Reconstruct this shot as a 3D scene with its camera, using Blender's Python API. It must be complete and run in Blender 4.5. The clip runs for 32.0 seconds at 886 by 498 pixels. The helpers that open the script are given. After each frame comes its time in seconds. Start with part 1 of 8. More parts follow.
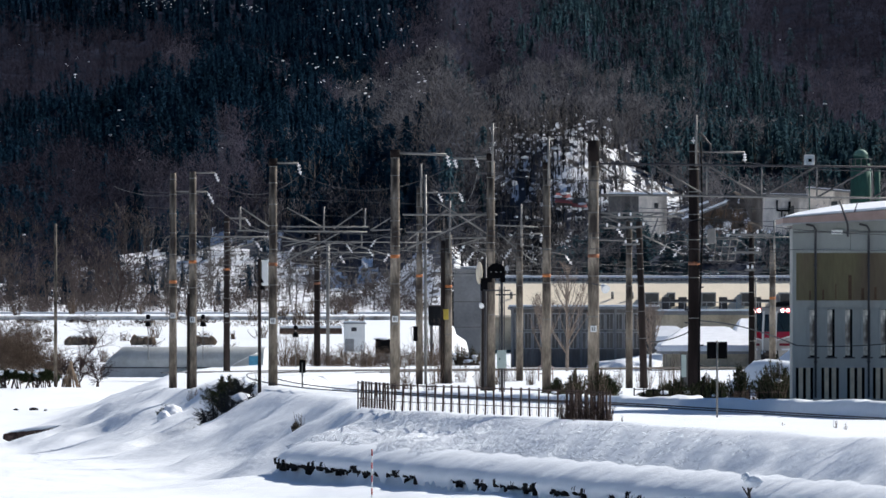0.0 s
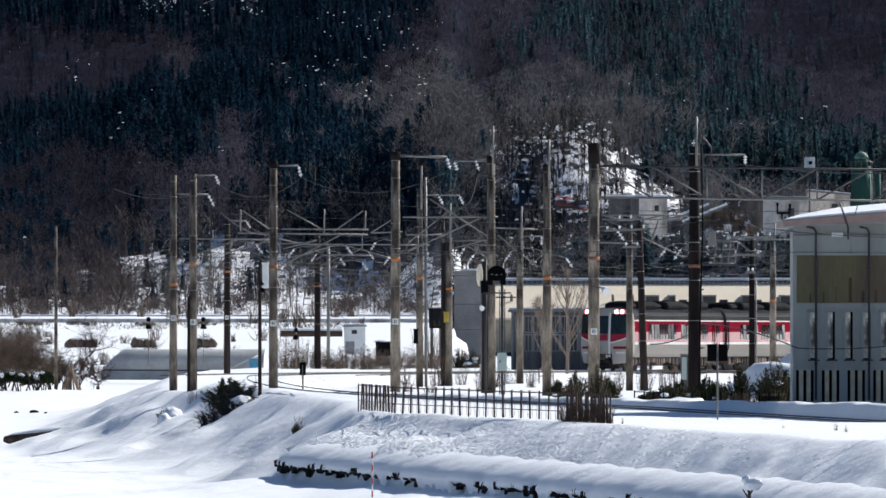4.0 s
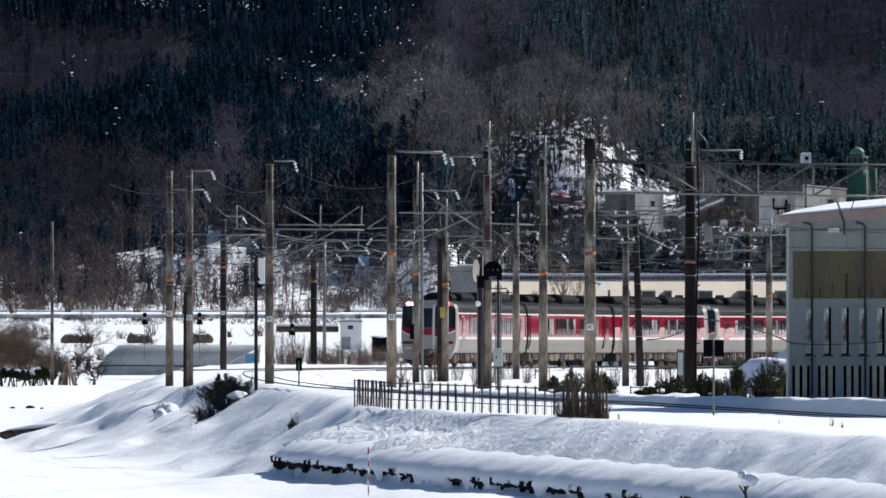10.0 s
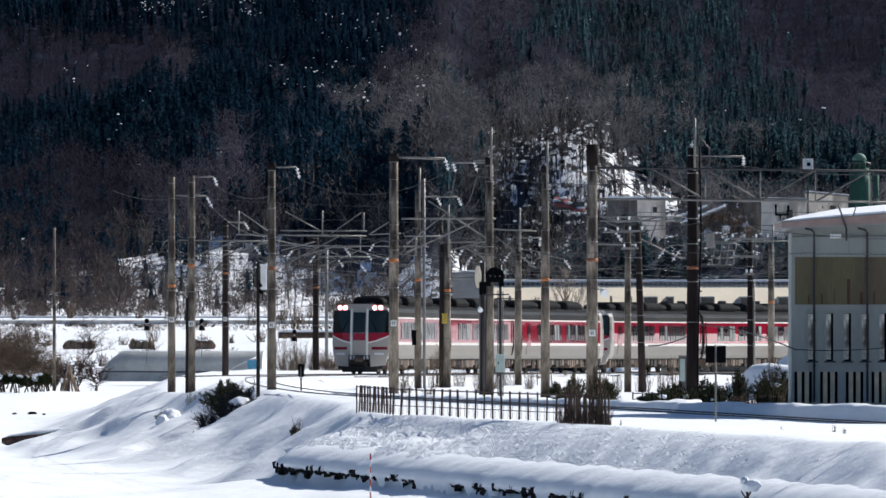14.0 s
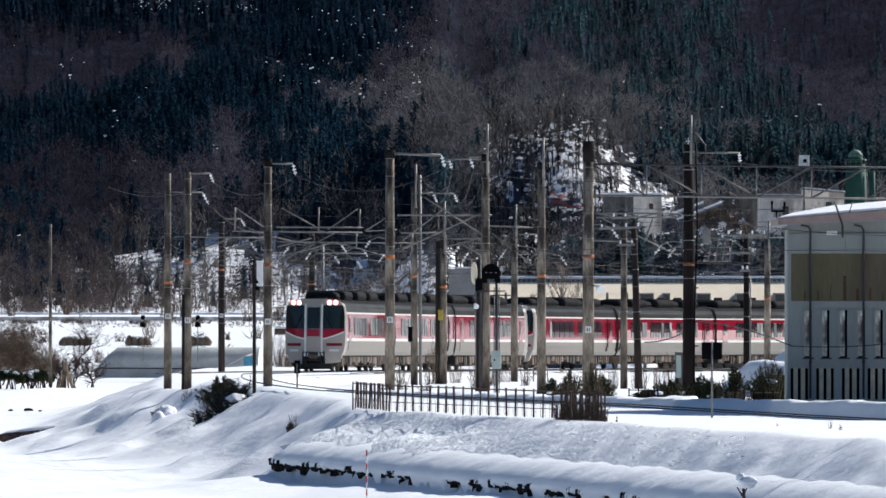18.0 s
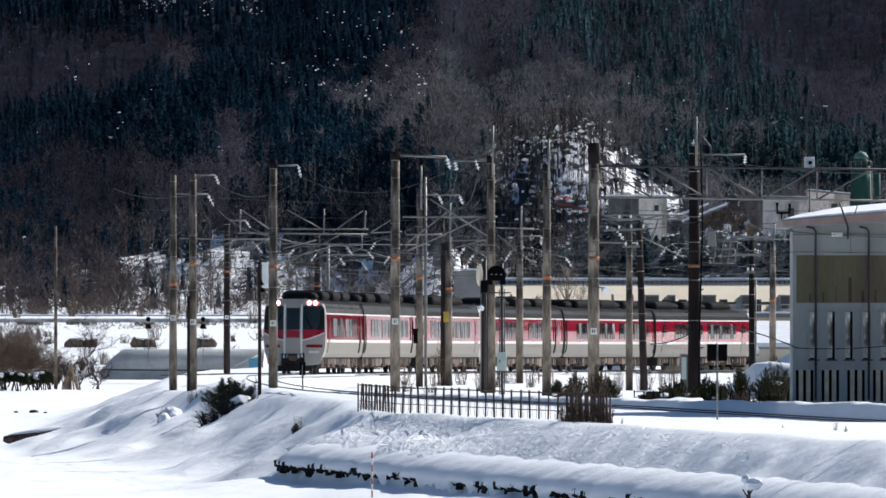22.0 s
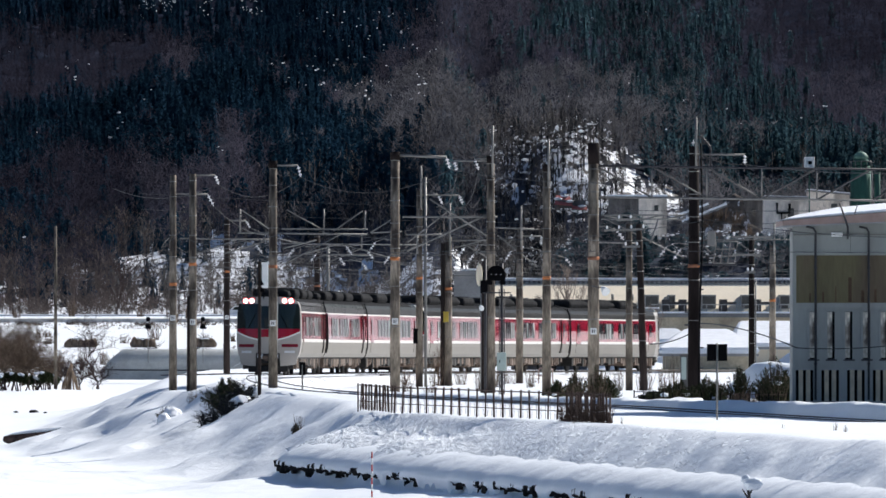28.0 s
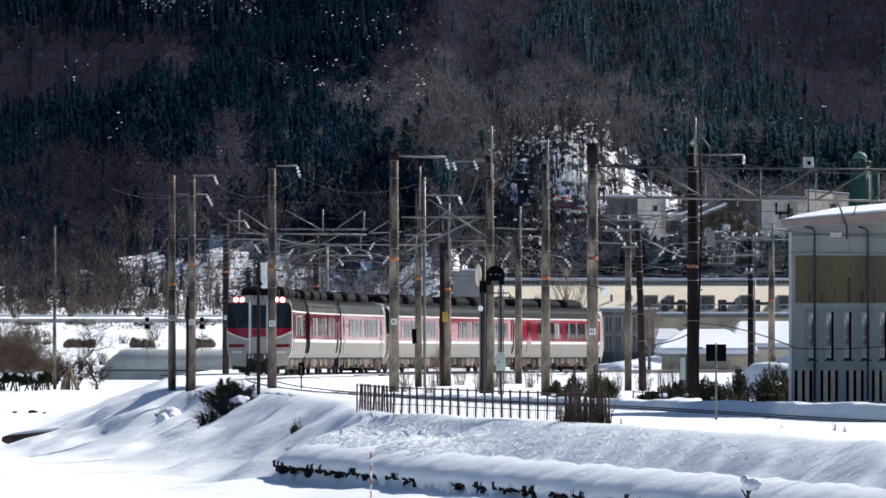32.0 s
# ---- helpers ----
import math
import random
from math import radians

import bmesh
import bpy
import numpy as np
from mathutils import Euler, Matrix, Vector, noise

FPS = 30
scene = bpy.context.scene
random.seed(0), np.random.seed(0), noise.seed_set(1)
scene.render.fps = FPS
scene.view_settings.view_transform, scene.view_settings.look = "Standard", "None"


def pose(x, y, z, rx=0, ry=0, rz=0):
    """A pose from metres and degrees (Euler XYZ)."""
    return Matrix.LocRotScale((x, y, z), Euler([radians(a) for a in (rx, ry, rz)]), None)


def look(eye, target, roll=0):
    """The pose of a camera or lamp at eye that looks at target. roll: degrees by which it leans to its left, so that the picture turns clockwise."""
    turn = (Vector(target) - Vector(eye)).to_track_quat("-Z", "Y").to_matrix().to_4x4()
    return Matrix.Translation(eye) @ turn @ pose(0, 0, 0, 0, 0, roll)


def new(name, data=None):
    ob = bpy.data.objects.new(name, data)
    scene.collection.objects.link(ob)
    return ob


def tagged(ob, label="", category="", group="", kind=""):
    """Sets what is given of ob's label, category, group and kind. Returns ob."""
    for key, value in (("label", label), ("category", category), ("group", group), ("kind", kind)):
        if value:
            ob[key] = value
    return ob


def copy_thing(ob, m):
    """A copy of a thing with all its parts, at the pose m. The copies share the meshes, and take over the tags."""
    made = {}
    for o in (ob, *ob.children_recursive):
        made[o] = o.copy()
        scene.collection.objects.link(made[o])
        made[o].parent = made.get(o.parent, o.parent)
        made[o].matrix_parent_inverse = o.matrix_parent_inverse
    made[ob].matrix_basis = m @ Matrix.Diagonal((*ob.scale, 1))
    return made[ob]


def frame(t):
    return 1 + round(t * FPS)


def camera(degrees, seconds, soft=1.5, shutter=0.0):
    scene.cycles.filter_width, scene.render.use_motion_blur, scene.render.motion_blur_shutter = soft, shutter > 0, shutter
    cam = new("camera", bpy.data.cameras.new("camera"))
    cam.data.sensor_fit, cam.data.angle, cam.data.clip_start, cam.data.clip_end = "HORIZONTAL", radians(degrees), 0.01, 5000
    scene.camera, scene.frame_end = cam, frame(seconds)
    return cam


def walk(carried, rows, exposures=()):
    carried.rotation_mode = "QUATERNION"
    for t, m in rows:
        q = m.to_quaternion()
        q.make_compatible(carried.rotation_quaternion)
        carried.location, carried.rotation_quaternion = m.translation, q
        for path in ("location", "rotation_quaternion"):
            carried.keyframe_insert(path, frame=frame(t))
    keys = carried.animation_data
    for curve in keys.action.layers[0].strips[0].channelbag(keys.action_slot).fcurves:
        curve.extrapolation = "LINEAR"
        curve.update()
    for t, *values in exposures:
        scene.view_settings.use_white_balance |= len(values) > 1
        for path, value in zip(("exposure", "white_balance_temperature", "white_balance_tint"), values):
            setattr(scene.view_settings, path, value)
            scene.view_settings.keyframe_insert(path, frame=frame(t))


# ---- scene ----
# Long telephoto view over a snowy field to a railway curve. z = 0 is the foot of the line poles.
cam = camera(4.7256, 32.0, soft=1.6)
CAM_TILT = 90 + 0.389
# seconds, yaw and tilt of the hand-held tremble, in degrees
TREMBLE = [
    (0, 0.0009, 0.0001),
    (0.5, 0.0009, 0.0120),
    (1, 0.0009, 0.0127),
    (1.5, -0.0051, 0.0160),
    (2, -0.0268, 0.0127),
    (2.5, 0.0003, 0.0034),
    (3, 0.0022, 0.0173),
    (3.5, 0.0042, 0.0127),
    (5.5, -0.0044, 0.0218),
    (6, 0.0009, 0.0238),
    (6.5, -0.0037, 0.0218),
    (7, 0.0009, 0.0127),
    (7.5, -0.0222, -0.0012),
    (8, 0.0009, 0.0133),
    (8.5, -0.0037, 0.0127),
    (9, -0.0110, 0.0173),
    (9.5, 0.0009, 0.0127),
    (10, -0.0176, -0.0104),
    (10.5, -0.0130, 0.0001),
    (11, -0.0037, 0.0173),
    (11.5, -0.0084, 0.0133),
    (12, -0.0084, 0.0080),
    (12.5, -0.0130, 0.0166),
    (13, -0.0044, 0.0173),
    (13.5, -0.0037, 0.0239),
    (14, -0.0063, 0.0218),
    (14.5, -0.0030, 0.0173),
    (16.5, -0.0037, 0.0173),
    (17, 0.0009, 0.0127),
    (17.5, 0.0009, 0.0127),
    (18, -0.0268, 0.0034),
    (18.5, -0.0084, 0.0080),
    (19, -0.0037, 0.0080),
    (19.5, 0.0009, 0.0127),
    (20, 0.0009, 0.0127),
    (20.5, 0.0009, 0.0127),
    (21, 0.0009, 0.0127),
    (21.5, 0.0009, 0.0127),
    (22, 0.0016, 0.0127),
    (22.5, 0.0009, 0.0127),
    (23, 0.0009, 0.0127),
    (23.5, 0.0009, 0.0127),
    (24, 0.0009, 0.0127),
    (24.5, -0.0459, -0.0012),
    (25, -0.0236, -0.0151),
    (25.5, -0.0143, -0.0243),
    (27.5, 0.0009, 0.0127),
    (28, 0.0009, 0.0127),
    (28.5, 0.0009, 0.0127),
    (29, -0.0222, 0.0120),
    (29.5, -0.0084, 0.0067),
    (30, 0.0009, 0.0127),
    (30.5, -0.0209, 0.0047),
    (31, 0.0009, 0.0080),
    (31.5, -0.0037, 0.0225),
    (32, -0.0044, 0.0140),
]
walk(cam, [(t, pose(0, 0, 3.2, CAM_TILT + tilt, 0, yaw)) for t, yaw, tilt in TREMBLE], [(0, 0.40, 6150, 10), (13, 0.41, 6150, 10), (22, 0.43, 6150, 10), (30, 0.46, 6150, 10), (32, 0.51, 6150, 10)])

# ---- light ----
SUN_AZ, SUN_EL = 41, 32        # degrees clockwise from the viewing direction, degrees up
world = bpy.data.worlds.new("world")
scene.world = world
world.use_nodes = True
wt = world.node_tree
sky = wt.nodes.new("ShaderNodeTexSky")
sky.sky_type = "NISHITA"
sky.sun_disc = False
sky.ozone_density = 5.0
sky.dust_density = 1.0
sky.sun_elevation = radians(SUN_EL)
sky.sun_rotation = radians(SUN_AZ)
wt.links.new(sky.outputs[0], wt.nodes["Background"].inputs[0])
wt.nodes["Background"].inputs[1].default_value = 0.056
sun = new("sun", bpy.data.lights.new("sun", "SUN"))
sun.data.energy = 5.5
sun.data.angle = radians(0.53)
sun.data.color = (1.0, 0.935, 0.84)
az, el = radians(SUN_AZ), radians(SUN_EL)
sun.matrix_world = look((60, 300, 80), (60 - math.sin(az) * math.cos(el), 300 - math.cos(az) * math.cos(el), 80 - math.sin(el)))

# ---- materials ----
def mat(name, base, rough=0.7, metal=0.0, var=0.25, scale=3.0, fine=30.0, bump=0.0, bump_scale=None, spec=0.3,
        second=None, stretch=(1, 1, 1), random_value=0.0, per_island=False, coat=0.0, second_at=(0.5, 0.62), bump_dist=0.03, thin=0.0):
    """Base colour varied at two scales with noise, optional second colour in patches, bump."""
    m = bpy.data.materials.new(name)
    m.use_nodes = True
    nt = m.node_tree
    n, l = nt.nodes, nt.links
    b = n["Principled BSDF"]
    b.inputs["Roughness"].default_value = rough
    b.inputs["Metallic"].default_value = metal
    b.inputs["Specular IOR Level"].default_value = spec
    b.inputs["Coat Weight"].default_value = coat
    co = n.new("ShaderNodeTexCoord")
    mp = n.new("ShaderNodeMapping")
    mp.inputs["Scale"].default_value = stretch
    l.new(co.outputs["Object"], mp.inputs[0])
    n1 = n.new("ShaderNodeTexNoise")
    n1.inputs["Scale"].default_value = scale
    n1.inputs["Detail"].default_value = 4
    n2 = n.new("ShaderNodeTexNoise")
    n2.inputs["Scale"].default_value = fine
    n2.inputs["Detail"].default_value = 3
    l.new(mp.outputs[0], n1.inputs["Vector"])
    l.new(mp.outputs[0], n2.inputs["Vector"])
    r1 = n.new("ShaderNodeMapRange")
    for i, v in enumerate((0.3, 0.7, 1 - var, 1 + var), 1):
        r1.inputs[i].default_value = v
    l.new(n1.outputs[0], r1.inputs[0])
    r2 = n.new("ShaderNodeMapRange")
    for i, v in enumerate((0.3, 0.7, 1 - var * 0.5, 1 + var * 0.5), 1):
        r2.inputs[i].default_value = v
    l.new(n2.outputs[0], r2.inputs[0])
    mul = n.new("ShaderNodeMath")
    mul.operation = "MULTIPLY"
    l.new(r1.outputs[0], mul.inputs[0])
    l.new(r2.outputs[0], mul.inputs[1])
    val = mul.outputs[0]
    if random_value or per_island:
        src = n.new("ShaderNodeNewGeometry").outputs["Random Per Island"] if per_island else n.new("ShaderNodeObjectInfo").outputs["Random"]
        r3 = n.new("ShaderNodeMapRange")
        r3.inputs[3].default_value, r3.inputs[4].default_value = 1 - random_value, 1 + random_value
        l.new(src, r3.inputs[0])
        mu = n.new("ShaderNodeMath")
        mu.operation = "MULTIPLY"
        l.new(val, mu.inputs[0])
        l.new(r3.outputs[0], mu.inputs[1])
        val = mu.outputs[0]
    hsv = n.new("ShaderNodeHueSaturation")
    if second:
        mix = n.new("ShaderNodeMix")
        mix.data_type = "RGBA"
        mix.inputs[6].default_value = (*base, 1)
        mix.inputs[7].default_value = (*second, 1)
        r4 = n.new("ShaderNodeMapRange")
        r4.inputs[1].default_value, r4.inputs[2].default_value = second_at
        n3 = n.new("ShaderNodeTexNoise")
        n3.inputs["Scale"].default_value = scale * 0.6
        n3.inputs["Detail"].default_value = 6
        l.new(mp.outputs[0], n3.inputs["Vector"])
        l.new(n3.outputs[0], r4.inputs[0])
        l.new(r4.outputs[0], mix.inputs[0])
        l.new(mix.outputs[2], hsv.inputs["Color"])
    else:
        hsv.inputs["Color"].default_value = (*base, 1)
    l.new(val, hsv.inputs["Value"])
    l.new(hsv.outputs[0], b.inputs["Base Color"])
    if bump:
        bp = n.new("ShaderNodeBump")
        bp.inputs["Strength"].default_value = bump
        bp.inputs["Distance"].default_value = bump_dist
        nb = n.new("ShaderNodeTexNoise")
        nb.inputs["Scale"].default_value = bump_scale or fine
        nb.inputs["Detail"].default_value = 8
        nb.inputs["Roughness"].default_value = 0.62
        l.new(mp.outputs[0], nb.inputs["Vector"])
        l.new(nb.outputs[0], bp.inputs["Height"])
        l.new(bp.outputs[0], b.inputs["Normal"])
    if thin:                                    # light passes through thin leaves and twigs
        tr = n.new("ShaderNodeBsdfTranslucent")
        ms = n.new("ShaderNodeMixShader")
        ms.inputs[0].default_value = thin
        l.new(hsv.outputs[0], tr.inputs["Color"])
        l.new(b.outputs[0], ms.inputs[1])
        l.new(tr.outputs[0], ms.inputs[2])
        l.new(ms.outputs[0], n["Material Output"].inputs["Surface"])
    return m


def glow(name, colour, strength):
    m = bpy.data.materials.new(name)
    m.use_nodes = True
    b = m.node_tree.nodes["Principled BSDF"]
    b.inputs["Base Color"].default_value = (*colour, 1)
    b.inputs["Emission Color"].default_value = (*colour, 1)
    b.inputs["Emission Strength"].default_value = strength
    return m


M_SNOW = mat("snow", (0.79, 0.82, 0.86), 0.6, var=0.03, scale=0.4, fine=6, bump=0.55, bump_scale=1.1, bump_dist=0.14, spec=0.2)
M_SNOW_ROUGH = mat("wind_rough_snow", (0.79, 0.82, 0.86), 0.6, var=0.05, scale=2, fine=14, bump=0.9, bump_scale=3.4, bump_dist=0.17, spec=0.2, stretch=(1, 0.35, 1))
M_CLUMP = mat("caught_snow", (0.85, 0.87, 0.9), 0.6, var=0.05, spec=0.1, thin=0.6)
M_SNOW_OLD = mat("old_snow", (0.80, 0.82, 0.86), 0.6, var=0.06, scale=2, fine=20, bump=0.4, spec=0.2)
# haze is put into the floor colour; the high copy is darkened against the sun
M_FLOOR = mat("hazy_forest_floor", (0.052, 0.057, 0.072), 0.95, var=0.4, scale=0.05, fine=0.6, second=(0.032, 0.040, 0.056), spec=0.0)
M_FLOORHIGH = mat("darkened_high_floor", (0.022, 0.024, 0.037), 0.95, var=0.4, scale=0.05, fine=0.6, second=(0.016, 0.021, 0.034), spec=0.0)
M_HILLSNOW = mat("hill_snow", (0.80, 0.82, 0.86), 0.7, var=0.1, scale=1.5, fine=3.5, second=(0.06, 0.05, 0.045), second_at=(0.53, 0.58), stretch=(1, 0.25, 1))
M_CONCRETE = mat("pole_concrete", (0.232, 0.195, 0.153), 0.85, var=0.5, scale=1.5, fine=9, stretch=(2.2, 2.2, 0.6), second=(0.044, 0.036, 0.031), random_value=0.25, second_at=(0.44, 0.60), bump=0.2, spec=0.1)
M_DARKPOLE = mat("weathered_dark_pole", (0.016, 0.0125, 0.012), 0.9, var=0.4, scale=2, fine=20, stretch=(1, 1, 0.2), random_value=0.3, spec=0.05)
M_STEEL = mat("galvanised_steel", (0.185, 0.180, 0.170), 0.55, metal=0.3, var=0.2, scale=2, fine=20)
M_MIDSTEEL = mat("weathered_steel", (0.10, 0.10, 0.10), 0.65, metal=0.2, var=0.25, scale=2, fine=20)
M_DKSTEEL = mat("dark_steel", (0.045, 0.045, 0.05), 0.6, metal=0.2, var=0.25, scale=2, fine=20)
M_WOODPOLE = mat("brown_wooden_pole", (0.040, 0.031, 0.028), 0.9, var=0.4, scale=2, fine=16, stretch=(1, 1, 0.15), random_value=0.3, spec=0.05)
# black paint; also used for sheets that stand for shade in openings
M_BLACK = mat("black_paint_and_shade", (0.004, 0.004, 0.005), 0.7, var=0.2, scale=3, fine=20, spec=0.03)
M_WHITE = mat("white_paint", (0.78, 0.78, 0.76), 0.5, var=0.06, scale=3, fine=20)
M_ORANGE = mat("orange_band", (0.50, 0.175, 0.06), 0.75, var=0.35, scale=5, fine=22, second=(0.22, 0.10, 0.06))
M_CERAMIC = mat("porcelain", (0.75, 0.75, 0.76), 0.25, var=0.05, spec=0.6)
M_WIRE = mat("wire", (0.045, 0.047, 0.05), 0.7, var=0.2, spec=0.1)
M_RUST = mat("rusty_iron", (0.055, 0.034, 0.026), 0.85, var=0.4, scale=4, fine=25, random_value=0.25)
M_TWIG = mat("bare_twigs", (0.12, 0.085, 0.06), 0.95, var=0.3, scale=0.8, fine=6, per_island=True, random_value=0.3)
# distance haze is put into these needle and twig colours
M_MIXED = mat("hazy_evergreen_needles", (0.040, 0.076, 0.092), 1.0, var=0.4, scale=0.07, fine=0.5, stretch=(1, 0.06, 0.4), per_island=True, random_value=0.2, spec=0.0, thin=0.45)
M_CONIFERHIGH = mat("hazy_conifer_needles_darker", (0.0082, 0.021, 0.038), 1.0, var=0.4, scale=0.07, fine=0.5, stretch=(1, 0.06, 0.4), per_island=True, random_value=0.2, spec=0.0, thin=0.45)
M_CONIFER = mat("hazy_conifer_needles", (0.0108, 0.028, 0.048), 1.0, var=0.4, scale=0.07, fine=0.5, stretch=(1, 0.06, 0.4), per_island=True, random_value=0.2, spec=0.0, thin=0.45)
# one kind of twig in three tones: haze and shade put into the colour
M_BARELOW = mat("hazy_twigs_darker", (0.043, 0.041, 0.056), 0.95, var=0.35, scale=0.05, fine=0.3, stretch=(1, 0.06, 0.4), per_island=True, random_value=0.12, spec=0.0, thin=0.5)
M_BAREHIGH = mat("hazy_twigs_darkest", (0.0235, 0.0225, 0.0335), 0.95, var=0.35, scale=0.03, fine=0.3, stretch=(1, 0.06, 0.4), per_island=True, random_value=0.1, spec=0.0, thin=0.5)
M_BARE = mat("hazy_forest_twigs", (0.088, 0.088, 0.099), 0.95, var=0.3, scale=0.06, fine=0.3, stretch=(1, 0.06, 0.4), per_island=True, random_value=0.15, spec=0.0, thin=0.5)
M_BUSH = mat("evergreen_leaves", (0.034, 0.042, 0.019), 0.9, spec=0.05, var=0.4, scale=3, fine=12, per_island=True, random_value=0.4)
M_STONE = mat("dark_wall_stone", (0.016, 0.015, 0.015), 0.9, var=0.4, scale=2, fine=12, random_value=0.4, spec=0.05)
M_RAIL = mat("rail_steel", (0.020, 0.016, 0.016), 0.7, metal=0.2, var=0.2, spec=0.1)
M_FOOT = mat("dark_thin_trees", (0.112, 0.104, 0.099), 0.95, var=0.4, scale=0.2, fine=2, per_island=True, random_value=0.6, spec=0.05, thin=0.25)
M_TRUNK = mat("grey_brown_bark", (0.26, 0.205, 0.165), 0.9, var=0.25, scale=2, fine=15)
M_BARK = mat("dark_fruit_bark", (0.060, 0.044, 0.042), 0.95, var=0.35, scale=1.5, fine=12, per_island=True, random_value=0.3, spec=0.05)
M_TRUNKDARK = mat("dark_bark", (0.020, 0.022, 0.026), 0.95, var=0.3, scale=0.3, fine=3, per_island=True, random_value=0.4, spec=0.02)
M_SCRUB = mat("scrub_twigs", (0.102, 0.083, 0.076), 0.95, var=0.35, scale=0.3, fine=4, per_island=True, random_value=0.4, spec=0.05)
M_OCHRE = mat("ochre_plate", (0.45, 0.33, 0.05), 0.6, var=0.15)
M_POLERED = mat("pole_red", (0.50, 0.06, 0.05), 0.5, var=0.15)

# ---- mesh tools ----
def mesh_ob(name, verts, faces, material, parent=None, label="", smooth=False):
    me = bpy.data.meshes.new(name)
    me.from_pydata(verts, [], faces)
    for m in (material if isinstance(material, (list, tuple)) else [material]):
        me.materials.append(m)
    if smooth:
        me.polygons.foreach_set("use_smooth", [True] * len(me.polygons))
    me.update()
    ob = new(name, me)
    if parent:
        ob.parent = parent
    return tagged(ob, label)


def part(name, bm, material, parent=None, label="", smooth=False):
    """Links a bmesh as one mesh object under a thing or a part."""
    me = bpy.data.meshes.new(name)
    bm.to_mesh(me)
    bm.free()
    for m in (material if isinstance(material, (list, tuple)) else [material]):
        me.materials.append(m)
    if smooth:
        me.polygons.foreach_set("use_smooth", [True] * len(me.polygons))
    ob = new(name, me)
    if parent:
        ob.parent = parent
    return tagged(ob, label)


def thing(name, at, rz=0.0, label="", category="", group="", kind=""):
    ob = new(name)
    ob.empty_display_size = 0.3
    ob.matrix_basis = pose(*at, 0, 0, rz)
    return tagged(ob, label, category, group, kind)


def add_box(bm, x0, x1, y0, y1, z0, z1, bevel=0.0):
    b = bmesh.new()
    bmesh.ops.create_cube(b, size=1)
    for v in b.verts:
        v.co = Vector(((x0 + x1) / 2 + v.co.x * (x1 - x0), (y0 + y1) / 2 + v.co.y * (y1 - y0), (z0 + z1) / 2 + v.co.z * (z1 - z0)))
    if bevel:
        bmesh.ops.bevel(b, geom=b.edges[:], offset=bevel, segments=2, affect="EDGES", profile=0.5)
    merge(bm, b)
    return bm


def merge(bm, b):
    """Adds the bmesh b to bm and frees it."""
    b.verts.index_update()
    vs = [bm.verts.new(v.co) for v in b.verts]
    for f in b.faces:
        nf = bm.faces.new([vs[v.index] for v in f.verts])
        nf.smooth = f.smooth
        nf.material_index = f.material_index
    b.free()


def box(x0, x1, y0, y1, z0, z1, bevel=0.0):
    return add_box(bmesh.new(), x0, x1, y0, y1, z0, z1, bevel)


def add_tube(bm, pts, radii, sides=8, cap=True):
    """A tube through pts; radii one number or one for each point."""
    pts = [Vector(p) for p in pts]
    if not isinstance(radii, (list, tuple)):
        radii = [radii] * len(pts)
    rings = []
    for i, p in enumerate(pts):
        d = (pts[min(i + 1, len(pts) - 1)] - pts[max(i - 1, 0)]).normalized()
        a = d.cross(Vector((0, 0, 1)))
        if a.length < 0.05:
            a = d.cross(Vector((0, 1, 0)))
        a.normalize()
        b = d.cross(a)
        rings.append([bm.verts.new(p + (a * math.cos(w) + b * math.sin(w)) * radii[i]) for w in (2 * math.pi * k / sides for k in range(sides))])
    for r0, r1 in zip(rings, rings[1:]):
        for k in range(sides):
            f = bm.faces.new((r0[k], r0[(k + 1) % sides], r1[(k + 1) % sides], r1[k]))
            f.smooth = True
    if cap:
        bm.faces.new(rings[0][::-1])
        bm.faces.new(rings[-1])
    return bm


def tube(pts, radii, sides=8):
    return add_tube(bmesh.new(), pts, radii, sides)


def sag(a, b, drop, n=10):
    a, b = Vector(a), Vector(b)
    return [a.lerp(b, i / n) - Vector((0, 0, drop * 4 * (i / n) * (1 - i / n))) for i in range(n + 1)]


def add_blob(bm, c, r, squash=(1, 1, 1), rough=0.25, sub=2, seed=0):
    b = bmesh.new()
    bmesh.ops.create_icosphere(b, subdivisions=sub, radius=1)
    for v in b.verts:
        k = 1 + rough * noise.noise(v.co * 1.7 + Vector((seed * 3.1, seed, 0)))
        v.co = Vector((v.co.x * r * squash[0] * k + c[0], v.co.y * r * squash[1] * k + c[1], v.co.z * r * squash[2] * k + c[2]))
    for f in b.faces:
        f.smooth = True
    merge(bm, b)

# ---- the line: one curve of about 500 m radius, arc 0 where the train's nose ends up ----
STEP = 2.0


def line_table():
    """x, y and heading of the centre line at every 2 m of arc; arc grows in the train's direction."""
    tab = {}
    x, y, th = -8.0, 471.7, 0.0
    tab[0] = (x, y, th)
    for i in range(1, 111):                     # towards the viewer
        th2 = th - 0.00196 * STEP
        x, y = x - math.sin((th + th2) / 2) * STEP, y - math.cos((th + th2) / 2) * STEP
        th = th2
        tab[i] = (x, y, th)
    x, y, th = -8.0, 471.7, 0.0
    for i in range(1, 166):                     # back along the train
        s = i * STEP
        k = float(np.interp(s, (0, 40, 80, 130, 190, 260, 330), (1.97, 1.87, 2.0, 2.28, 1.5, 1.32, 1.0))) * 1e-3
        th2 = th + k * STEP
        x, y = x + math.sin((th + th2) / 2) * STEP, y + math.cos((th + th2) / 2) * STEP
        th = th2
        tab[-i] = (x, y, th)
    return tab


LINE = line_table()
RAIL_ARC = (-330, -140, 0, 60, 120, 150, 220)
RAIL_Z = (0.40, 0.57, 0.96, 0.66, 0.52, 0.25, 0.1)


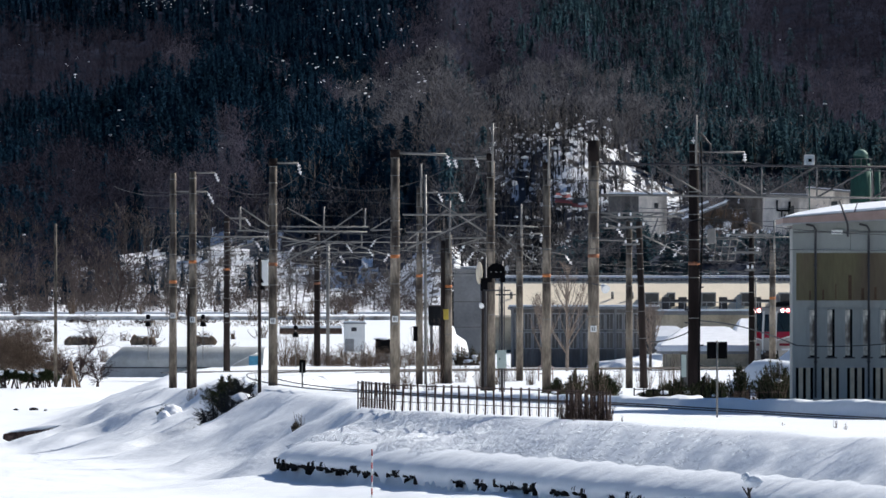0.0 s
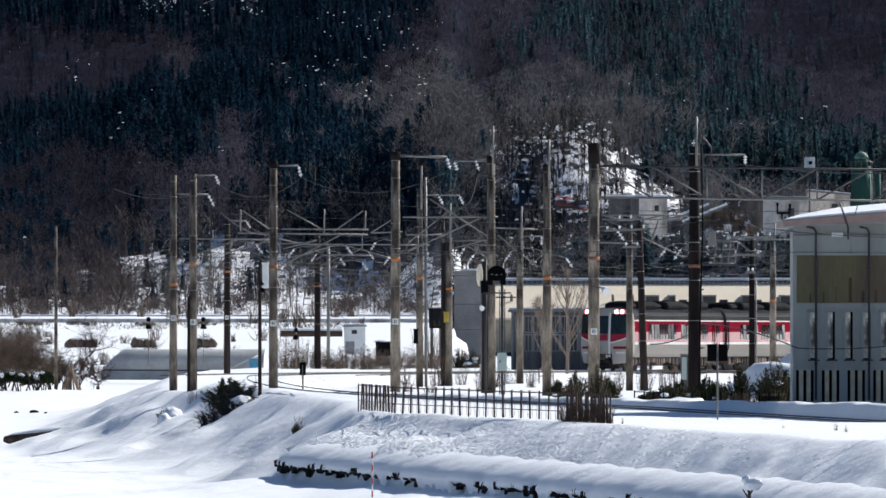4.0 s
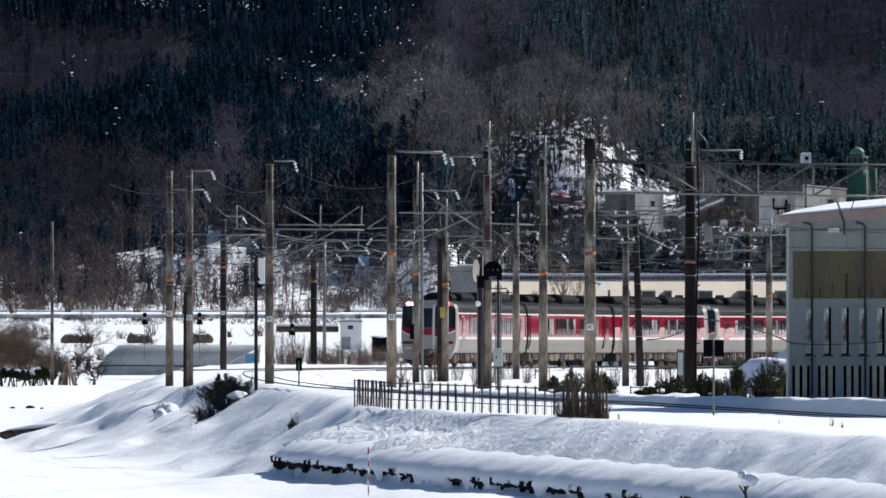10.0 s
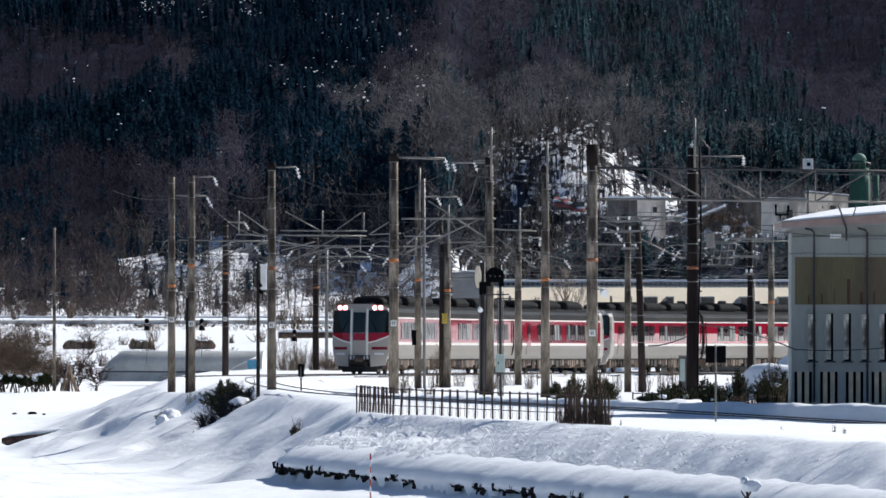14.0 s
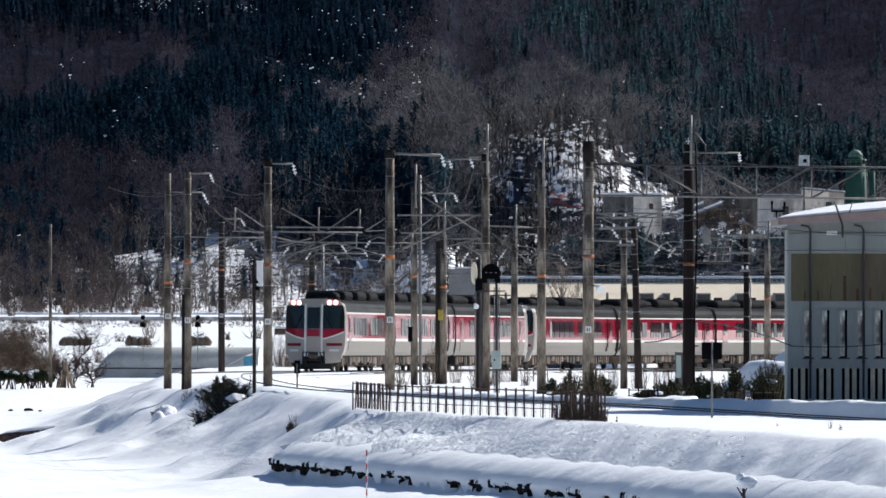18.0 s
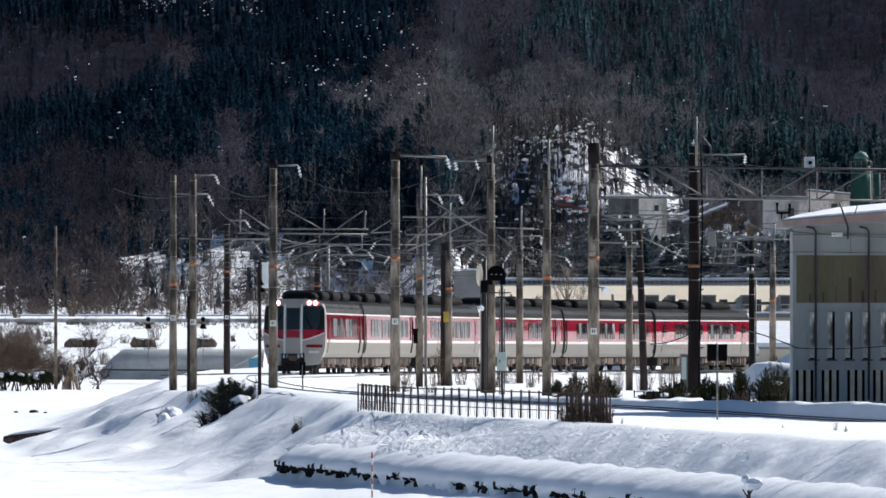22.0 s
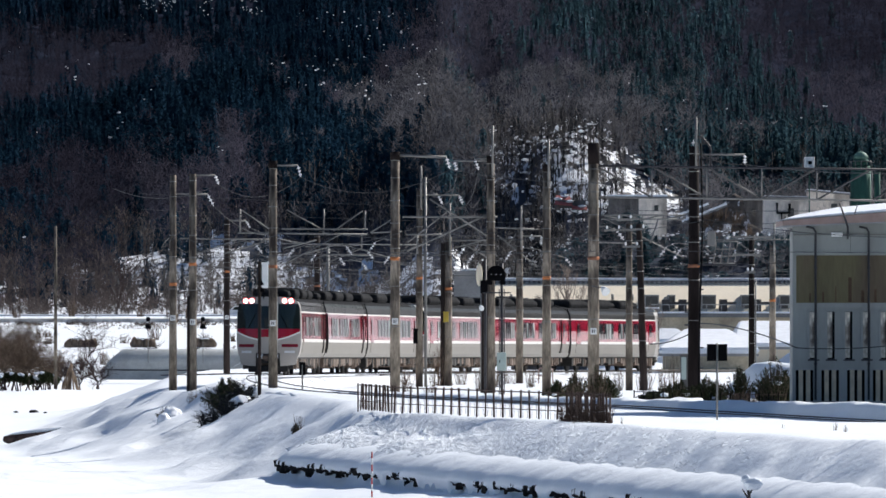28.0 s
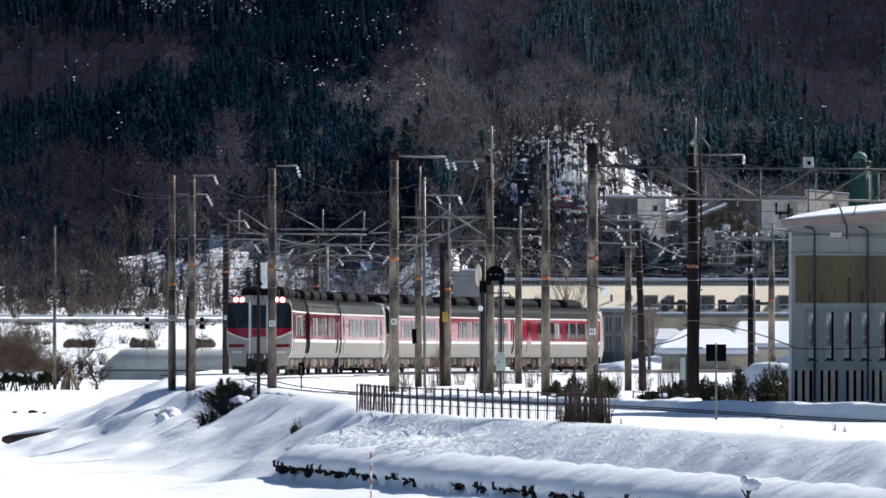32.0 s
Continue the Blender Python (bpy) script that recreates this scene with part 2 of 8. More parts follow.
def line_at(s, off=0.0):
    """Place on the rail tops' level at arc s, off metres to the side that faces the viewer, and the heading."""
    i = math.floor(s / STEP)
    i = max(-164, min(109, i))
    f = s / STEP - i
    a, b = LINE[i], LINE[i + 1]
    x, y, th = (a[k] + (b[k] - a[k]) * f for k in range(3))
    return Vector((x + off * math.cos(th), y - off * math.sin(th), float(np.interp(s, RAIL_ARC, RAIL_Z)))), th


LX = np.array([LINE[i][0] for i in range(-165, 111)])
LY = np.array([LINE[i][1] for i in range(-165, 111)])
LS = np.arange(-165, 111) * STEP
LT = np.array([LINE[i][2] for i in range(-165, 111)])

# the crest of the railway bank on the viewer's side, from the right round to the far left
CREST = [(24, 180), (-1.8, 356), (-2.6, 364), (-3.7, 388), (-7.3, 436), (-11.2, 463), (-12.7, 482), (-13.8, 520), (-15.5, 620), (-15, 690), (-10.5, 745), (-9, 800), (-9, 1000)]


def crest_dist(x, y):
    """Signed distance to the crest, positive outside (towards the field), and the y of the nearest crest point."""
    best = np.full(np.shape(x), 1e9)
    sign = np.zeros(np.shape(x))
    near = np.zeros(np.shape(x))
    for (ax, ay), (bx, by) in zip(CREST, CREST[1:]):
        dx, dy = bx - ax, by - ay
        t = np.clip(((x - ax) * dx + (y - ay) * dy) / (dx * dx + dy * dy), 0, 1)
        px, py = ax + t * dx, ay + t * dy
        d = np.hypot(x - px, y - py)
        side = (x - ax) * dy - (y - ay) * dx
        m = d < best
        best = np.where(m, d, best)
        sign = np.where(m, np.where(side < 0, 1.0, -1.0), sign)
        near = np.where(m, py, near)
    return best * sign, near


def smooth01(t):
    t = np.clip(t, 0, 1)
    return t * t * (3 - 2 * t)


def wob(x, y, k, seed=0.0):
    """Cheap smooth waves."""
    return (np.sin(x * k * 1.3 + y * k * 0.31 + seed) + np.sin(y * k * 0.9 - x * k * 0.53 + 2.1 * seed + 1.7) + np.sin((x + y) * k * 0.71 + 3.3 + seed)) / 3


def vnoise(x, y, seed=0.0):
    """Smooth value noise between -1 and 1."""
    xi, yi = np.floor(x), np.floor(y)
    fx, fy = smooth01(x - xi), smooth01(y - yi)

    def h(a, b):
        v = np.sin(a * 127.1 + b * 311.7 + seed * 74.7) * 43758.5453
        return (v - np.floor(v)) * 2 - 1

    return (h(xi, yi) * (1 - fx) + h(xi + 1, yi) * fx) * (1 - fy) + (h(xi, yi + 1) * (1 - fx) + h(xi + 1, yi + 1) * fx) * fy


def lumps(x, y, k, seed=0.0):
    return vnoise(x * k, y * k, seed) + 0.5 * vnoise(x * k * 2.1, y * k * 2.1, seed + 3) + 0.25 * vnoise(x * k * 4.3, y * k * 4.3, seed + 7)


def hill_height(x, y):
    """Mountain behind, shaped to fit the camera's view: a near wooded ridge, a snowy spur and the high slope."""
    u = x / np.maximum(y, 1) * 19000 + 784          # image column seen from the camera, 784 straight ahead
    right = smooth01((x + 20 - 22 * smooth01((y - 930) / 90)) / 14)
    base = -2.25 + 2.6 * right + 6.4 * smooth01((y - 1010) / 275) * smooth01((-x + 8) / 10)
    base = base + 2.5 * smooth01((y - 1330) / 200) * smooth01((-x + 12) / 14) + np.interp(u, (200, 420, 860), (2.0, 5.0, 6.0)) * smooth01((y - 1545 + 20 * wob(x, y, 0.12)) / 55) * smooth01((-x + 12) / 14)
    base = base + 3.0 * smooth01((y - 900) / 250) * smooth01((x - 2) / 20) + 9.5 * smooth01((y - 1225) / 50) * smooth01((x - 2 + 16 * smooth01((y - 1330) / 120)) / 20)
    a = np.interp(u, (-400, 0, 180, 300, 450, 600, 720, 850, 1000), (26, 31, 37, 46, 43, 36, 28, 23, 18))
    ra = a * np.where(y < 2250, smooth01((y - 1620) / 640), 1 - 0.5 * smooth01((y - 2250) / 300))
    c = np.interp(u, (300, 500, 600, 740, 800, 880, 1000, 1050, 1100, 1160, 1220, 1300, 1450, 2000), (4, 8.5, 10.8, 14.5, 16.8, 19, 19, 18.5, 18, 17, 16, 15, 13, 12))
    c = c + 0.9 * wob(x, y, 0.16, 2.0) + 0.4 * lumps(x, y * 0.3, 0.22, 1.0)
    rc = c * np.where(y < 1900, smooth01((y - 1470 + 25 * wob(x, y, 0.09)) / 130), 1 - 0.3 * smooth01((y - 1900) / 300))
    b = 150 * smooth01((y - 1750) / 2300) ** 1.1 + 3.0 * lumps(x, y * 0.06, 0.04, 1.0) * smooth01((y - 1900) / 400)
    return base + np.maximum(np.maximum(ra, rc), b) + 1.2 * lumps(x, y * 0.08, 0.09, 4.0) * smooth01((y - 1500) / 300)


def clearing(x, y, u, e):
    """Snowy clearing on the lower slope, in uneven patches."""
    top = np.interp(u, (880, 955, 985, 1015, 1043, 1075, 1120, 1192, 1240), (2.5, 2.6, 2.9, 3.15, 3.4, 3.1, 2.8, 2.4, 2.0))
    low = np.interp(u, (880, 960, 1000, 1080, 1240), (2.2, 2.1, 1.95, 2.0, 1.8))
    patch = lumps(x, y * 0.15, 1.5, 6.0)
    level = np.interp(u, (870, 900, 955, 985, 1043, 1075, 1130, 1200, 1250), (0.6, 0.45, 0.4, -0.5, -0.75, -0.6, -0.35, -0.15, 0.5)) + 0.8 * smooth01((e - top + 0.3) / 0.5)
    thin = (e > 2.2) & (e < 3.65) & (patch > np.interp(u, (860, 950, 985), (0.35, 0.3, -0.1)) + 0.3 * smooth01((e - 3.2) / 0.4)) & (u > 860) & (u < 1085)
    return ((e > low) & (e < top + 0.25) & (patch > level) & (u > 870) & (u < 1250)) | thin


def ground_height(x, y):
    x, y = np.asarray(x, float), np.asarray(y, float)
    d, ny = crest_dist(x, y)
    # raised railway ground, with the ballast bed under the line
    near_line = np.full(x.shape, 1e9)
    bed = np.zeros(x.shape)
    flat = np.stack([x.ravel(), y.ravel()], 1)
    nl, bd = near_line.ravel(), bed.ravel()
    sel = np.where((flat[:, 1] > 180) & (flat[:, 1] < 850) & (np.abs(flat[:, 0]) < 80))[0]
    for c in range(0, len(sel), 20000):
        q = sel[c:c + 20000]
        dd = (flat[q, 0:1] - LX) ** 2 + (flat[q, 1:2] - LY) ** 2
        k = dd.argmin(1)
        nl[q] = np.abs((flat[q, 0] - LX[k]) * np.cos(LT[k]) - (flat[q, 1] - LY[k]) * np.sin(LT[k])) + np.maximum(0, np.sqrt(dd[np.arange(len(q)), k]) - 6)
        bd[q] = np.interp(LS[k], RAIL_ARC, RAIL_Z)
    near_line, bed = nl.reshape(x.shape), bd.reshape(x.shape)
    track_x = np.interp(-y, -LY, LX)
    top = 0.28 + 0.05 * wob(x, y, 0.5) + np.interp(y, (325, 345, 380), (0.42, 0.28, 0.2)) * smooth01((near_line - 1.75) / 0.6) * (1 - smooth01((near_line - 2.2) / 1.6)) * (x > track_x) * smooth01((y - 296) / 12) * (1 - smooth01((y - 425) / 30))
    w = 1 - smooth01((near_line - 1.3) / np.where(x > track_x, 0.5, 2.0))
    top = top * (1 - w) + (bed - 0.17) * w
    # outside: snow slope, dry wall in the nearer part, then the field
    field = -2.3 + 0.12 * wob(x, y, 0.05) + 0.15 * lumps(x, y * 0.3, 0.22, 2.0)
    walled = smooth01((363 - ny) / 4)
    soft = smooth01(d / np.interp(ny, (362, 374, 400, 440, 470, 520, 900), (4.2, 5.2, 6.8, 8.0, 7.6, 7.6, 9.0)))
    lip = -1.22 + 0.05 * wob(x, y, 0.9, 1.0)
    edge = 3.25 + 0.12 * wob(x, y, 0.8, 3.0) + 0.06 * wob(x, y, 3.1, 1.0)
    run_w = np.clip(d / edge, 0, 1)
    drift = (ny + 2.4 * d) / 7.0 * 2 * math.pi + 1.5 * vnoise(ny / 11, d * 0.5, 2.0)
    curl = (0.55 + 0.25 * vnoise(ny / 6.0, d * 0.4, 8.0)) * (1 - 1.5 * smooth01((338 - ny) / 22))
    slope_w = top + (lip - top) * (run_w + curl * np.sin(2 * math.pi * run_w) / (2 * math.pi))
    slope_w = slope_w + (0.10 * lumps(x, y * 0.35, 1.1, 4.0) + 0.035 * lumps(x, y * 0.5, 3.4, 9.0)) * smooth01(d / 0.7) * (1 - smooth01((d - 1.9) / 0.7)) * (1 - 0.8 * smooth01((338 - ny) / 22))
    slope_w = slope_w + 0.042 * (np.sin(drift + 0.6 * np.sin(drift)) - 0.3) * smooth01((335 - ny) / 25) * smooth01(d / 0.9) * (1 - smooth01((d - 2.0) / 0.9))
    slope_w = slope_w + 0.03 * np.exp(-((d - edge + 0.38) / 0.26) ** 2)
    foot = field + 0.5 * (1 - smooth01((d - edge) / 6.0))
    slope_w = np.where(d > edge, lip + 0.02 + (foot - lip) * smooth01((d - edge) / 0.22), slope_w)
    roll = 2 * math.pi * ny / 21 + 0.9 * np.sin(ny * 0.13 + 0.5) + 0.30 * d + 2.2
    bumps = 0.26 * (0.5 + 0.5 * np.sin(roll - 0.5 * np.sin(roll))) + 0.10 * wob(x, y * 0.2, 1.1, 2.0) + 0.03 * wob(x, y * 0.3, 3.3, 1.0)
    run = np.clip(d / np.interp(ny, (362, 374, 400, 440, 470, 520, 900), (4.2, 5.2, 6.8, 8.0, 7.6, 7.6, 9.0)), 0, 1)
    lobe = smooth01(0.5 + 0.9 * np.sin(roll + 0.8) + 0.5 * vnoise(ny / 7, d * 0.5, 5.0))
    soft = 0.1 * soft + 0.9 * (1 - (1 - run) ** (1.42 + 1.2 * lobe))
    bumps = bumps + (0.09 * lumps(x, y * 0.22, 0.8, 6.0) + 0.03 * lumps(x, y * 0.4, 3.0, 3.0))
    slope_s = top + (field - top) * soft + bumps * np.clip(soft * (1 - soft) * 4, 0, 1)
    out = slope_w * walled + slope_s * (1 - walled)
    z = np.where(d > 0, out, top)
    far = smooth01((y - 900) / 130)
    hill = hill_height(x, y)
    unseen_sides = 240 * smooth01((np.abs(x) - 320) / 1000)         # unseen side slopes, added so that the train does not mirror bright sky
    return z * (1 - far) + hill * far + unseen_sides


def build_ground():
    xs = np.unique(np.concatenate([np.linspace(-1500, -200, 14), np.arange(-200, -40, 6.0), np.arange(-40, -22, 1.5), np.arange(-22, -2, 0.4), np.arange(-2, 14, 0.2), np.arange(14, 17, 0.4), np.arange(17, 40, 0.6), np.arange(40, 200, 6.0), np.linspace(200, 1500, 14)]))
    ys = np.unique(np.concatenate([np.linspace(-300, 200, 11), np.arange(200, 245, 4.0), np.arange(245, 520, 0.55), np.arange(520, 1200, 6.0), np.arange(1200, 1440, 6.0), np.arange(1440, 1720, 2.0), np.arange(1720, 4600, 16.0)]))
    X, Y = np.meshgrid(xs, ys)
    Z = ground_height(X, Y)
    Z = np.where(Y < 240, np.minimum(Z, 1.4), Z)
    nx, ny = len(xs), len(ys)
    me = bpy.data.meshes.new("ground")
    co = np.stack([X, Y, Z], -1).reshape(-1, 3)
    idx = np.arange(nx * ny).reshape(ny, nx)
    quads = np.stack([idx[:-1, :-1], idx[:-1, 1:], idx[1:, 1:], idx[1:, :-1]], -1).reshape(-1, 4)
    me.vertices.add(len(co))
    me.vertices.foreach_set("co", co.ravel())
    me.loops.add(quads.size)
    me.loops.foreach_set("vertex_index", quads.ravel())
    me.polygons.add(len(quads))
    me.polygons.foreach_set("loop_start", np.arange(0, quads.size, 4))
    me.polygons.foreach_set("loop_total", np.full(len(quads), 4))
    cx = co[quads].mean(1)
    u = cx[:, 0] / np.maximum(cx[:, 1], 1) * 19000 + 784
    mi = np.zeros(len(quads), int)
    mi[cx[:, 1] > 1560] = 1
    e = (cx[:, 2] - 3.2) / np.maximum(cx[:, 1], 1) * 190
    foot = np.interp(u, (150, 300, 480, 560, 700, 860), (1.2, 1.5, 1.6, 1.1, 1.0, 1.2)) + 0.4 * lumps(cx[:, 0], cx[:, 1] * 0.05, 0.3, 8.0)
    far_side = cx[:, 1] > 1330
    mi[far_side & (u < 900)] = np.where(e < foot, 2, 1)[far_side & (u < 900)]
    mi[far_side & (u >= 900)] = 1
    mi[far_side & (cx[:, 1] < 1760) & clearing(cx[:, 0], cx[:, 1], u, e)] = 2
    mi[(cx[:, 1] > 1205) & (cx[:, 1] <= 1290) & (u > 880)] = 1
    near = np.where((cx[:, 1] > 240) & (cx[:, 1] < 380) & (np.abs(cx[:, 0]) < 20))[0]
    cd, cn = crest_dist(cx[near, 0], cx[near, 1])
    rough = (cd > -0.2 + 0.3 * wob(cx[near, 0], cx[near, 1], 0.8)) & (cd < 2.95) & (cn < 361) & (u[near] < 1060 + 170 * np.random.default_rng(3).normal(0, 1, len(near)))
    mi[near[rough]] = 3
    # the high slope takes the darkened copy of the floor
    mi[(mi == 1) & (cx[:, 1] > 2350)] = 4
    # out of view: dark slopes, plus a snow strip for the train to mirror
    mi[np.abs(cx[:, 0]) > 420] = 1
    mi[(cx[:, 1] > 900) & (u > 2000) & (u < 4900)] = 2
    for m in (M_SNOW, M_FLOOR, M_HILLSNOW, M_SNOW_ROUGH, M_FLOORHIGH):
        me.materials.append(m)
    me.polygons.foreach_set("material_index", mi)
    me.polygons.foreach_set("use_smooth", np.ones(len(quads), bool))
    me.update()
    me.validate()
    return tagged(new("ground", me), "snow-covered field, railway bank and wooded mountain side", "ground", kind="structure")



def snow_bank():
    """Ridge of cleared snow along the far side of the line, with a steep face to the rails."""
    prof = ((1.25, -0.15, 0.0), (1.30, 0.0, 0.10), (1.38, 0.0, 0.48), (1.47, 0.0, 0.84), (1.60, 0.0, 1.0), (2.2, -0.02, 1.0), (2.8, -0.10, 0.9), (3.3, -0.3, 0.7))
    vs, fs = [], []
    n = len(prof)
    m = 0
    s = 44.0
    while s <= 186:
        p0 = line_at(s)[0]
        h = float(np.interp(p0.y, (296, 305, 325, 345, 380, 425, 440), (0.42, 0.52, 0.50, 0.42, 0.38, 0.28, 0.05)))
        for off, dz, f in prof:
            wv = 0.07 * math.sin(s * 0.9 + off) + 0.05 * math.sin(s * 2.3 + 1.0) + 0.04 * math.sin(s * 4.1 + off * 3)
            p = line_at(s, off + wv * (f > 0.05))[0]
            vs.append((p.x, p.y, 0.29 + dz + f * h + 0.4 * wv * (f > 0.5)))
        if m:
            for i in range(n - 1):
                a = (m - 1) * n + i
                fs.append((a, a + 1, a + n + 1, a + n))
        m += 1
        s += 0.5
    me = bpy.data.meshes.new("snow_bank")
    me.from_pydata(vs, [], fs)
    me.materials.append(M_SNOW)
    me.polygons.foreach_set("use_smooth", [True] * len(fs))
    me.update()
    return tagged(new("snow_bank", me), "ridge of cleared snow along the railway", "snow bank", kind="structure")



def stones_show(y):
    """Above 0 where the wall's stones show under the snow."""
    if y > 338:
        return 0.5
    return math.sin(y * 0.62) + math.sin(y * 1.37 + 1.0) * 0.9 + math.sin(y * 0.21) + 0.35


def snow_cornice():
    """Thick rounded lip of snow that overhangs the dry stone wall."""
    pts = [Vector((*p, 0)) for p in CREST[:3]]
    prof = ((2.15, -0.70), (2.6, -0.77), (2.95, -0.90), (3.25, -1.04), (3.47, -1.18), (3.60, -1.33), (3.61, -1.44), (3.5, -1.52), (3.3, -1.54))
    vs, fs, m = [], [], 0
    n = len(prof)
    for a, b in zip(pts, pts[1:]):
        t = (b - a).normalized()
        nrm = Vector((-t.y, t.x, 0))
        k = int((b - a).length / 0.3)
        for i in range(k):
            p = a.lerp(b, i / k)
            if not 232 < p.y < 361:
                continue
            end = max(0.0, (p.y - 357.5) / 3.5)
            hang = -0.34 * min(1.0, max(0.0, -stones_show(p.y) * 2.5)) + 0.05 * math.sin(p.y * 5.3) * math.sin(p.y * 2.1)
            wv = 0.05 * math.sin(p.y * 0.7) + 0.03 * math.sin(p.y * 1.9 + 1)
            for j, (off, z) in enumerate(prof):
                o = off + wv * (j > 1) - 0.5 * end * end * (j > 2)
                q = p + nrm * o
                vs.append((q.x, q.y, z + 0.6 * wv + (hang if j >= 7 else 0.0) - 0.12 * end * (j < 6)))
            if m:
                for j in range(n - 1):
                    c = (m - 1) * n + j
                    fs.append((c, c + n, c + n + 1, c + 1))
            m += 1
    me = bpy.data.meshes.new("snow_cornice")
    me.from_pydata(vs, [], fs)
    me.materials.append(M_SNOW)
    me.polygons.foreach_set("use_smooth", [True] * len(fs))
    me.update()
    return tagged(new("snow_cornice", me), "thick rounded lip of snow over the stone wall", "snow", kind="structure")


build_ground()
snow_cornice()
snow_bank()

# ---- woods on the mountain ----
def fast_mesh(name, verts, tris, material, label, category, kind="stuff"):
    me = bpy.data.meshes.new(name)
    v = np.asarray(verts, np.float32)
    f = np.asarray(tris, np.int32)
    me.vertices.add(len(v))
    me.vertices.foreach_set("co", v.ravel())
    me.loops.add(f.size)
    me.loops.foreach_set("vertex_index", f.ravel())
    me.polygons.add(len(f))
    me.polygons.foreach_set("loop_start", np.arange(0, f.size, 3))
    me.polygons.foreach_set("loop_total", np.full(len(f), 3))
    me.materials.append(material)
    me.update()
    return tagged(new(name, me), label, category, kind=kind)


def conifer_shape(rng, sprays=95):
    """Unit conifer: tiers of small drooping sprays that face outwards, height 1, radius about 0.18."""
    v, f = [], []
    up = np.array((0, 0, 1.0))
    for k in range(sprays):
        z = rng.uniform(0.04, 1.0) ** 0.8
        r = (0.20 * (1 - z) ** 0.6 + 0.008) * rng.uniform(0.6, 1.08)
        a = rng.uniform(0, 2 * math.pi)
        out = np.array((math.cos(a), math.sin(a), 0))
        side = np.array((-out[1], out[0], 0))
        c = out * r + up * z * 0.97
        fall = out * rng.uniform(0.3, 0.8) - up * rng.uniform(0.7, 1.0)
        w = rng.uniform(0.018, 0.034)
        ln = rng.uniform(0.05, 0.10) * (1.15 - 0.5 * z)
        i = len(v)
        tilt = rng.normal(0, 0.012) * out
        v.extend([c - side * w + tilt, c + side * w - tilt, c + fall * ln + side * rng.normal(0, 0.012)])
        f.append((i, i + 1, i + 2))
    for _ in range(4):
        i = len(v)
        a = rng.uniform(0, 6.28)
        d = np.array((math.cos(a), math.sin(a), 0)) * 0.12
        v.extend([d, -d, np.array((0, 0, 1.0))])
        f.append((i, i + 1, i + 2))
    return np.array(v), np.array(f)


def bare_shape(rng, twigs=90, spread=0.30, bold=1.0):
    """Unit leafless tree: trunk, limbs and a rounded haze of twigs."""
    v, f = [], []

    def blade(a, b, w):
        a, b = np.array(a), np.array(b)
        ang = rng.uniform(0, math.pi)
        s = np.array((math.cos(ang), math.sin(ang), rng.normal(0, 0.5))) * w
        i = len(v)
        v.extend([a - s, a + s, b + s * 0.25])
        f.append((i, i + 1, i + 2))

    lean = rng.normal(0, 0.05, 2)
    for _ in range(3):
        blade((0, 0, 0), (lean[0], lean[1], 0.8), 0.013 * bold)
    tips = []
    for _ in range(9):
        a = rng.uniform(0, 2 * math.pi)
        z0 = rng.uniform(0.2, 0.6)
        r = spread * rng.uniform(0.3, 0.9)
        e = np.array((math.cos(a) * r, math.sin(a) * r, min(0.95, z0 + rng.uniform(0.15, 0.35))))
        blade((lean[0] * z0, lean[1] * z0, z0), e, 0.008 * bold)
        tips.append(e)
    for _ in range(twigs):
        e = tips[rng.integers(len(tips))]
        b = e + rng.normal(0, 1, 3) * np.array((0.075, 0.075, 0.07))
        d = np.array((rng.normal(0, 0.7) + b[0] * 2, rng.normal(0, 0.7) + b[1] * 2, rng.uniform(0.2, 1.4)))
        d = d / np.linalg.norm(d) * rng.uniform(0.06, 0.15)
        blade(b, b + d, 0.0085 * bold)
    return np.array(v), np.array(f)


def plant_many(name, shapes, places, material, label, category):
    vs, fs, n = [], [], 0
    for k, (x, y, z, h, w, a) in enumerate(places):
        v, f = shapes[k % len(shapes)]
        c, s = math.cos(a), math.sin(a)
        q = np.stack([(v[:, 0] * c - v[:, 1] * s) * w + x, (v[:, 0] * s + v[:, 1] * c) * w + y, v[:, 2] * h + z], 1)
        vs.append(q)
        fs.append(f + n)
        n += len(v)
    return fast_mesh(name, np.concatenate(vs), np.concatenate(fs), material, label, category)


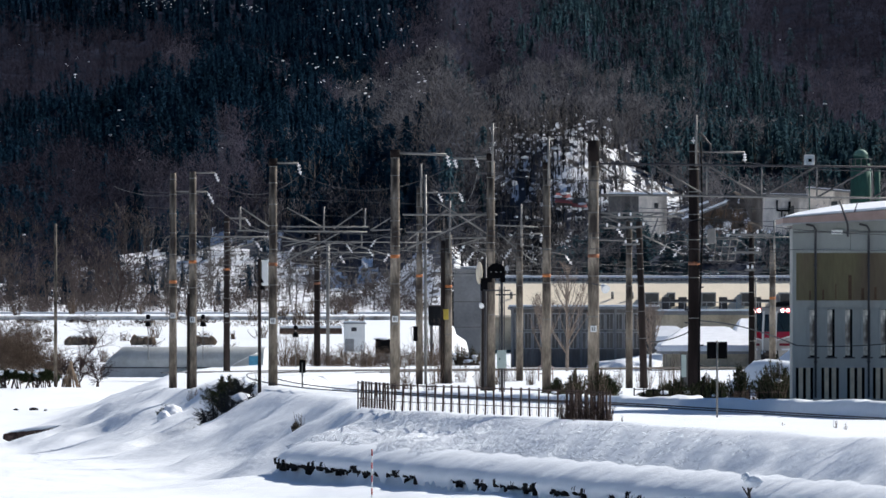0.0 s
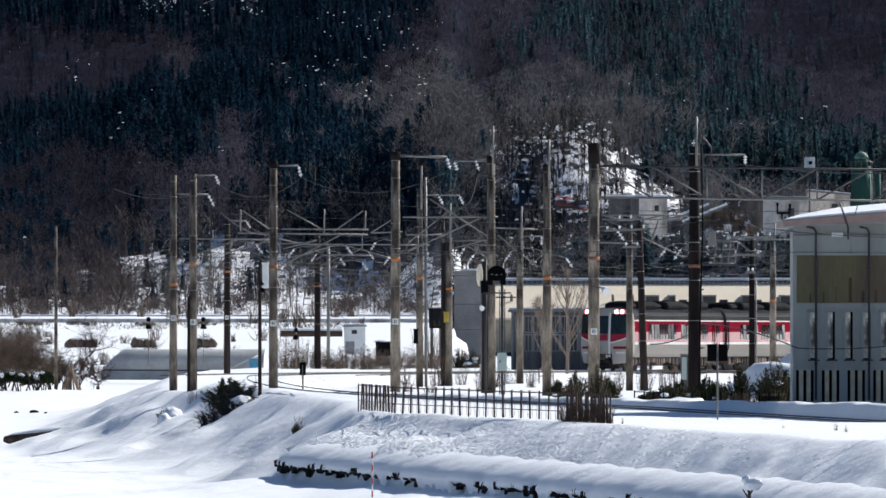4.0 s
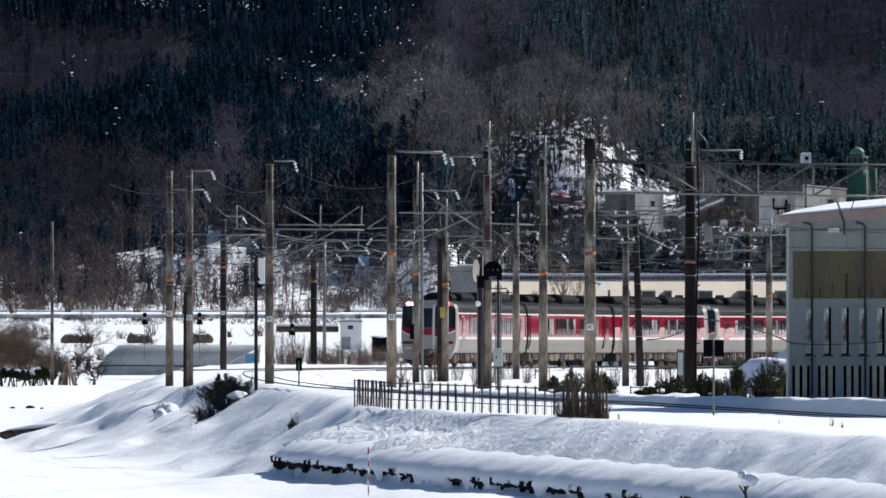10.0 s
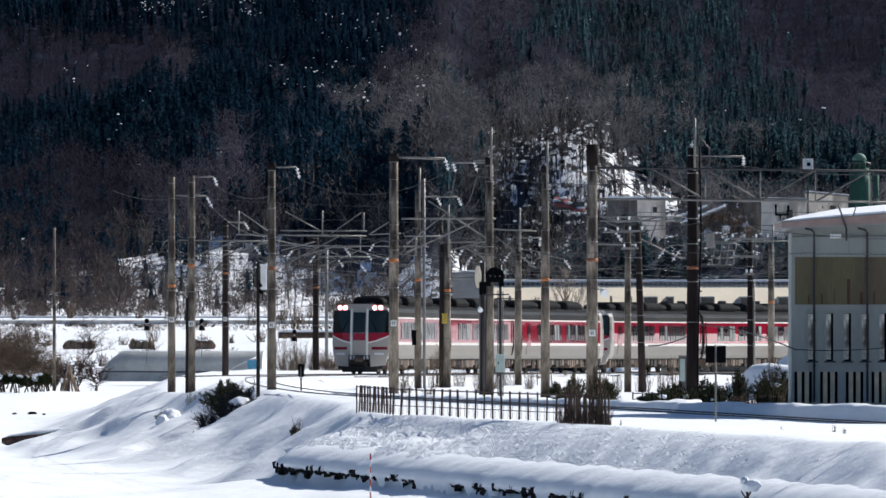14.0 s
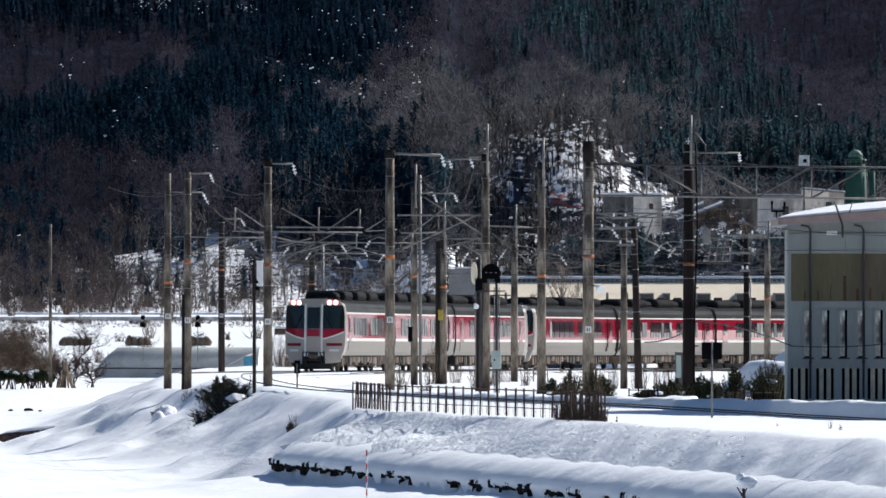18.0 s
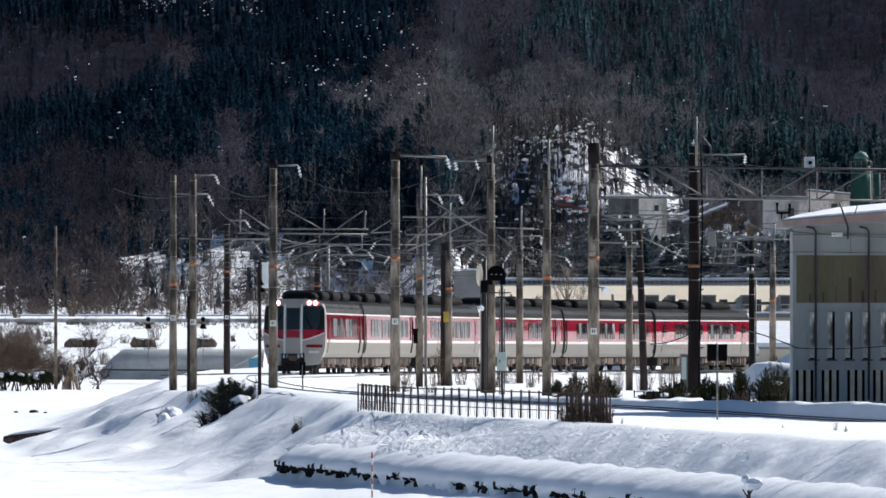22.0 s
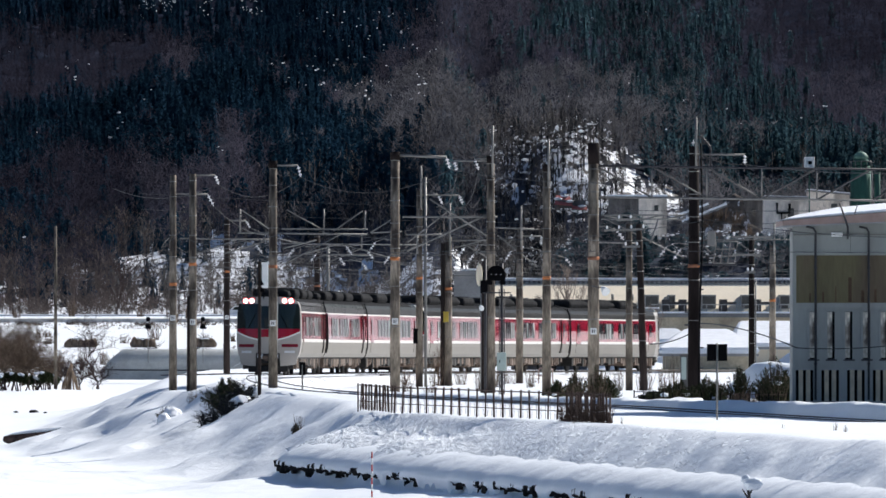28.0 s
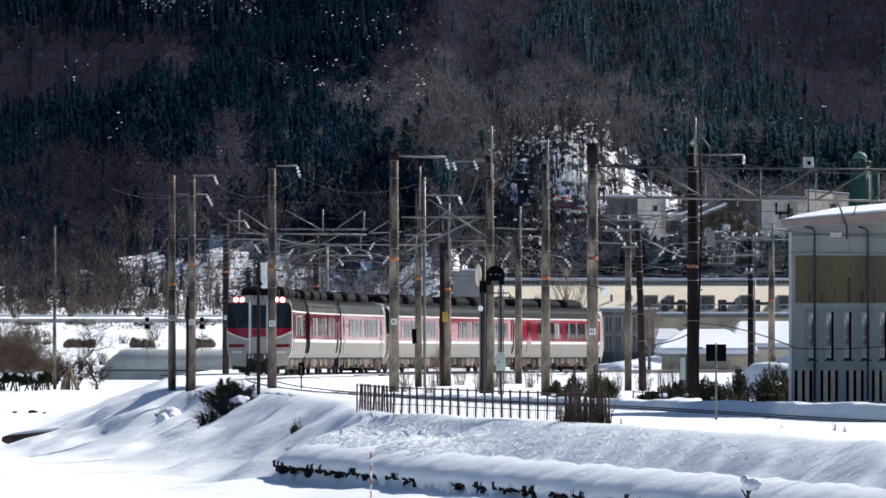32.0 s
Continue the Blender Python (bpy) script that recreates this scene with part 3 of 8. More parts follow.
def cedar_share(u, v):
    """How much of the wood is cedar, by column and by height in the camera's view (both in the units of hill_height's
    column).
    """
    e = lambda pts: float(np.interp(u, pts[0], pts[1]))
    s = 0.06
    ridge = e(((0, 180, 360, 480, 590, 650, 720, 860), (385, 425, 458, 430, 402, 370, 315, 250)))
    foot = e(((0, 100, 250, 330, 450, 520, 720, 860), (260, 295, 285, 262, 235, 225, 190, 180)))
    if foot < v < ridge and u < 860:
        s = e(((0, 620, 740, 860), (0.97, 0.97, 0.75, 0.5)))
        if ((u - 410) / 55) ** 2 + ((v - 265) / 95) ** 2 < 1:
            s = 0.25
    right = float(np.interp(v, (400, 430, 510, 570, 620), (585, 645, 725, 765, 790)))
    if v > ridge and 330 < u < right and v > e(((330, 370, 590, 640), (520, 455, 400, 420))):
        s = 0.97
    if u <= 370 and v > e(((0, 120, 300, 370), (535, 528, 515, 470))):
        s = 0.92
    left = float(np.interp(v, (240, 310, 390, 450, 510, 570), (1250, 1200, 1130, 1050, 965, 930)))
    far = float(np.interp(v, (300, 330, 370, 440, 510, 570), (1700, 1600, 1440, 1400, 1335, 1300)))
    if left < u < far and v > 230:
        s = 0.72
    if u > 1235 and 215 < v < 340:
        s = 0.8
    for cu, cv, ru, rv, k in ((920, 495, 14, 40, 0.8), (50, 210, 60, 45, 0.6), (230, 150, 70, 50, 0.8), (560, 190, 60, 40, 0.6), (60, 130, 60, 35, 0.7), (740, 220, 70, 60, 0.6), (1120, 290, 90, 30, 0.35)):
        if ((u - cu) / ru) ** 2 + ((v - cv) / rv) ** 2 < 1:
            s = max(s, k)
    return s


def build_woods():
    rng = np.random.default_rng(5)
    n = 190000
    y = np.sort(1345 + 2645 * rng.uniform(0, 1, n) ** 1.1)
    u = rng.uniform(-90, 1660, n)
    x = (u - 784) / 19000 * y
    z = ground_height(x, y)
    e = (z - 3.2) / y * 190                # height over the horizon in the camera's view, in hundreds of those units
    open_top = np.interp(u, (880, 960, 1010, 1040, 1100, 1160, 1220), (2.9, 3.1, 3.3, 3.1, 2.8, 2.4, 1.9))
    bald = (u > 880) & (u < 1225) & (y < 1760) & (e < open_top)
    keep = rng.uniform(0, 1, n)
    cedars, bare = [], []
    cell, skyline = {}, {}
    for i in range(n):
        low = 1.5 - 0.2 * smooth01((480 - u[i]) / 120) - 0.75 * smooth01((210 - u[i]) / 60) + 0.3 * math.sin(u[i] / 37) * math.sin(u[i] / 13)
        if u[i] > 880:
            low = 1.3
        if e[i] > 6.3 or e[i] < low or (bald[i] and keep[i] > np.interp(u[i], (880, 960, 985, 1120, 1225), (0.12, 0.05, 0.003, 0.006, 0.05))):
            continue
        if 865 < u[i] < 1120 and y[i] < 1760 and open_top[i] <= e[i] < 3.62 and keep[i] > 0.3:
            continue
        b = int(u[i] / 12)
        if e[i] + 0.35 < skyline.get(b, -9):
            continue                        # hidden from the camera by a nearer ridge
        skyline[b] = max(skyline.get(b, -9), e[i])
        row = int(e[i] / 0.066)
        key = (int(u[i] / 10 + 0.37 * row), row)
        if key in cell or rng.uniform() > 0.22:
            continue
        cell[key] = 1
        c = cedar_share(u[i] + 14 * math.sin(e[i] * 9.0) + rng.normal(0, 9), e[i] * 100 + 28 + 8 * math.sin(u[i] / 23) + rng.normal(0, 7))
        if rng.uniform() < c:
            h = rng.uniform(4.5, 8.0)
            cedars.append((x[i], y[i], z[i] - 0.4, h, h * rng.uniform(0.85, 1.3), rng.uniform(0, 6.28)))
        else:
            h = rng.uniform(4.5, 8.0)
            bare.append((x[i], y[i], z[i] - 0.3, h, h * rng.uniform(0.9, 1.35), rng.uniform(0, 6.28)))
    cs = [conifer_shape(rng, 120) for _ in range(10)]
    bs = [bare_shape(rng, 105) for _ in range(12)]
    # west cedars take darker tones in place of shade; all tones hold haze
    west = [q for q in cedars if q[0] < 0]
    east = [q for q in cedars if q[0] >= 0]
    plant_many("cedar_wood", cs, [q for q in west if q[1] <= 2700], M_CONIFER, "dark green cedar wood on the near ridge, blue haze in its colour", "forest")
    plant_many("high_cedar_wood", cs, [q for q in west if q[1] > 2700], M_CONIFERHIGH, "cedar wood high on the mountain, darker copy, blue haze in its colour", "forest")
    plant_many("evergreen_wood", cs, east, M_MIXED, "mixed evergreen wood on the mountain side, haze put into its lighter colour", "forest")
    # one leafless wood in three tones by place; darker copies stand for shade
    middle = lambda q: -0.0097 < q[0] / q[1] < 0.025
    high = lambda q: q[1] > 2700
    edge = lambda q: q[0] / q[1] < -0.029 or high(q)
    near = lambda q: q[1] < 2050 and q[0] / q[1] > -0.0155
    plant_many("bare_wood", bs, [q for q in bare if near(q) or (middle(q) and not high(q))], M_BARE, "leafless winter wood on the middle slope, lightest copy, haze in its colour", "forest")
    plant_many("brown_wood", bs, [q for q in bare if not near(q) and (high(q) if middle(q) else not edge(q))], M_BARELOW, "leafless winter wood on the mountain, darker copy, haze in its colour", "forest")
    plant_many("high_bare_wood", bs, [q for q in bare if edge(q) and not near(q) and not middle(q)], M_BAREHIGH, "leafless winter wood high on the mountain, darkest copy, haze in its colour", "forest")
    # thin trees on the snowy spur and at the foot of the slope
    foot = []
    for _ in range(2300):
        uu, yy = rng.uniform(-80, 1660), rng.uniform(1345, 1660)
        if 875 < uu < 1240:
            continue
        dens = np.interp(uu, (0, 300, 430, 860, 900), (0.9, 0.45, 0.55, 0.6, 0.4))
        if rng.uniform() > dens * np.interp(yy, (1345, 1480, 1560), (0.6, 0.7, 1.0)):
            continue
        xx = (uu - 784) / 19000 * yy
        foot.append((xx, yy, rng.uniform(3.5, 8.5), rng.uniform(0.6, 1.0), rng.uniform(0, 6.28)))
    spur = len(foot)
    for _ in range(1100):
        uu, yy = rng.uniform(880, 1240), rng.uniform(1440, 1680)
        if rng.uniform() < np.interp(uu, (880, 970, 1000, 1090, 1120, 1185, 1240), (1.0, 0.9, 0.7, 0.5, 0.2, 0.2, 0.9)):
            foot.append(((uu - 784) / 19000 * yy, yy, rng.uniform(2.2, 5.0), rng.uniform(0.5, 0.9), rng.uniform(0, 6.28)))
    for _ in range(260):
        uu, yy = rng.uniform(960, 1110), rng.uniform(1490, 1640)
        foot.append(((uu - 784) / 19000 * yy, yy, rng.uniform(3.0, 6.5), rng.uniform(0.4, 0.7), rng.uniform(0, 6.28)))
    for _ in range(330):
        uu, yy = rng.uniform(860, 1000), rng.uniform(1480, 1660)
        if rng.uniform() < np.interp(uu, (860, 960, 1000), (1.0, 0.9, 0.2)):
            foot.append(((uu - 784) / 19000 * yy, yy, rng.uniform(3.5, 7.5), rng.uniform(0.5, 0.8), rng.uniform(0, 6.28)))
    for _ in range(500):
        uu, yy = rng.uniform(800, 985), rng.uniform(1225, 1480)
        if rng.uniform() < np.interp(uu, (800, 850, 990, 1030), (0.2, 1.0, 1.0, 0.1)):
            foot.append(((uu - 784) / 19000 * yy, yy, rng.uniform(3, 7.5), rng.uniform(0.6, 1.0), rng.uniform(0, 6.28)))
    fx, fy = np.array([q[0] for q in foot]), np.array([q[1] for q in foot])
    fz = ground_height(fx, fy)
    placed = [(q[0], q[1], fz[i] - 0.2, q[2], q[2] * q[3], q[4]) for i, q in enumerate(foot) if i < spur]
    dense = lambda q: q[0] / q[1] * 19000 + 784 + 60 * math.sin(q[1] * 0.31) < 250
    plant_many("foot_trees", [bare_shape(rng, 30, 0.30, 1.1) for _ in range(12)], [q for q in placed if not dense(q)], M_FOOT, "thin leafless trees on the snowy foot of the mountain", "trees")
    plant_many("foot_thicket", [bare_shape(rng, 80, 0.30, 1.0) for _ in range(10)], [q for q in placed if dense(q)], M_SCRUB, "dense dark leafless trees at the foot of the mountain", "trees")
    plant_many("spur_trees", [bare_shape(rng, 36, 0.20, 1.7) for _ in range(10)], [(q[0], q[1], fz[i] - 0.2, q[2], q[2] * q[3], q[4]) for i, q in enumerate(foot) if i >= spur and i % 2], M_FOOT, "thin leafless trees on the snowy spur", "trees")
    plant_many("spur_thicket", [bare_shape(rng, 24, 0.18, 2.0) for _ in range(10)], [(q[0], q[1], fz[i] - 0.2, q[2], q[2] * q[3], q[4]) for i, q in enumerate(foot) if i >= spur and i % 2 == 0], M_TRUNKDARK, "dark thin trunks on the snowy spur", "trees")
    # small cedars among the foot trees
    low_cedars = []
    for _ in range(260):
        uu, yy = rng.uniform(-60, 470), rng.uniform(1400, 1690)
        if rng.uniform() < np.interp(uu, (0, 200, 300, 470), (0.95, 0.9, 0.5, 0.15)) * np.interp(yy, (1400, 1500, 1690), (0.15, 0.4, 1.0)):
            low_cedars.append(((uu - 784) / 19000 * yy, yy, rng.uniform(3.5, 7.0)))
    lz = ground_height(np.array([q[0] for q in low_cedars]), np.array([q[1] for q in low_cedars]))
    plant_many("foot_cedars", cs, [(q[0], q[1], lz[i] - 0.3, q[2], q[2] * rng.uniform(1.1, 1.7), rng.uniform(0, 6.28)) for i, q in enumerate(low_cedars)], M_CONIFER, "cedars scattered along the foot of the mountain, blue haze in their colour", "trees")
    # brown scrub in the snow along the raised road
    scrub = []
    for _ in range(1900):
        uu, yy = rng.uniform(-60, 1240), rng.uniform(1325, 1560)
        if uu > 870 and (uu < 960 or yy < 1470 or rng.uniform() < 0.8):
            continue
        if 230 < uu < 470 and rng.uniform() < 0.6:
            continue
        patch = vnoise(np.array(uu / 34), np.array(yy / 40), 3.0)
        if patch < np.interp(uu, (0, 400, 470, 860, 960), (-0.35, -0.15, 0.3, 0.3, 0.15)):
            continue
        scrub.append(((uu - 784) / 19000 * yy, yy, rng.uniform(1.0, 2.6)))
    for _ in range(230):
        uu, yy = rng.uniform(965, 1235), rng.uniform(1475, 1600)
        scrub.append(((uu - 784) / 19000 * yy, yy, rng.uniform(0.35, 1.3)))
    for _ in range(90):
        uu, yy = rng.uniform(1185, 1330), rng.uniform(1305, 1319)
        scrub.append(((uu - 784) / 19000 * yy, yy, rng.uniform(0.5, 1.6)))
    sz = ground_height(np.array([q[0] for q in scrub]), np.array([q[1] for q in scrub]))
    plant_many("roadside_scrub", [bare_shape(rng, 110, 0.5, 1.6) for _ in range(6)], [(q[0], q[1], sz[i] - 0.5 * q[2], q[2] * 1.6, q[2] * rng.uniform(1.2, 2.0), rng.uniform(0, 6.28)) for i, q in enumerate(scrub)], M_SCRUB, "dark brown leafless scrub in the snow above the road", "shrubs")
    belt = []
    for _ in range(900):
        uu, yy = rng.uniform(850, 1660), rng.uniform(1195, 1290)
        xx = (uu - 784) / 19000 * yy
        belt.append((xx, yy, rng.uniform(1.0, 1.9) if 1130 < uu < 1450 and yy > 1260 else rng.uniform(2.0, 4.5)))
    bz = ground_height(np.array([q[0] for q in belt]), np.array([q[1] for q in belt]))
    plant_many("hillside_shrubs", cs, [(q[0], q[1], bz[i] - 0.4, q[2], q[2] * rng.uniform(1.8, 2.8), rng.uniform(0, 6.28)) for i, q in enumerate(belt) if i % 2], M_MIXED, "evergreen shrubs below the hillside buildings, haze in their colour", "shrubs")
    plant_many("hillside_thicket", bs, [(q[0], q[1], bz[i] - 0.3, q[2] * 1.2, q[2] * rng.uniform(1.2, 1.8), rng.uniform(0, 6.28)) for i, q in enumerate(belt) if i % 2 == 0], M_BARE, "leafless thicket below the hillside buildings", "shrubs")
    # clumps of snow caught on crowns; some stand in for other white specks
    vs, fs, k = [], [], 0
    lumps_on = [(q[0], q[1], bz[i], q[2]) for i, q in enumerate(belt) if i % 5 < 2 and 1170 < q[0] / q[1] * 19000 + 784 < 1350]
    b = bmesh.new()
    bmesh.ops.create_icosphere(b, subdivisions=1, radius=1)
    iv = np.array([v.co[:] for v in b.verts])
    it = np.array([[v.index for v in f.verts] for f in b.faces])
    b.free()
    trees = cedars + bare
    seen = [(q[0] / q[1] * 190 + 7.84, (q[2] + q[3] - 3.2) / q[1] * 190) for q in trees]
    rich = [i for i, (tu, te) in enumerate(seen) if 4.8 < tu < 7.8 and 4.0 < te < 5.8]
    # picked by place in the camera's view to match bright specks at its top
    bright = [i for i, (tu, te) in enumerate(seen) if te > 5.55 and (2.5 < tu < 3.1 or 3.5 < tu < 3.75 or 4.3 < tu < 4.6)]
    pick = list(rng.choice(len(trees), 90, replace=False)) + list(rng.choice(rich, 60, replace=False)) + bright * 2
    for i in pick:
        q = trees[i]
        big = 0.8 if i in bright else 1.0
        for _ in range(rng.integers(1, 3)):
            r = rng.uniform(0.09, 0.26) * big
            c = np.array((q[0] + rng.normal(0, 0.8), q[1] - 0.6, q[2] + q[3] * rng.uniform(0.8, 1.05)))
            vs.append(iv * np.array((r * rng.uniform(0.8, 1.8), r, r * rng.uniform(0.5, 1.0))) * rng.uniform(0.8, 1.2, (len(iv), 1)) + c)
            fs.append(it + k)
            k += len(iv)
    # low clumps on the spur stand in for snow patches between the trunks
    for i in range(spur, len(foot)):
        q = foot[i]
        tu = q[0] / q[1] * 19000 + 784
        if 865 < tu < 1075 and rng.uniform() < 0.55:
            r = rng.uniform(0.12, 0.36)
            c = np.array((q[0] + rng.normal(0, 0.8), q[1] - 1.0, fz[i] + q[2] * rng.uniform(0.05, 0.55)))
            vs.append(iv * np.array((r * rng.uniform(0.8, 1.9), r, r * rng.uniform(0.5, 1.3))) * rng.uniform(0.7, 1.3, (len(iv), 1)) + c)
            fs.append(it + k)
            k += len(iv)
    for q in lumps_on:
        for _ in range(3):
            r = rng.uniform(0.06, 0.26)
            c = np.array((q[0] + rng.normal(0, 0.7), q[1] - 0.7, q[2] + q[3] * rng.uniform(0.3, 0.95)))
            vs.append(iv * np.array((r * rng.uniform(0.8, 2.2), r, r * rng.uniform(0.4, 0.9))) * rng.uniform(0.7, 1.3, (len(iv), 1)) + c)
            fs.append(it + k)
            k += len(iv)
    fast_mesh("woodland_snow", np.concatenate(vs), np.concatenate(fs), M_CLUMP, "small clumps of snow in the tree crowns and between the spur's trunks", "snow")


build_woods()

# ---- the train: six diesel cars, red band on grey and cream ----
M_T_CREAM = mat("car_lower_paint", (0.155, 0.141, 0.120), 0.5, var=0.08, scale=0.7, fine=8, stretch=(0.3, 1, 1), spec=0.5)
M_T_WHITE = mat("car_white_paint", (0.62, 0.61, 0.58), 0.4, var=0.05, scale=1, fine=8, spec=0.5)
M_T_RED = mat("car_red_paint", (0.24, 0.004, 0.019), 0.4, var=0.12, scale=0.8, fine=8, stretch=(0.4, 1, 1), spec=0.0, coat=0.9)
M_T_GREY = mat("car_upper_grey", (0.05, 0.05, 0.05), 0.35, var=0.14, scale=0.8, fine=10, stretch=(0.3, 1, 1), spec=0.0, coat=0.2)
M_T_DULLRED = mat("dull_red_stripe", (0.13, 0.006, 0.018), 0.6, var=0.15, scale=2, fine=10, spec=0.1)
M_T_CURTAIN = mat("drawn_pale_curtain", (0.17, 0.20, 0.195), 0.4, var=0.5, scale=1.3, fine=6, stretch=(0.35, 1, 0.6), spec=0.4, random_value=0.5, second=(0.02, 0.035, 0.035), second_at=(0.5, 0.56))
M_T_ROOF = mat("car_roof", (0.035, 0.036, 0.038), 0.8, var=0.2, scale=1.5, fine=12, spec=0.0)
M_T_UNIT = mat("roof_unit_dark", (0.018, 0.0185, 0.020), 0.85, var=0.35, scale=2, fine=15, spec=0.02)
M_T_UNDER = mat("underframe_dark", (0.02, 0.018, 0.017), 0.8, var=0.3, scale=2, fine=12)
M_T_BOX = mat("underfloor_box_tan", (0.145, 0.105, 0.08), 0.7, var=0.3, scale=2, fine=12, random_value=0.3)
M_T_GLASS = mat("tinted_window_glass", (0.006, 0.011, 0.010), 0.08, var=0.2, scale=0.5, fine=3, spec=0.5)
M_T_NOSE = mat("cab_silver_white", (0.30, 0.275, 0.25), 0.4, metal=0.15, var=0.06, scale=1.2, fine=10, spec=0.5)
M_T_LAMP = glow("headlamp_lit", (1.0, 0.80, 0.76), 16.0)
# glowing red that imitates the halo of glare round the lit lamps
M_T_LAMPHALO = glow("lamp_red_halo", (1.0, 0.10, 0.10), 1.6)
M_T_LENS = mat("headlamp_unlit", (0.55, 0.56, 0.58), 0.15, var=0.05, spec=0.8)

PROFILE = [(1.30, 0.78), (1.38, 0.95), (1.44, 1.30), (1.45, 1.48), (1.45, 1.62), (1.445, 2.2), (1.425, 2.80), (1.42, 2.87),
           (1.38, 3.12), (1.30, 3.30), (1.08, 3.43), (0.6, 3.53), (0.0, 3.57)]
BANDS = [0, 0, 0, 1, 2, 2, 1, 3, 3, 4, 4, 4]       # materials between the profile's points
HALF = 10.42


def side_y(z):
    return float(np.interp(z, [p[1] for p in PROFILE[:10]], [p[0] for p in PROFILE[:10]]))


def side_patch(x0, x1, z0, z1, off, sign, n=3):
    """A thin slab laid on the car's side."""
    vs, fs = [], []
    for o in (off, off - 0.035):
        for i in range(n + 1):
            z = z0 + (z1 - z0) * i / n
            vs += [(x0, sign * (side_y(z) + o), z), (x1, sign * (side_y(z) + o), z)]
    m = 2 * (n + 1)
    for i in range(n):
        a = 2 * i
        fs += [(a, a + 1, a + 3, a + 2), (a + m, a + 2 + m, a + 3 + m, a + 1 + m), (a, a + 2, a + 2 + m, a + m), (a + 1, a + 1 + m, a + 3 + m, a + 3)]
    fs += [(0, m, 1 + m, 1), (m - 2, m - 1, 2 * m - 1, 2 * m - 2)]
    return vs, fs


def nose_x(y, z):
    """The cab front's surface: bowed across and leaning back above the waist."""
    q = min(1.0, abs(y) / 1.45)
    return HALF + 0.15 - 0.55 * q ** 3.2 - 0.12 * q * q - 0.20 * max(0.0, z - 1.6) ** 1.5 * 0.5 - 0.12 * max(0.0, 0.9 - z)


def nose_width(z):
    if z < 0.78:
        return 1.30 - 0.16 * (0.78 - z)
    return float(np.interp(z, [p[1] for p in PROFILE], [p[0] for p in PROFILE]))


def nose_patch(y0, y1, z0, z1, off, ny=5, nz=5, shape=None, depth=0.05):
    """A slab that follows the cab front between y0..y1 and z0..z1; shape bends its lower edge."""
    vs, fs = [], []
    for o in (off, off - depth):
        for j in range(nz + 1):
            for i in range(ny + 1):
                y = y0 + (y1 - y0) * i / ny
                lo = z0 + (shape(y) if shape else 0.0)
                z = lo + (z1 - lo) * j / nz
                y = max(-nose_width(z), min(nose_width(z), y))
                vs.append((nose_x(y, z) + o, y, z))
    m = (ny + 1) * (nz + 1)
    for j in range(nz):
        for i in range(ny):
            a = j * (ny + 1) + i
            fs += [(a, a + 1, a + ny + 2, a + ny + 1), (a + m, a + ny + 1 + m, a + ny + 2 + m, a + 1 + m)]
    rim = [i for i in range(ny + 1)] + [(j + 1) * (ny + 1) - 1 for j in range(1, nz + 1)] + [nz * (ny + 1) + i for i in range(ny - 1, -1, -1)] + [j * (ny + 1) for j in range(nz - 1, 0, -1)]
    for a, b in zip(rim, rim[1:] + rim[:1]):
        fs.append((a, a + m, b + m, b))
    return vs, fs


def car_body(cab):
    """Shell with its painted bands; the front end tapers into the cab."""
    vs, fs, mi = [], [], []
    prof = [(y, z) for y, z in PROFILE] + [(-y, z) for y, z in PROFILE[-2::-1]]
    bands = BANDS + BANDS[::-1]
    xs = [-HALF, -HALF + 0.06, -5, 0, 5, 7.7, 9.0] + ([9.35, 9.6] if cab else [HALF - 0.06, HALF])
    n = len(prof)
    for x in xs:
        for y, z in prof:
            xx = x
            if cab and x == xs[-1]:
                xx = nose_x(y, z) - 0.02
            vs.append((xx, y, z))
    for a in range(len(xs) - 1):
        for i in range(n - 1):
            fs.append((a * n + i, a * n + i + 1, (a + 1) * n + i + 1, (a + 1) * n + i))
            b = bands[i]
            if cab and xs[a] >= 9.0:
                b = 5 if b in (0, 1, 2, 3) else 3
            elif cab and xs[a] >= 7.7 and b == 4:
                b = 3
            mi.append(b)
        fs.append((a * n, (a + 1) * n, (a + 1) * n + n - 1, a * n + n - 1))
        mi.append(0)
    fs.append(tuple(range(n)))
    mi.append(3)
    if not cab:
        fs.append(tuple(range((len(xs) - 1) * n + n - 1, (len(xs) - 1) * n - 1, -1)))
        mi.append(3)
    return vs, fs, mi


def pipe_line(x, z_top):
    zs = [z for z in (3.42, 3.3, 3.1, 2.83, 2.4, 1.9, 1.5, 1.25, 1.1, 1.0) if z <= z_top]
    pts = [(x + (0.0 if z > 1.35 else (1.35 - z) * 0.55), side_y(z) + 0.05, z) for z in zs]
    return pts


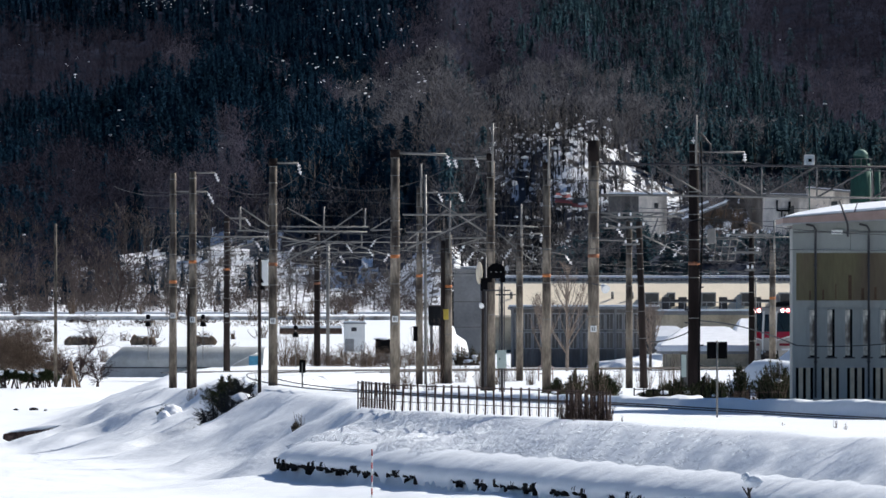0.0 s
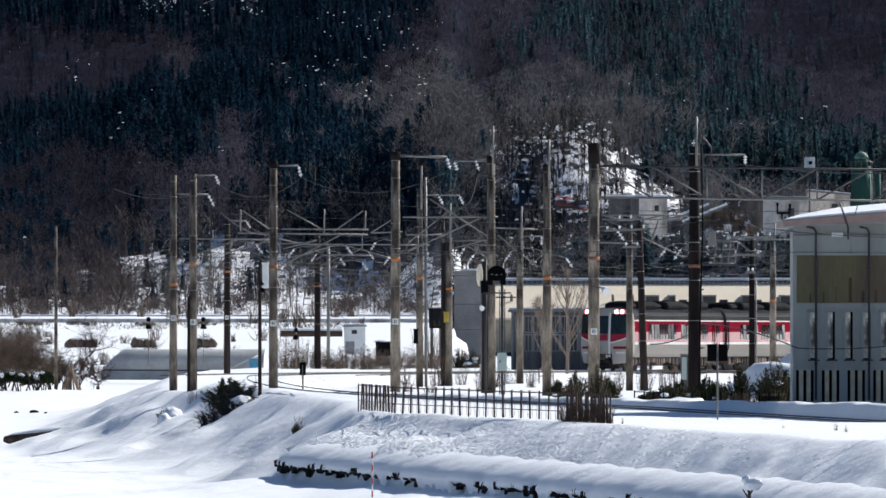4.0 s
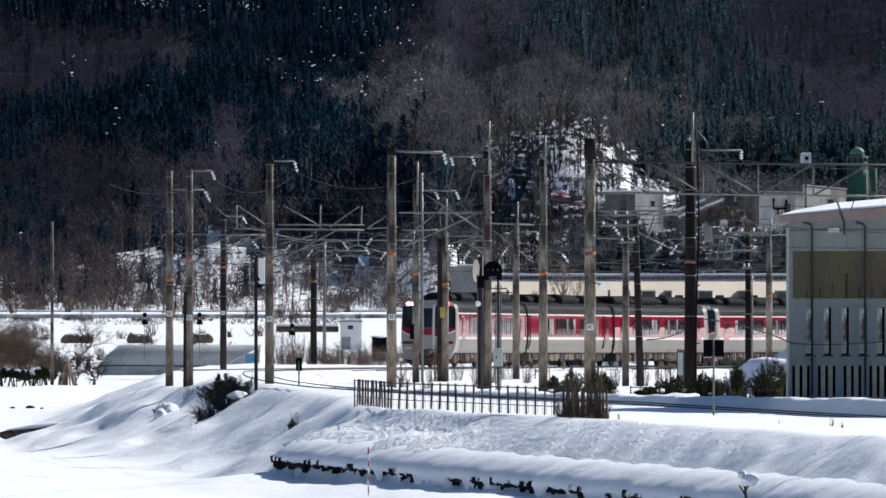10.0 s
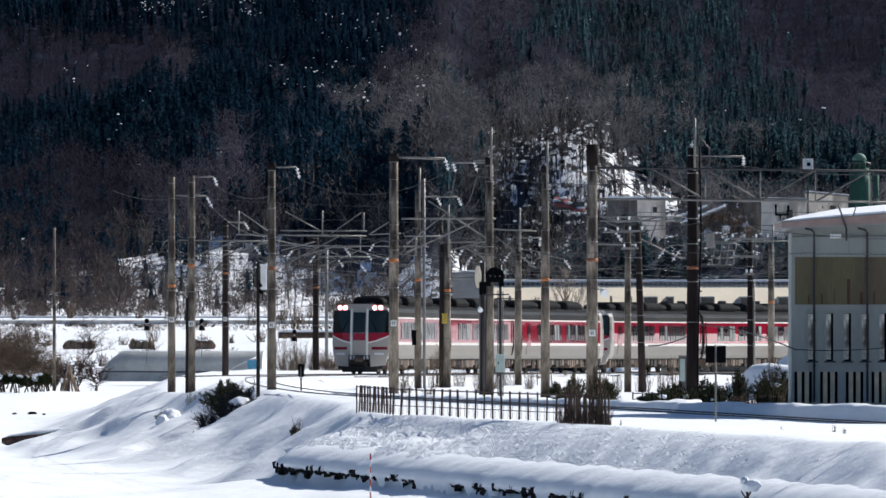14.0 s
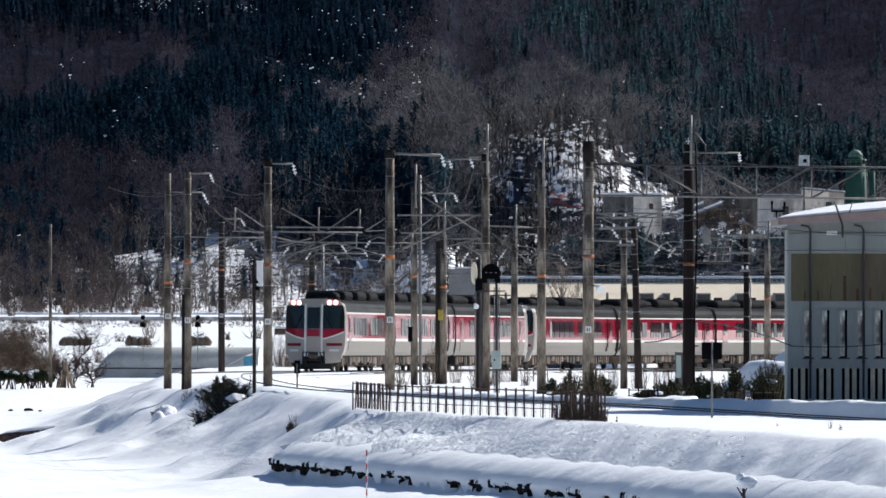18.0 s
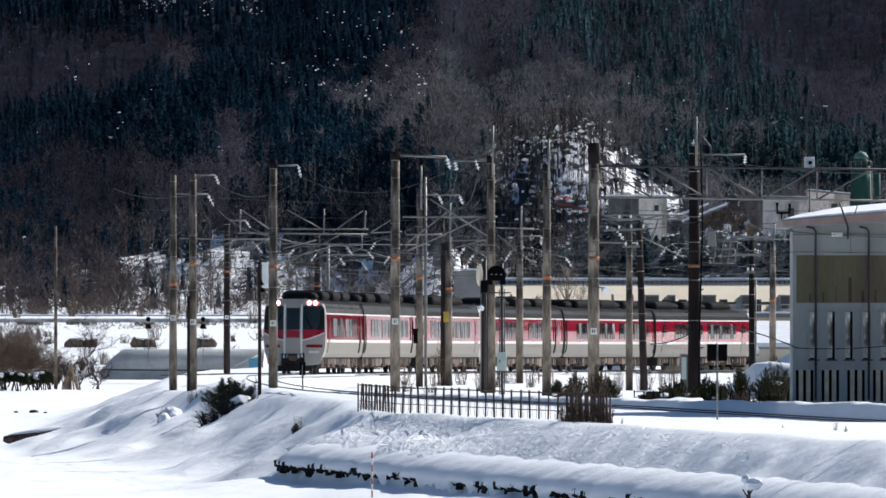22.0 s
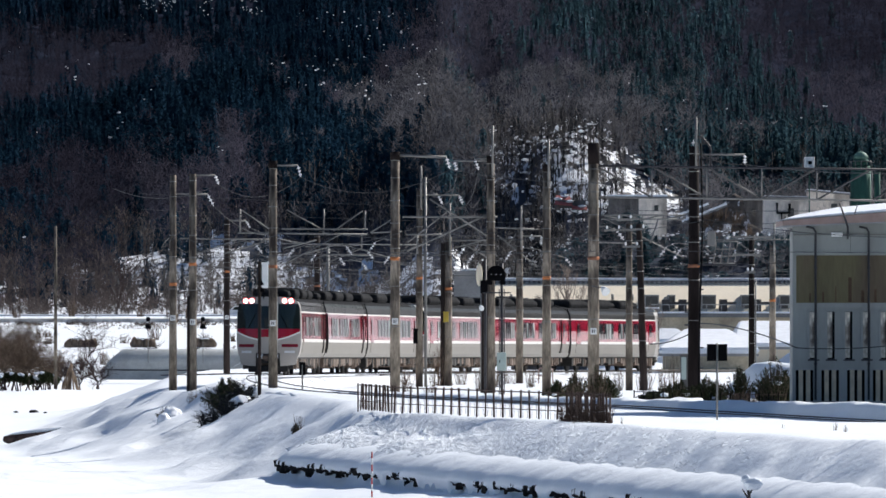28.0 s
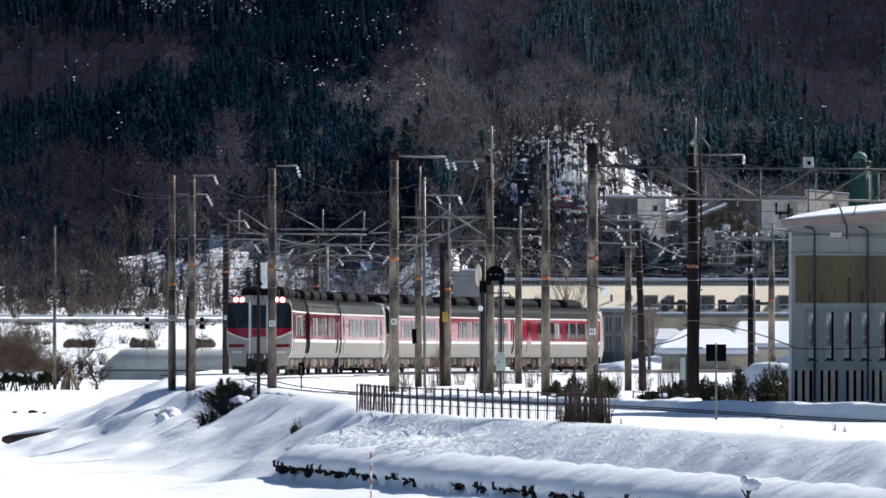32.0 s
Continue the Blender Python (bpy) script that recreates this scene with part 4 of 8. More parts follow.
def rail_car(cab, lit, label):
    car = thing("rail_car", (0, 0, 0), 0, label, "train car", "cars of the train")
    vs, fs, mi = car_body(cab)
    body = mesh_ob("body", vs, fs, [M_T_CREAM, M_T_WHITE, M_T_RED, M_T_GREY, M_T_ROOF, M_T_NOSE], car)
    body.data.polygons.foreach_set("material_index", mi)
    for p in body.data.polygons:
        p.use_smooth = False
    # windows: three groups with red piers between
    groups = [(-6.6, 4), (-0.9, 4), (4.4, 3)] if not cab else [(-6.6, 5), (0.3, 5)]
    rw = random.Random(31 + cab * 2 + lit)
    for sign in (1, -1):
        for gx, cnt in groups:
            for k in range(cnt):
                for x0 in (gx + k * 1.18, gx + k * 1.18 + 0.54):
                    v, f = side_patch(x0, x0 + 0.46, 1.78, 2.62, 0.02, sign)
                    mesh_ob("window_pane", v, f, M_T_CURTAIN if rw.random() < (0.45 if lit else 0.22) else M_T_GLASS, body)
        # entrance doors
        for dx in ((-9.3, 7.3) if cab else (-9.3,)):
            v, f = side_patch(dx, dx + 0.95, 1.0, 2.72, 0.012, sign)
            door = mesh_ob("side_door", v, f, M_T_RED, car)
            v, f = side_patch(dx + 0.2, dx + 0.75, 1.9, 2.6, 0.03, sign)
            mesh_ob("door_window", v, f, M_T_GLASS, door)
            v, f = side_patch(dx - 0.01, dx + 0.96, 1.0, 1.50, 0.018, sign)
            mesh_ob("door_sill_panel", v, f, M_T_CREAM, door)
    for x, zt in ((-10.25, 3.42), (-7.9, 2.83)) + (() if cab else ((10.2, 2.83),)):
        part("drain_pipe", tube(pipe_line(x, zt), 0.034, 6), M_T_UNIT, car, "dark drain pipe down the side")
    # gutter line and roof gear
    for sign in (1, -1):
        bm = box(-HALF + 0.1, 8.9 if cab else HALF - 0.1, sign * 1.36 - 0.03, sign * 1.36 + 0.03, 3.10, 3.15)
        part("gutter", bm, M_T_GREY, car)
    units = [(-8.6, -5.4, 0.95, 3.92), (-4.9, -3.6, 0.8, 3.84), (-3.1, 0.3, 1.0, 3.94), (0.8, 2.2, 0.75, 3.82), (2.7, 5.7, 1.0, 3.92), (6.2, 7.4, 0.8, 3.84)]
    for x0, x1, hw, zt in units:
        bm = bmesh.new()
        add_box(bm, x0 - 0.12, x1 + 0.12, -hw, hw, 3.42, zt, 0.21)
        u = part("roof_unit", bm, M_T_UNIT, car, "dark roof cooling unit")
        bm = bmesh.new()
        n = int((x1 - x0) / 0.28)
        for i in range(n):
            xx = x0 + 0.2 + i * 0.28
            add_box(bm, xx, xx + 0.1, -hw * 0.7, hw * 0.7, zt - 0.02, zt + 0.03)
        part("grille", bm, M_T_ROOF, u)
    part("roof_walkway", box(-9.6, 8.2 if cab else 9.6, -0.3, 0.3, 3.56, 3.62), M_T_ROOF, car)
    # under the floor
    part("underframe", box(-10.2, 9.6, -1.25, 1.25, 0.72, 0.95), M_T_UNDER, car)
    rnd = random.Random(7 if cab else 8)
    x = -9.4
    while x < 9.0:
        near_bogie = 5.4 < abs(x + 0.2) < 8.9
        w = rnd.uniform(0.12, 0.3) if near_bogie else rnd.uniform(0.2, 0.75)
        z0 = rnd.uniform(0.24, 0.5)
        m = M_T_BOX if rnd.random() < 0.6 else M_T_UNDER
        part("underfloor_box", box(x, x + w, -1.22, 1.22, z0, 0.84, 0.03), m, car)
        x += w + (rnd.uniform(0.2, 0.5) if near_bogie else rnd.uniform(0.06, 0.25))
    for bx in (-7.2, 7.2):
        bg = part("bogie", box(bx - 1.65, bx + 1.65, -1.15, 1.15, 0.42, 0.62, 0.04), M_T_BOX, car, "brown bogie frame")
        for wx in (-1.05, 1.05):
            for s in (1, -1):
                part("wheel", tube([(bx + wx, s * 0.56, 0.43), (bx + wx, s * 0.70, 0.43)], 0.43, 20), M_T_UNDER, bg)
                part("axle_box", box(bx + wx - 0.16, bx + wx + 0.16, s * 1.02 - 0.12, s * 1.02 + 0.12, 0.3, 0.56, 0.03), M_T_BOX, bg)
        for s in (1, -1):
            part("air_spring", tube([(bx, s * 0.95, 0.6), (bx, s * 0.95, 0.86)], 0.26, 12), M_T_UNDER, bg)
            part("step_bracket", box(bx + 1.75, bx + 1.87, s * 1.2 - 0.03, s * 1.2 + 0.03, 0.25, 0.9), M_T_BOX, bg)
    if not cab:
        part("gangway_bellows", box(HALF - 0.02, HALF + 0.24, -0.62, 0.62, 0.95, 3.25, 0.04), M_T_UNDER, car)
    part("gangway_bellows", box(-HALF - 0.24, -HALF + 0.02, -0.62, 0.62, 0.95, 3.25, 0.04), M_T_UNDER, car)
    if cab and not lit:
        part("gangway_bellows", box(HALF - 0.1, HALF + 0.2, -0.5, 0.5, 0.95, 3.12, 0.04), M_T_UNDER, car, "dark bellows between coupled cabs")
    if cab:
        w = 1.45
        nose = mesh_ob("cab_front", *nose_patch(-w, w, 0.62, 3.52, 0.0, 28, 28, depth=0.3), [M_T_NOSE], car, "silver-white cab front")
        bow = lambda y: 0.40 * (abs(y) / 1.45) ** 2
        for y0, y1 in ((-1.42, -0.42), (0.42, 1.42)):
            mesh_ob("red_band", *nose_patch(y0, y1, 1.58, 2.10, 0.022, 10, 4, bow), M_T_RED, nose)
            mesh_ob("white_line", *nose_patch(y0, y1, 1.51, 1.98, 0.012, 10, 4, bow), M_T_WHITE, nose)
            mesh_ob("windscreen", *nose_patch(y0, y1, 2.08, 3.20, 0.024, 10, 6), M_T_GLASS, nose, "large dark curved windscreen")
            s = 1 if y0 > 0 else -1
            mesh_ob("red_stripe", *nose_patch(min(s * 0.62, s * 1.34), max(s * 0.62, s * 1.34), 1.24, 1.38, 0.02, 6, 1), M_T_DULLRED, nose)
            for k, yy in enumerate((0.74, 1.02)):
                c = (nose_x(s * yy, 3.33) + 0.02, s * yy, 3.33)
                lamp = part("headlight", tube([(c[0] - 0.12, c[1], c[2]), (c[0] + 0.03, c[1], c[2])], 0.085, 14), M_T_LAMP if lit else M_T_LENS, nose, "glowing headlight" if lit else "unlit headlight")
                # disc round the lamp; on the lit car it glows as a glare halo
                part("lamp_halo_rim", tube([(c[0] - 0.12, c[1], c[2]), (c[0] + 0.012, c[1], c[2])], 0.14, 14), M_T_LAMPHALO if lit else M_T_LENS, lamp)
            mesh_ob("fog_lamp", *nose_patch(min(s * 0.75, s * 1.2), max(s * 0.75, s * 1.2), 0.98, 1.08, 0.02, 4, 1), M_T_LENS, nose)
            part("wiper", tube([(nose_x(s * 0.9, 2.1) + 0.05, s * 0.9, 2.1), (nose_x(s * 0.55, 2.75) + 0.05, s * 0.55, 2.75)], 0.02, 5), M_BLACK, nose)
            part("skirt", mesh_from(nose_patch(min(s * 0.56, s * 1.30), max(s * 0.56, s * 1.30), 0.38, 0.95, 0.015, 8, 6, lambda y: 0.10 * (abs(y) / 1.3) ** 3, depth=0.12)), M_T_NOSE, nose)
            part("valance", mesh_from(nose_patch(min(s * 0.3, s * 1.12), max(s * 0.3, s * 1.12), 0.20, 0.52, -0.06, 8, 3, lambda y: 0.10 * (abs(y) / 1.12) ** 3, depth=0.12)), M_T_UNDER, nose, "black chin valance")
        door = mesh_ob("gangway_door", *nose_patch(-0.40, 0.40, 0.95, 3.22, 0.035, 4, 8), M_T_NOSE, nose)
        mesh_ob("door_window", *nose_patch(-0.31, 0.31, 2.08, 3.10, 0.05, 4, 4), M_T_GLASS, door)
        mesh_ob("red_band", *nose_patch(-0.31, 0.31, 1.70, 2.06, 0.05, 4, 2), M_T_RED, door)
        for s in (1, -1):
            mesh_ob("door_post", *nose_patch(s * 0.40 - 0.045, s * 0.40 + 0.045, 0.95, 3.28, 0.065, 1, 8), M_T_WHITE, door)
        bm = box(HALF - 0.3, HALF + 0.42, -0.16, 0.16, 0.62, 0.92, 0.05)
        add_box(bm, HALF + 0.1, HALF + 0.5, -0.24, 0.24, 0.68, 0.86, 0.04)
        part("coupler", bm, M_T_BOX, nose, "brown automatic coupler")
        part("coupler_recess", box(HALF - 0.4, HALF + 0.175, -0.54, 0.54, 0.52, 0.98, 0.04), M_T_UNDER, nose)
        for yy in (-0.42, -0.26, 0.26, 0.42):
            part("jumper_socket", box(HALF + 0.12, HALF + 0.26, yy - 0.05, yy + 0.05, 0.74, 0.92, 0.02), M_T_LENS, nose, "pale jumper socket")
        part("snow_plough", box(HALF - 0.6, HALF - 0.02, -0.9, 0.9, 0.12, 0.42, 0.05), M_T_UNDER, nose)
        part("hose", tube([(HALF + 0.2, 0.4, 0.9), (HALF + 0.32, 0.45, 0.6), (HALF + 0.2, 0.5, 0.45)], 0.03, 6), M_BLACK, nose)
    return car


def mesh_from(vf):
    bm = bmesh.new()
    vs = [bm.verts.new(v) for v in vf[0]]
    for f in vf[1]:
        bm.faces.new([vs[i] for i in f])
    return bm


lead = rail_car(True, True, "leading train car, red band on silver and cream, headlights lit")
cab_car = rail_car(True, False, "train end car with cab, red window band on cream body")
mid_car = rail_car(False, False, "middle train car with red window band on cream body")
CARS = [(lead, False), (mid_car, False), (cab_car, True), (copy_thing(cab_car, Matrix()), False), (copy_thing(mid_car, Matrix()), False), (copy_thing(cab_car, Matrix()), True)]

# arc of the train's nose over time
RUN_T = (-2, 0, 1, 3, 5.5, 8, 11, 14, 17, 20, 24, 28, 32, 34)
RUN_S = (-184.5, -167.0, -157.5, -140.7, -119.8, -101.0, -81.2, -64.0, -50.0, -39.1, -25.3, -12.4, 0.0, 6.0)


def nose_arc(t):
    """Smooth reading of the table (Catmull-Rom)."""
    i = max(1, min(len(RUN_T) - 3, int(np.searchsorted(RUN_T, t, side="right")) - 1))
    t0, t1, t2, t3 = RUN_T[i - 1:i + 3]
    s0, s1, s2, s3 = RUN_S[i - 1:i + 3]
    m1 = (s2 - s0) / (t2 - t0) * (t2 - t1)
    m2 = (s3 - s1) / (t3 - t1) * (t2 - t1)
    u = (t - t1) / (t2 - t1)
    return (2 * u ** 3 - 3 * u ** 2 + 1) * s1 + (u ** 3 - 2 * u ** 2 + u) * m1 + (-2 * u ** 3 + 3 * u ** 2) * s2 + (u ** 3 - u ** 2) * m2


def car_pose(t, k, turned):
    c = nose_arc(t) - 10.6 - 21.3 * k
    a, _ = line_at(c + 7.2)
    b, _ = line_at(c - 7.2)
    d = (a - b).normalized()
    mid = (a + b) / 2
    rz = math.atan2(d.y, d.x)
    ry = -math.asin(d.z)
    m = Matrix.Translation(mid) @ Euler((0, ry, rz)).to_matrix().to_4x4()
    return m @ pose(0, 0, 0, 0, 0, 180) if turned else m


def motions():
    for k, (car, turned) in enumerate(CARS):
        walk(car, [(t, car_pose(t, k, turned)) for t in range(33)])
    road_motions()

# ---- vehicles on the raised road ----
M_CARWHITE = mat("car_white", (0.80, 0.80, 0.80), 0.25, var=0.04, spec=0.6)
M_CARBLUE = mat("truck_pale_blue", (0.50, 0.66, 0.68), 0.35, var=0.08, spec=0.5)
M_TARP = mat("dark_tarpaulin", (0.02, 0.035, 0.06), 0.7, var=0.25)
M_TYRE = mat("tyre_rubber", (0.015, 0.015, 0.015), 0.85, var=0.2)


def wheels(car, xs, y, r):
    for x in xs:
        for s in (1, -1):
            w = part("wheel", tube([(x, s * y - 0.09, r), (x, s * y + 0.09, r)], r, 16), M_TYRE, car)
            part("rim", tube([(x, s * y - 0.1, r), (x, s * y + 0.1, r)], r * 0.55, 12), M_STEEL, w)


def prism(pts, y0, y1):
    bm = bmesh.new()
    a = [bm.verts.new((x, y0, z)) for x, z in pts]
    b = [bm.verts.new((x, y1, z)) for x, z in pts]
    bm.faces.new(a)
    bm.faces.new(b[::-1])
    for i in range(len(pts)):
        j = (i + 1) % len(pts)
        bm.faces.new((a[i], b[i], b[j], a[j]))
    bmesh.ops.recalc_face_normals(bm, faces=bm.faces)
    bmesh.ops.bevel(bm, geom=bm.edges[:], offset=0.05, segments=2, affect="EDGES")
    return bm


def small_car(label):
    """A small boxy car; its nose points along +x."""
    c = thing("small_car", (0, 0, 0), 0, label, "car", "cars on the road")
    part("body", prism([(-1.65, 0.28), (1.68, 0.28), (1.70, 0.72), (1.5, 0.86), (0.95, 0.92), (-1.66, 0.95)], -0.72, 0.72), M_CARWHITE, c)
    cab = part("cabin", prism([(-1.55, 0.93), (0.98, 0.90), (0.35, 1.48), (-1.32, 1.50)], -0.66, 0.66), M_CARWHITE, c)
    for s in (1, -1):
        part("side_window", prism([(-1.25, 1.0), (-0.42, 1.0), (-0.42, 1.38), (-1.12, 1.38)], s * 0.655 - 0.02, s * 0.655 + 0.02), M_T_GLASS, cab)
        part("side_window", prism([(-0.32, 1.0), (0.62, 1.0), (0.28, 1.38), (-0.32, 1.38)], s * 0.655 - 0.02, s * 0.655 + 0.02), M_T_GLASS, cab)
        part("headlight", box(1.55, 1.71, s * 0.55 - 0.12, s * 0.55 + 0.12, 0.6, 0.74, 0.02), M_T_LENS, c)
    part("windscreen", prism([(0.50, 1.36), (0.92, 0.97), (0.98, 0.97), (0.56, 1.38)], -0.55, 0.55), M_T_GLASS, cab)
    part("bumper", box(1.6, 1.76, -0.68, 0.68, 0.26, 0.5, 0.04), M_CARWHITE, c)
    wheels(c, (-1.05, 1.1), 0.66, 0.28)
    return c


def light_truck():
    c = thing("light_truck", (0, 0, 0), 0, "pale blue light truck with dark tarpaulin load", "truck", "cars on the road")
    part("chassis", box(-2.2, 2.2, -0.7, 0.7, 0.42, 0.58), M_T_UNDER, c)
    cab = part("cab", prism([(1.0, 0.5), (2.3, 0.5), (2.32, 1.05), (2.05, 1.85), (1.0, 1.9)], -0.8, 0.8), M_CARBLUE, c)
    for s in (1, -1):
        part("side_window", prism([(1.2, 1.2), (2.05, 1.2), (1.9, 1.7), (1.2, 1.72)], s * 0.79 - 0.02, s * 0.79 + 0.03), M_T_GLASS, cab)
    part("windscreen", prism([(2.10, 1.72), (2.30, 1.15), (2.34, 1.15), (2.14, 1.74)], -0.66, 0.66), M_T_GLASS, cab)
    part("load_bed", box(-2.3, 0.92, -0.82, 0.82, 0.6, 1.0, 0.03), M_CARBLUE, c)
    part("tarpaulin", prism([(-2.25, 0.98), (0.85, 0.98), (0.8, 1.72), (0.2, 1.82), (-2.1, 1.70)], -0.78, 0.78), M_TARP, c, "dark blue tarpaulin cover")
    wheels(c, (-1.4, 1.6), 0.7, 0.36)
    return c


ROAD_Z = 3.95
ROAD_CARS = [(small_car("small white car on the raised road"), -1, 1299.0, -23.72, 23.0, 18.4),
             (small_car("small boxy white car on the raised road"), -1, 1299.0, -41.7, 29.0, 16.8),
             (light_truck(), 1, 1303.5, -51.57, 29.0, 18.8)]


def road_motions():
    for car, way, y, x, t0, v in ROAD_CARS:
        walk(car, [(t, pose(x + way * v * (t - t0), y, ROAD_Z, 0, 0, 0 if way > 0 else 180)) for t in range(0, 33, 2)])

# ---- poles along the line ----
def line_pole(at, h, r0, r1, material, label, orange=None, plate=None, mast=0.0, group="line poles", hoops=True):
    p = thing("line_pole", at, 0, label, "pole", group)
    part("shaft", tube([(0, 0, -0.4), (0, 0, h * 0.5), (0, 0, h)], [r0, (r0 + r1) / 2, r1], 14), material, p)
    rad = lambda z: r0 + (r1 - r0) * z / h
    if orange is not None:
        part("orange_band", tube([(0, 0, orange - 0.065), (0, 0, orange + 0.065)], rad(orange) + 0.008, 14), M_ORANGE, p, "faded orange painted band")
    if plate is not None:
        pl = part("number_plate", box(-0.115, 0.115, -rad(plate) - 0.05, -rad(plate) - 0.02, plate - 0.12, plate + 0.12, 0.01), M_WHITE, p, "small white plate with dark bars")
        part("number_bar", box(-0.06, -0.02, -rad(plate) - 0.056, -rad(plate) - 0.05, plate - 0.07, plate + 0.07), M_BLACK, pl)
        part("number_bar", box(0.02, 0.05, -rad(plate) - 0.056, -rad(plate) - 0.05, plate - 0.07, plate + 0.07), M_BLACK, pl)
    if hoops:
        for z in (h * 0.31, h * 0.47, h * 0.62, h * 0.72, h * 0.81, h * 0.9, h * 0.97):
            part("steel_hoop", tube([(0, 0, z - 0.016), (0, 0, z + 0.016)], rad(z) + 0.012, 14), M_STEEL, p)
    if mast:
        part("mast", tube([(0.08, -r1, h - 0.9), (0.08, -r1, h + mast)], 0.05, 8), M_STEEL, p, "thin galvanised mast on the pole head")
    return p


C = "weathered concrete line pole with orange band in the snow"
P705 = line_pole((-1.85, 413, 0.11), 9.69, 0.20, 0.165, M_CONCRETE, C, 5.61, 3.2)
P487 = line_pole((-6.91, 436, 0.17), 9.64, 0.19, 0.15, M_CONCRETE, C, 5.37, 3.07)
P345 = line_pole((-10.8, 463, 0.23), 9.45, 0.18, 0.15, M_CONCRETE, C, 5.56, 3.07)
P310 = line_pole((-12.03, 478, 0.28), 9.56, 0.18, 0.14, M_CONCRETE, C, 4.7, 3.2)
P1050 = line_pole((5.6, 400, 0.46), 9.47, 0.22, 0.19, M_CONCRETE, C, 5.2, 2.48)
P970 = line_pole((4.24, 440, 0.42), 9.31, 0.19, 0.15, M_CONCRETE, C, 4.68, None, 1.04)
P870 = line_pole((2, 452, 0.46), 9.8, 0.20, 0.16, M_CONCRETE, C, None, None, 1.31)
P745 = line_pole((-1.11, 500, 0.46), 9, 0.17, 0.13, M_CONCRETE, C, 4.89, None, 1.11)
P790 = line_pole((0.24, 510, 0.46), 6.9, 0.19, 0.17, M_CONCRETE, C, 4.43, None, 1.61)
P920 = line_pole((3.77, 530, 0.47), 7.31, 0.18, 0.16, M_CONCRETE, C, None, None, 1.26)
P405 = line_pole((-12.9, 640, 0.34), 9.09, 0.20, 0.17, M_WOODPOLE, "dark brown line pole behind the curve", 6, 3.27)
line_pole((-8.22, 700, 0.55), 8.62, 0.22, 0.18, M_WOODPOLE, "dark brown line pole behind the curve", 5.16, None)
P1368 = line_pole((17.18, 560, 1.08), 6.25, 0.18, 0.15, M_CONCRETE, C, 3.36, None, 1.18)
P1235 = line_pole((9.93, 425, 0.25), 10, 0.26, 0.19, M_DARKPOLE, "dark line pole hung with cables and boxes", 5.26, None, 1.16)
line_pole((8.14, 470, 0.18), 7.42, 0.16, 0.13, M_CONCRETE, "grey-brown wooden pole beside the snow")
P1122 = line_pole((8.76, 468, 0.19), 7.39, 0.17, 0.13, M_WOODPOLE, "leaning brown wooden pole beside the snow")
P1330 = line_pole((12.64, 440, 0.42), 6.44, 0.13, 0.11, M_DARKPOLE, "dark pole with crossarms of white insulators")
line_pole((-7.39, 432, 0.27), 5.46, 0.075, 0.06, M_WOODPOLE, "thin brown signal pole", hoops=False)
line_pole((-32.49, 900, -1.82), 13.26, 0.15, 0.11, M_CONCRETE, "thin grey-brown utility pole across the field", hoops=False)
line_pole((-7.73, 720, 0.55), 7.96, 0.12, 0.10, M_STEEL, "thin grey pole behind the line", hoops=False)
P1122.matrix_basis = P1122.matrix_basis @ pose(0, 0, 0, 0, -1.75, 0)

# ---- overhead line: arms, insulators, beams and wires ----
def add_insulator(bm, a, b, discs=3, r=0.09):
    """A string of porcelain discs from a to b."""
    a, b = Vector(a), Vector(b)
    add_tube(bm, [a, b], 0.02, 5)
    for i in range(discs):
        c = a.lerp(b, (i + 0.8) / (discs + 0.6))
        d = (b - a).normalized() * 0.035
        add_tube(bm, [c - d, c, c + d], [0.04, r, 0.03], 8)
    return bm


def pole_arm(pole, a, b, r=0.045, hang=None, hang_mat=M_CERAMIC):
    """A galvanised arm on a pole (places in the world), with an insulator string at its end."""
    o = pole.matrix_basis.translation
    arm = part("arm", tube([Vector(a) - o, Vector(b) - o], r, 6), M_STEEL, pole, "galvanised steel arm")
    if hang:
        part("insulator", add_insulator(bmesh.new(), Vector(b) - o, Vector(hang) - o), hang_mat, arm, "white porcelain insulator string")
    return arm


pole_arm(P487, (-6.82, 436, 9.65), (-5.9, 436, 9.65), 0.045, (-5.78, 436, 9.17))
pole_arm(P345, (-10.7, 463, 9.63), (-9.84, 463, 9.63), 0.045, (-9.67, 463, 9.22))
pole_arm(P310, (-11.92, 478, 9.01), (-10.49, 478, 8.99), 0.045, (-10.21, 478, 8.46))
pole_arm(P405, (-12.77, 640, 9.4), (-11.76, 640, 9.36), 0.06, (-11.49, 640, 8.93))
pole_arm(P705, (-1.72, 413, 9.7), (0.13, 413, 9.63), 0.06, (0.26, 413, 9.16))
pole_arm(P870, (2.09, 452, 10.08), (0.45, 452, 10.08), 0.045, (0.59, 452, 9.65))
pole_arm(P870, (2.09, 452, 10.17), (1.33, 452, 10.17), 0.04, (1.5, 452, 9.69))
pole_arm(P745, (-1.03, 500, 9.23), (-0.24, 500, 9.23), 0.045, (-0.03, 500, 8.78))
pole_arm(P745, (-0.24, 500, 9.23), (0.74, 500, 9.2), 0.045, (0.92, 500, 8.78))
pole_arm(P920, (3.79, 530, 7.55), (4.85, 530, 7.55), 0.045, (4.83, 530, 7.11))
pole_arm(P920, (3.77, 530, 7.89), (4.69, 530, 7.89), 0.03)
pole_arm(P1235, (10.07, 425, 9.93), (11.94, 425, 9.91), 0.045, (11.94, 425, 9.53))
pole_arm(P1368, (17.18, 560, 7.59), (16.09, 560, 7.59), 0.04, (16.09, 560, 7.15))


